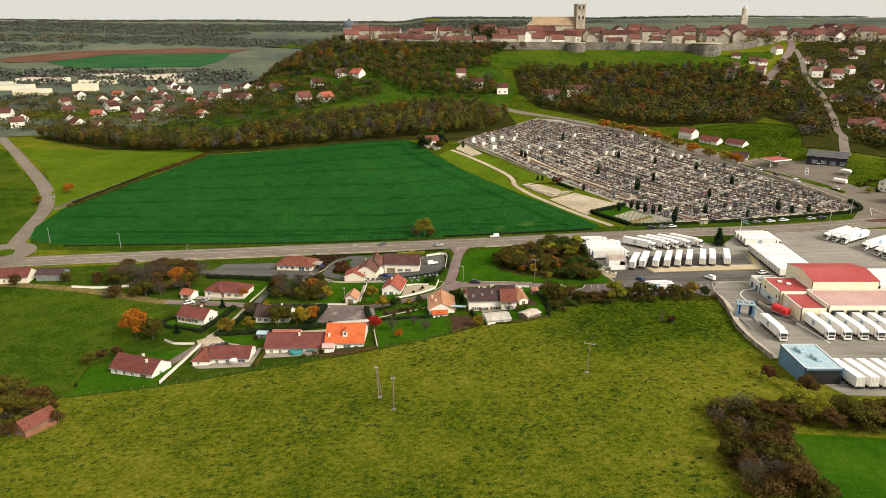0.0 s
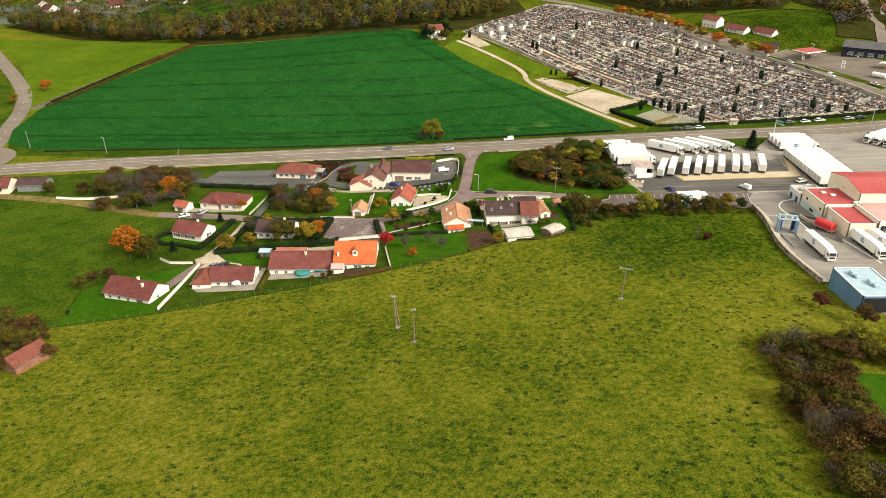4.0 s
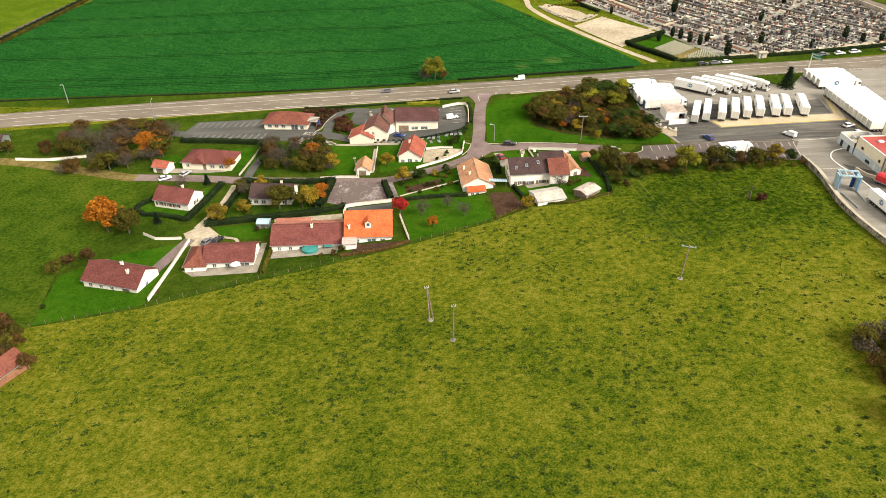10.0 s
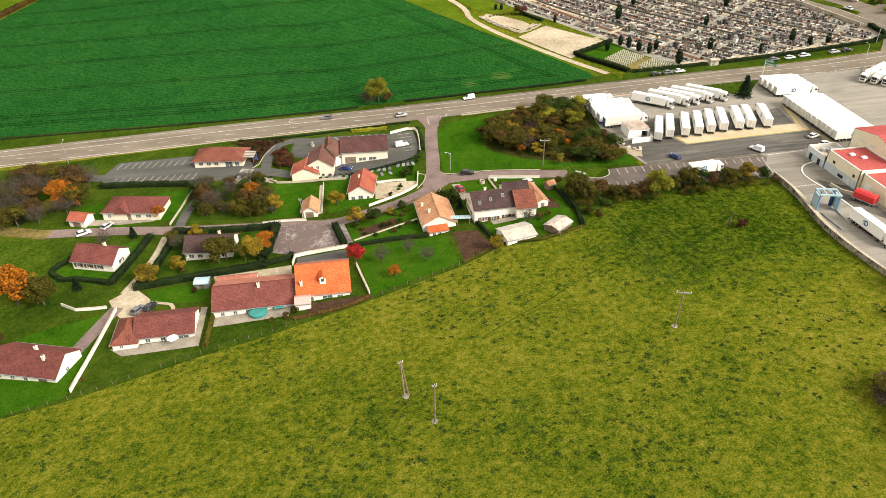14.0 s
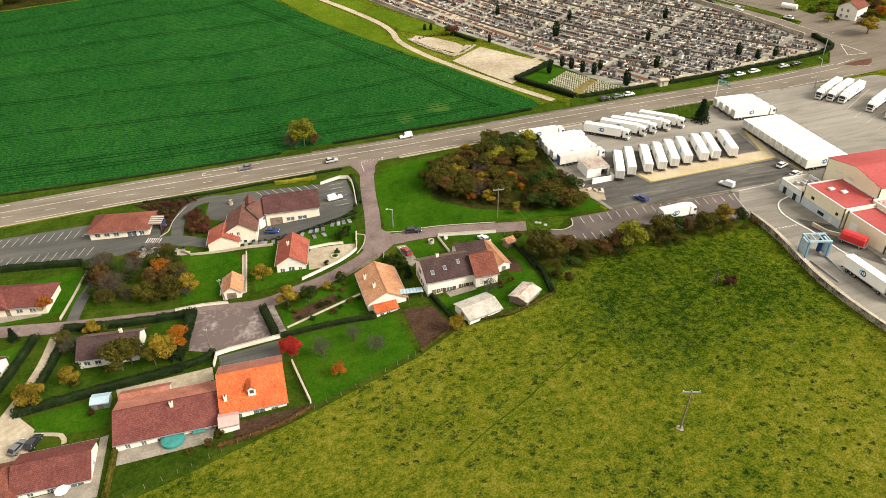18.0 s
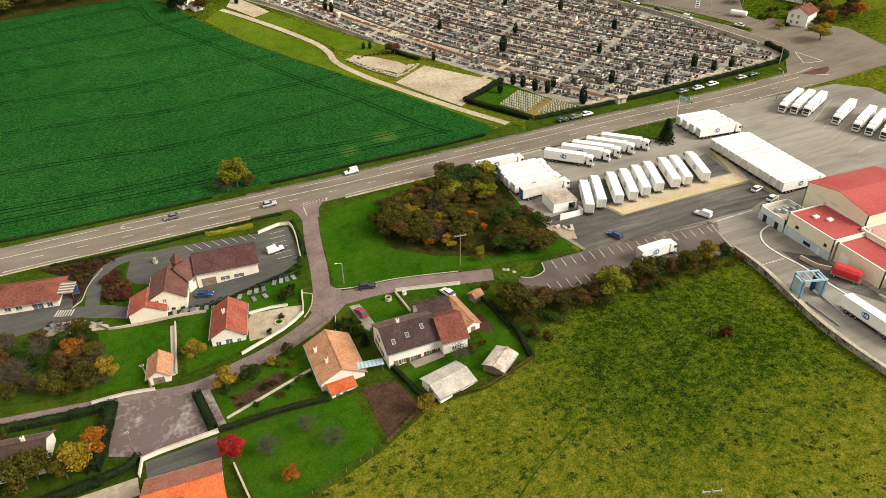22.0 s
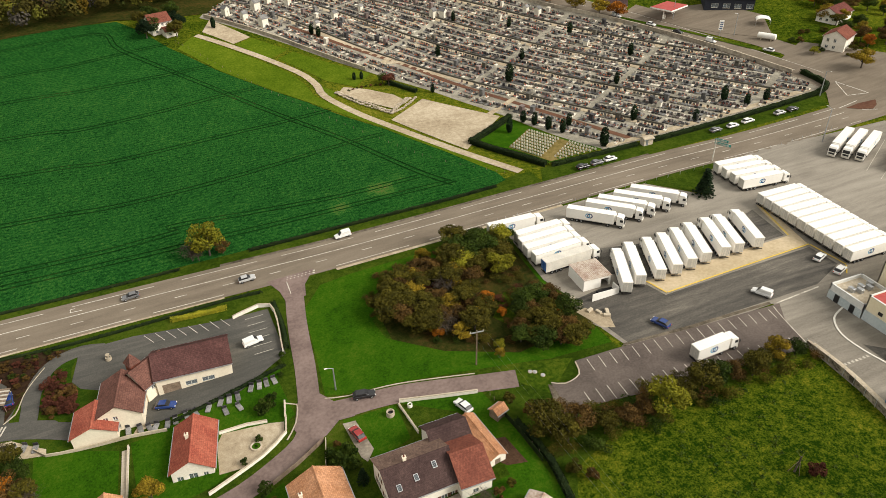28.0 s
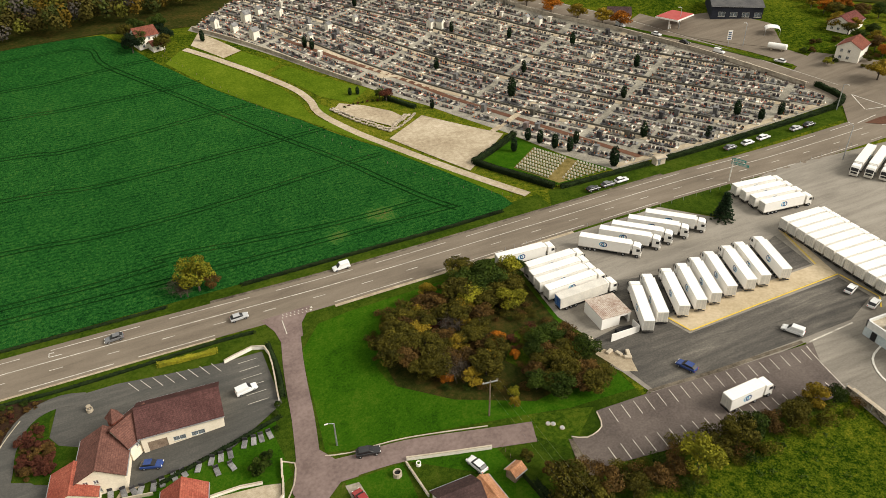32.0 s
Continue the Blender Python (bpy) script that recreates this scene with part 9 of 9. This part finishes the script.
box(bm, -0.06, 0.06, -1.62, -1.5, 4.4, 5.2)
box(bm, -0.25, 0.25, -1.62, -1.5, 4.8, 4.92)
part("cross", bm, GRAN[0], vault)
for x, y, k in ((36.1, 493.4, 1.15), (36.5, 515.2, 1.2), (52.8, 518.9, 0.9), (29.2, 503.8, 0.9), (69.4, 494.3, 0.85), (58.8, 485.8, 0.7), (113.2, 478.3, 1.0), (117.4, 476.2, 1.0), (157.6, 456.9, 0.9), (154, 462, 0.8), (22, 512, 1.0), (44, 524, 0.9), (151.6, 355.3, 0.6), (84, 500, 0.7), (100, 530, 0.9), (160, 418, 0.7)):
    copy_thing(vault, pose(x, y, lay(x, y) + 0.1, 0, 0, turn + random.choice((0, 90))) @ Matrix.Diagonal((k, k, k, 1)))
for o in (*vault.children_recursive, vault):
    bpy.data.objects.remove(o)
for pts in ([(12, 512), (43, 472.6), (67, 438)],):
    wall_run("cemetery_wall", pts, 1.6, 0.4, STONE, "old stone cemetery wall", "wall", coping=CONCRETE, kind="structure")
wall_run("cemetery_wall", [(208.6, 352), (199.6, 393), (183.4, 434), (159, 475), (141, 529), (127, 574), (106, 627)], 1.6, 0.4, STONE, "old stone cemetery wall along the road", "wall", coping=CONCRETE, kind="structure")
bm = bmesh.new()
vs = side_prism(bm, [(-0.3, 0), (0.3, 0), (0.3, 0.6), (0.15, 0.78), (-0.15, 0.78), (-0.3, 0.6)], -0.07, 0.07)
stone = part("war_gravestone", bm, WAR)
tagged(stone, "small white war gravestone in a row", "gravestone", "war graves")
bm = bmesh.new()
for r in range(8):
    shift = Vector((-11.0, -8.1)) * (r / 7)
    for a, b in ((Vector((101.7, 360.4)), Vector((106.8, 349.9))), (Vector((109, 346)), Vector((113.4, 337.4)))):
        p, q = a + shift, b + shift
        q = p.lerp(q, min(1.0, (p.y - 337.4) / (p.y - q.y)))
        if (q - p).length < 1.5:
            continue
        dashes_into(bm, [p, q], 0, 0.6, 500, 1, 0.26)
        n = max(1, int((q - p).length / 1.05))
        for k in range(n + 1):
            c = p.lerp(q, k / n)
            copy_thing(stone, pose(c.x, c.y, lay(c.x, c.y) + 0.24, 0, 0, math.degrees(math.atan2((q - p).y, (q - p).x))))
tagged(part("grave_border", bm, LAWN), "planted strips along the war graves", "border", "", "structure")
bpy.data.objects.remove(stone)
# memorial garden with a dry stone edge
drape("memorial_court", [(50, 421), (57, 412), (66, 400), (73, 404), (70, 412), (62, 421), (54, 426)], GRAVEL, 0.3, 4, "pale sandy memorial court", "court")
edge = thing("dry_stone_edge", pose(64, 397, lay(64, 397)), "stepped dry stone edging of the memorial court", "wall")
inv = edge.matrix_basis.inverted()
bm = bmesh.new()
chamfered(bm, box(bm, -0.45, 0.45, -0.3, 0.3, 0, 0.45), 0.07)
first = part("stone", bm, DRYSTONE, edge)
first.matrix_basis = inv @ pose(49.6, 422, lay(49.6, 422) + 0.1, 0, 0, 30)
for line in ([(49.6, 422), (56, 409), (64, 396.4)], [(64, 396.4), (70, 399.6), (77, 406)], [(64.6, 398), (75, 406.4)], [(66, 399.6), (73.4, 406.6)], [(50.6, 422.6), (57, 410.4), (64.4, 398.4)]):
    for p in resample(line, 0.95):
        ob = new("stone", first.data)
        ob.parent = edge
        ob.matrix_basis = inv @ pose(p[0], p[1], lay(*p) + random.uniform(0, 0.35), random.uniform(-6, 6), random.uniform(-6, 6), random.uniform(0, 180)) @ Matrix.Diagonal((random.uniform(0.8, 1.3), random.uniform(0.8, 1.3), random.uniform(0.8, 1.4), 1))
gate = house("gate_lodge", "small flat-roofed gate shelter of the cemetery", 130.4, 333.6, 0, 3.4, 2.2, 2.4, 2.7, CONCRETE, CONCRETE, category="shelter", front=[(0.6, 1.0, 0.05, 2.0)], over=0.3)


# ---- the town on its hill, valley and hillside houses ----
random.seed(5)


def far_house(label, walls, roof, floors, wide):
    """A plain house about 10 m long with its gable roof, windows and a chimney, for streets seen from far off."""
    top = thing("town_house", Matrix(), label, "house", "houses of the town")
    h = 2.9 * floors
    bm = bmesh.new()
    box(bm, -5, 5, -wide, wide, -3, h)
    side_prism(bm, [(-wide, h), (wide, h), (0, h + wide * 0.75)], -5, 5, pose(0, 0, 0, 0, 0, 90))
    wall = part("wall", bm, walls, top)
    bm = bmesh.new()
    for s in (-1, 1):
        vs = [bm.verts.new((px, s * py, pz + dz)) for dz in (0.03, 0.3) for px, py, pz in ((-5.4, wide + 0.5, h - 0.38), (5.4, wide + 0.5, h - 0.38), (5.4, 0, h + wide * 0.75), (-5.4, 0, h + wide * 0.75))]
        for q in ((0, 1, 2, 3), (7, 6, 5, 4), (0, 4, 5, 1), (1, 5, 6, 2), (2, 6, 7, 3), (3, 7, 4, 0)):
            bm.faces.new([vs[i] for i in q])
    bmesh.ops.recalc_face_normals(bm, faces=bm.faces[:])
    part("roof", bm, roof, top)
    for f in range(max(1, floors - 1)):
        for x in ((-2.8, 2.2) if floors < 3 else (-0.3,)):
            bm = bmesh.new()
            box(bm, x - 0.6, x + 0.6, -wide - 0.03, -wide - 0.004, 0.9 + 2.9 * f, 2.4 + 2.9 * f)
            part("window", bm, BLACK, top)
    bm = bmesh.new()
    box(bm, 2.6, 3.4, 0.6, 1.4, h, h + wide * 0.75 + 0.9)
    part("chimney", bm, R_OLD, top)
    return top


KINDS = [far_house("pale town house with a brown tiled roof", STONE, R_TOWN, 2, 4.4), far_house("white house with a brown tiled roof", RENDER_W, R_TOWN, 2, 4.6), far_house("tall stone town house with a tiled roof", STONE, R_TOWN, 3, 5.0), far_house("low white house with a tiled roof", RENDER_W, R_TOWN, 1, 4.8), far_house("white house with a bright red roof", RENDER_W, R_RED, 1, 4.6)]


def far_place(k, x, y, yaw, s=1.0, stretch=1.0):
    copy_thing(KINDS[k], pose(x, y, lay(x, y), 0, 0, yaw) @ Matrix.Diagonal((s * stretch, s, s, 1)))


for r in range(6):
    for k in range(33):
        x, y = -118 + 24 * k + random.uniform(-6, 6) + 7 * (r % 2), 918 + 38 * r + random.uniform(-7, 7) + 0.02 * abs(k - 12) ** 2
        if 120 < x < 250 and 1060 < y < 1130 or random.random() < 0.12 or x > 380 and y < 950:
            continue
        far_place(random.choice((0, 0, 1, 2, 2)), x, y, random.choice((0, 0, 90)) + random.uniform(-14, 14), random.uniform(1.1, 1.75), random.uniform(0.9, 1.6))
for x, y, s in ((78, 915, 2.4), (150, 935, 3.2), (230, 945, 3.6), (290, 950, 2.6), (360, 980, 2.4)):
    far_place(2, x, y, random.uniform(-4, 4), 1.25, s)
for x, y in ((-460, 1118), (-386, 989), (-365, 902), (-347, 970), (-353, 1058), (-309, 957), (-260, 863), (-277, 969), (-224, 804), (-218, 853), (-191, 809), (-147, 743), (-139, 782), (-122, 732), (-115, 805), (-96, 799), (-447, 1169), (-432, 1150), (-483, 1050), (-434, 989), (-434, 918), (-402, 815), (-339, 777), (-423, 789), (-447, 732), (-375, 856), (-320, 827), (-360, 721), (-381, 726), (-266, 775), (-479, 989), (-452, 970), (-416, 1050), (-397, 1095), (-341, 1104),
             (-250, 900), (-300, 900), (-330, 930), (-410, 870), (-460, 860), (-500, 930), (-520, 1010), (-240, 830), (-290, 850), (-350, 850), (-470, 780), (-500, 800)):
    far_place(random.choice((1, 3, 3, 3, 4)), x, y, random.uniform(-60, 60), random.uniform(1.1, 1.45))
for x, y in ((343.3, 579.5), (337.4, 540), (352, 566), (368, 763.5), (438.8, 826), (416.5, 796.4), (425.7, 841.7), (484.9, 870.6), (459, 806), (460.5, 754), (414.7, 682.4), (399, 715), (507.8, 877), (412, 763.5), (439, 705), (332.8, 817), (372.7, 837.4), (357, 802.4),  (362, 590), (436, 788), (460, 752), (435, 825), (480, 720), (500, 780), (520, 830), (470, 690), (540, 740), (560, 800), (500, 650), (530, 690), (420, 640), (450, 600), (490, 860), (560, 880), (600, 840), (410, 560), (460, 540), (520, 600), (318, 790), (352, 862), (365, 842), (408, 880), (330, 470), (350, 500)):
    far_place(random.choice((1, 1, 3, 3, 0)), x, y, random.uniform(-50, 50), random.uniform(0.9, 1.2))
for x, y, s in ((110, 720, 1.6), (140, 735, 2.4), (36, 760, 1.2), (20, 790, 1.0), (62, 742, 1.0)):
    far_place(1, x, y, random.uniform(-10, 10), 1.1, s)
for top in KINDS:
    for o in (*top.children_recursive, top):
        bpy.data.objects.remove(o)
for x, y, w, d, h in ((-722, 1284, 80, 36, 8), (-650, 1372, 80, 30, 8), (-553, 1351, 90, 34, 8), (-608, 1253, 60, 26, 7), (-622, 1071, 50, 20, 9), (-572, 1133, 34, 18, 11), (-517, 1400, 60, 24, 7), (-700, 1150, 60, 30, 8), (-760, 1200, 60, 24, 8), (-480, 1290, 50, 20, 7)):
    hall("works_hall", "long pale industrial hall in the valley", x - w / 2, x + w / 2, y - d / 2, y + d / 2, h, CLAD_C, R_PINK if w > 70 else R_FIBRE, category="factory")
wall_run("town_wall", [(-128, 925), (-60, 908), (60, 900), (150, 900), (250, 896), (322, 886)], 9, 2.5, RAMPART, "grey stone rampart of the town", "rampart", kind="structure", pitch=10)
wall_run("town_wall", [(322, 886), (380, 905), (430, 940)], 8, 2.5, RAMPART, "grey stone rampart of the town", "rampart", kind="structure", pitch=10)
for x, y, r, h in ((165, 894, 11, 12), (322, 882, 17, 14), (238, 894, 6, 11)):
    t = thing("bastion", pose(x, y, lay(x, y) - 3), "round stone bastion of the town wall", "bastion")
    bm = bmesh.new()
    tube(bm, (0, 0, -4), (0, 0, h), r * 1.06, r, 24)
    part("drum", bm, RAMPART, t)
    bm = bmesh.new()
    tube(bm, (0, 0, h), (0, 0, h + 0.8), r * 1.03, r * 1.03, 24)
    part("parapet", bm, CONCRETE, t)
dome = thing("domed_tower", pose(-127, 985, lay(-127, 985) - 2), "round town tower with a lead dome", "tower")
bm = bmesh.new()
tube(bm, (0, 0, -6), (0, 0, 20), 9.5, 9, 24)
part("drum", bm, STONE, dome)
prof = [(9.6, 20), (9.0, 23), (7.4, 26), (4.6, 28.4), (1.6, 29.6), (1.2, 31.5)]
for (ra, za), (rb, zb) in zip(prof, prof[1:]):
    bm = bmesh.new()
    tube(bm, (0, 0, za), (0, 0, zb), ra, rb, 24)
    part("dome", bm, surf("lead_sheet", (0.06, 0.075, 0.09), (0.12, 0.14, 0.16), 0.6, 0.3, 2.0, 0.1), dome)
cath = thing("cathedral", pose(169, 1100, 76), "stone cathedral with a tan roof and a square tower", "cathedral")
bm = bmesh.new()
box(bm, -34, 30, -9, 9, -6, 22)
side_prism(bm, [(-9, 22), (9, 22), (0, 33)], -34, 30, pose(0, 0, 0, 0, 0, 90))
part("nave", bm, STONE, cath)
bm = bmesh.new()
for s in (-1, 1):
    vs = [bm.verts.new((px, s * py, pz + dz)) for dz in (0.05, 0.6) for px, py, pz in ((-35, 10, 21), (30, 10, 21), (30, 0, 33.2), (-35, 0, 33.2))]
    for q in ((0, 1, 2, 3), (7, 6, 5, 4), (0, 4, 5, 1), (1, 5, 6, 2), (2, 6, 7, 3), (3, 7, 4, 0)):
        bm.faces.new([vs[i] for i in q])
bmesh.ops.recalc_face_normals(bm, faces=bm.faces[:])
part("nave_roof", bm, surf("old_tan_tiles", (0.25, 0.17, 0.1), (0.38, 0.27, 0.17), 0.9, 0.1, 0.8, 0.2), cath)
for y in (-7, 7):
    bm = bmesh.new()
    box(bm, 30, 43, y - 6, y + 6, -6, 50)
    for z in (14, 28, 42):
        box(bm, 29.5, 43.5, y - 6.5, y + 6.5, z, z + 1)
    box(bm, 29.3, 43.7, y - 6.7, y + 6.7, 50, 52)
    tower = part("tower", bm, STONE, cath)
    # No openings are cut: black plates paint the dark of the belfry.
    for z in (30, 44):
        for x in (33.5, 39.5):
            bm = bmesh.new()
            box(bm, x - 1.2, x + 1.2, y - 6.08, y - 6.01, z, z + 5)
            part("belfry_opening", bm, BLACK, tower)
bm = bmesh.new()
tube(bm, (-34, 0, -6), (-34, 0, 21), 9.5, 9.5, 16)
tube(bm, (-34, 0, 21), (-34, 0, 31), 10, 0.3, 16)
part("apse", bm, STONE, cath)
slim = thing("church_tower", pose(474, 1150, 78), "slender stone church tower with a lantern", "tower")
bm = bmesh.new()
box(bm, -5, 5, -5, 5, -4, 34)
part("shaft", bm, STONE, slim)
bm = bmesh.new()
tube(bm, (0, 0, 34), (0, 0, 44), 4.4, 4.0, 8)
part("lantern", bm, STONE, slim)
bm = bmesh.new()
tube(bm, (0, 0, 44), (0, 0, 50), 4.4, 0.3, 8)
part("cap", bm, STEEL, slim)
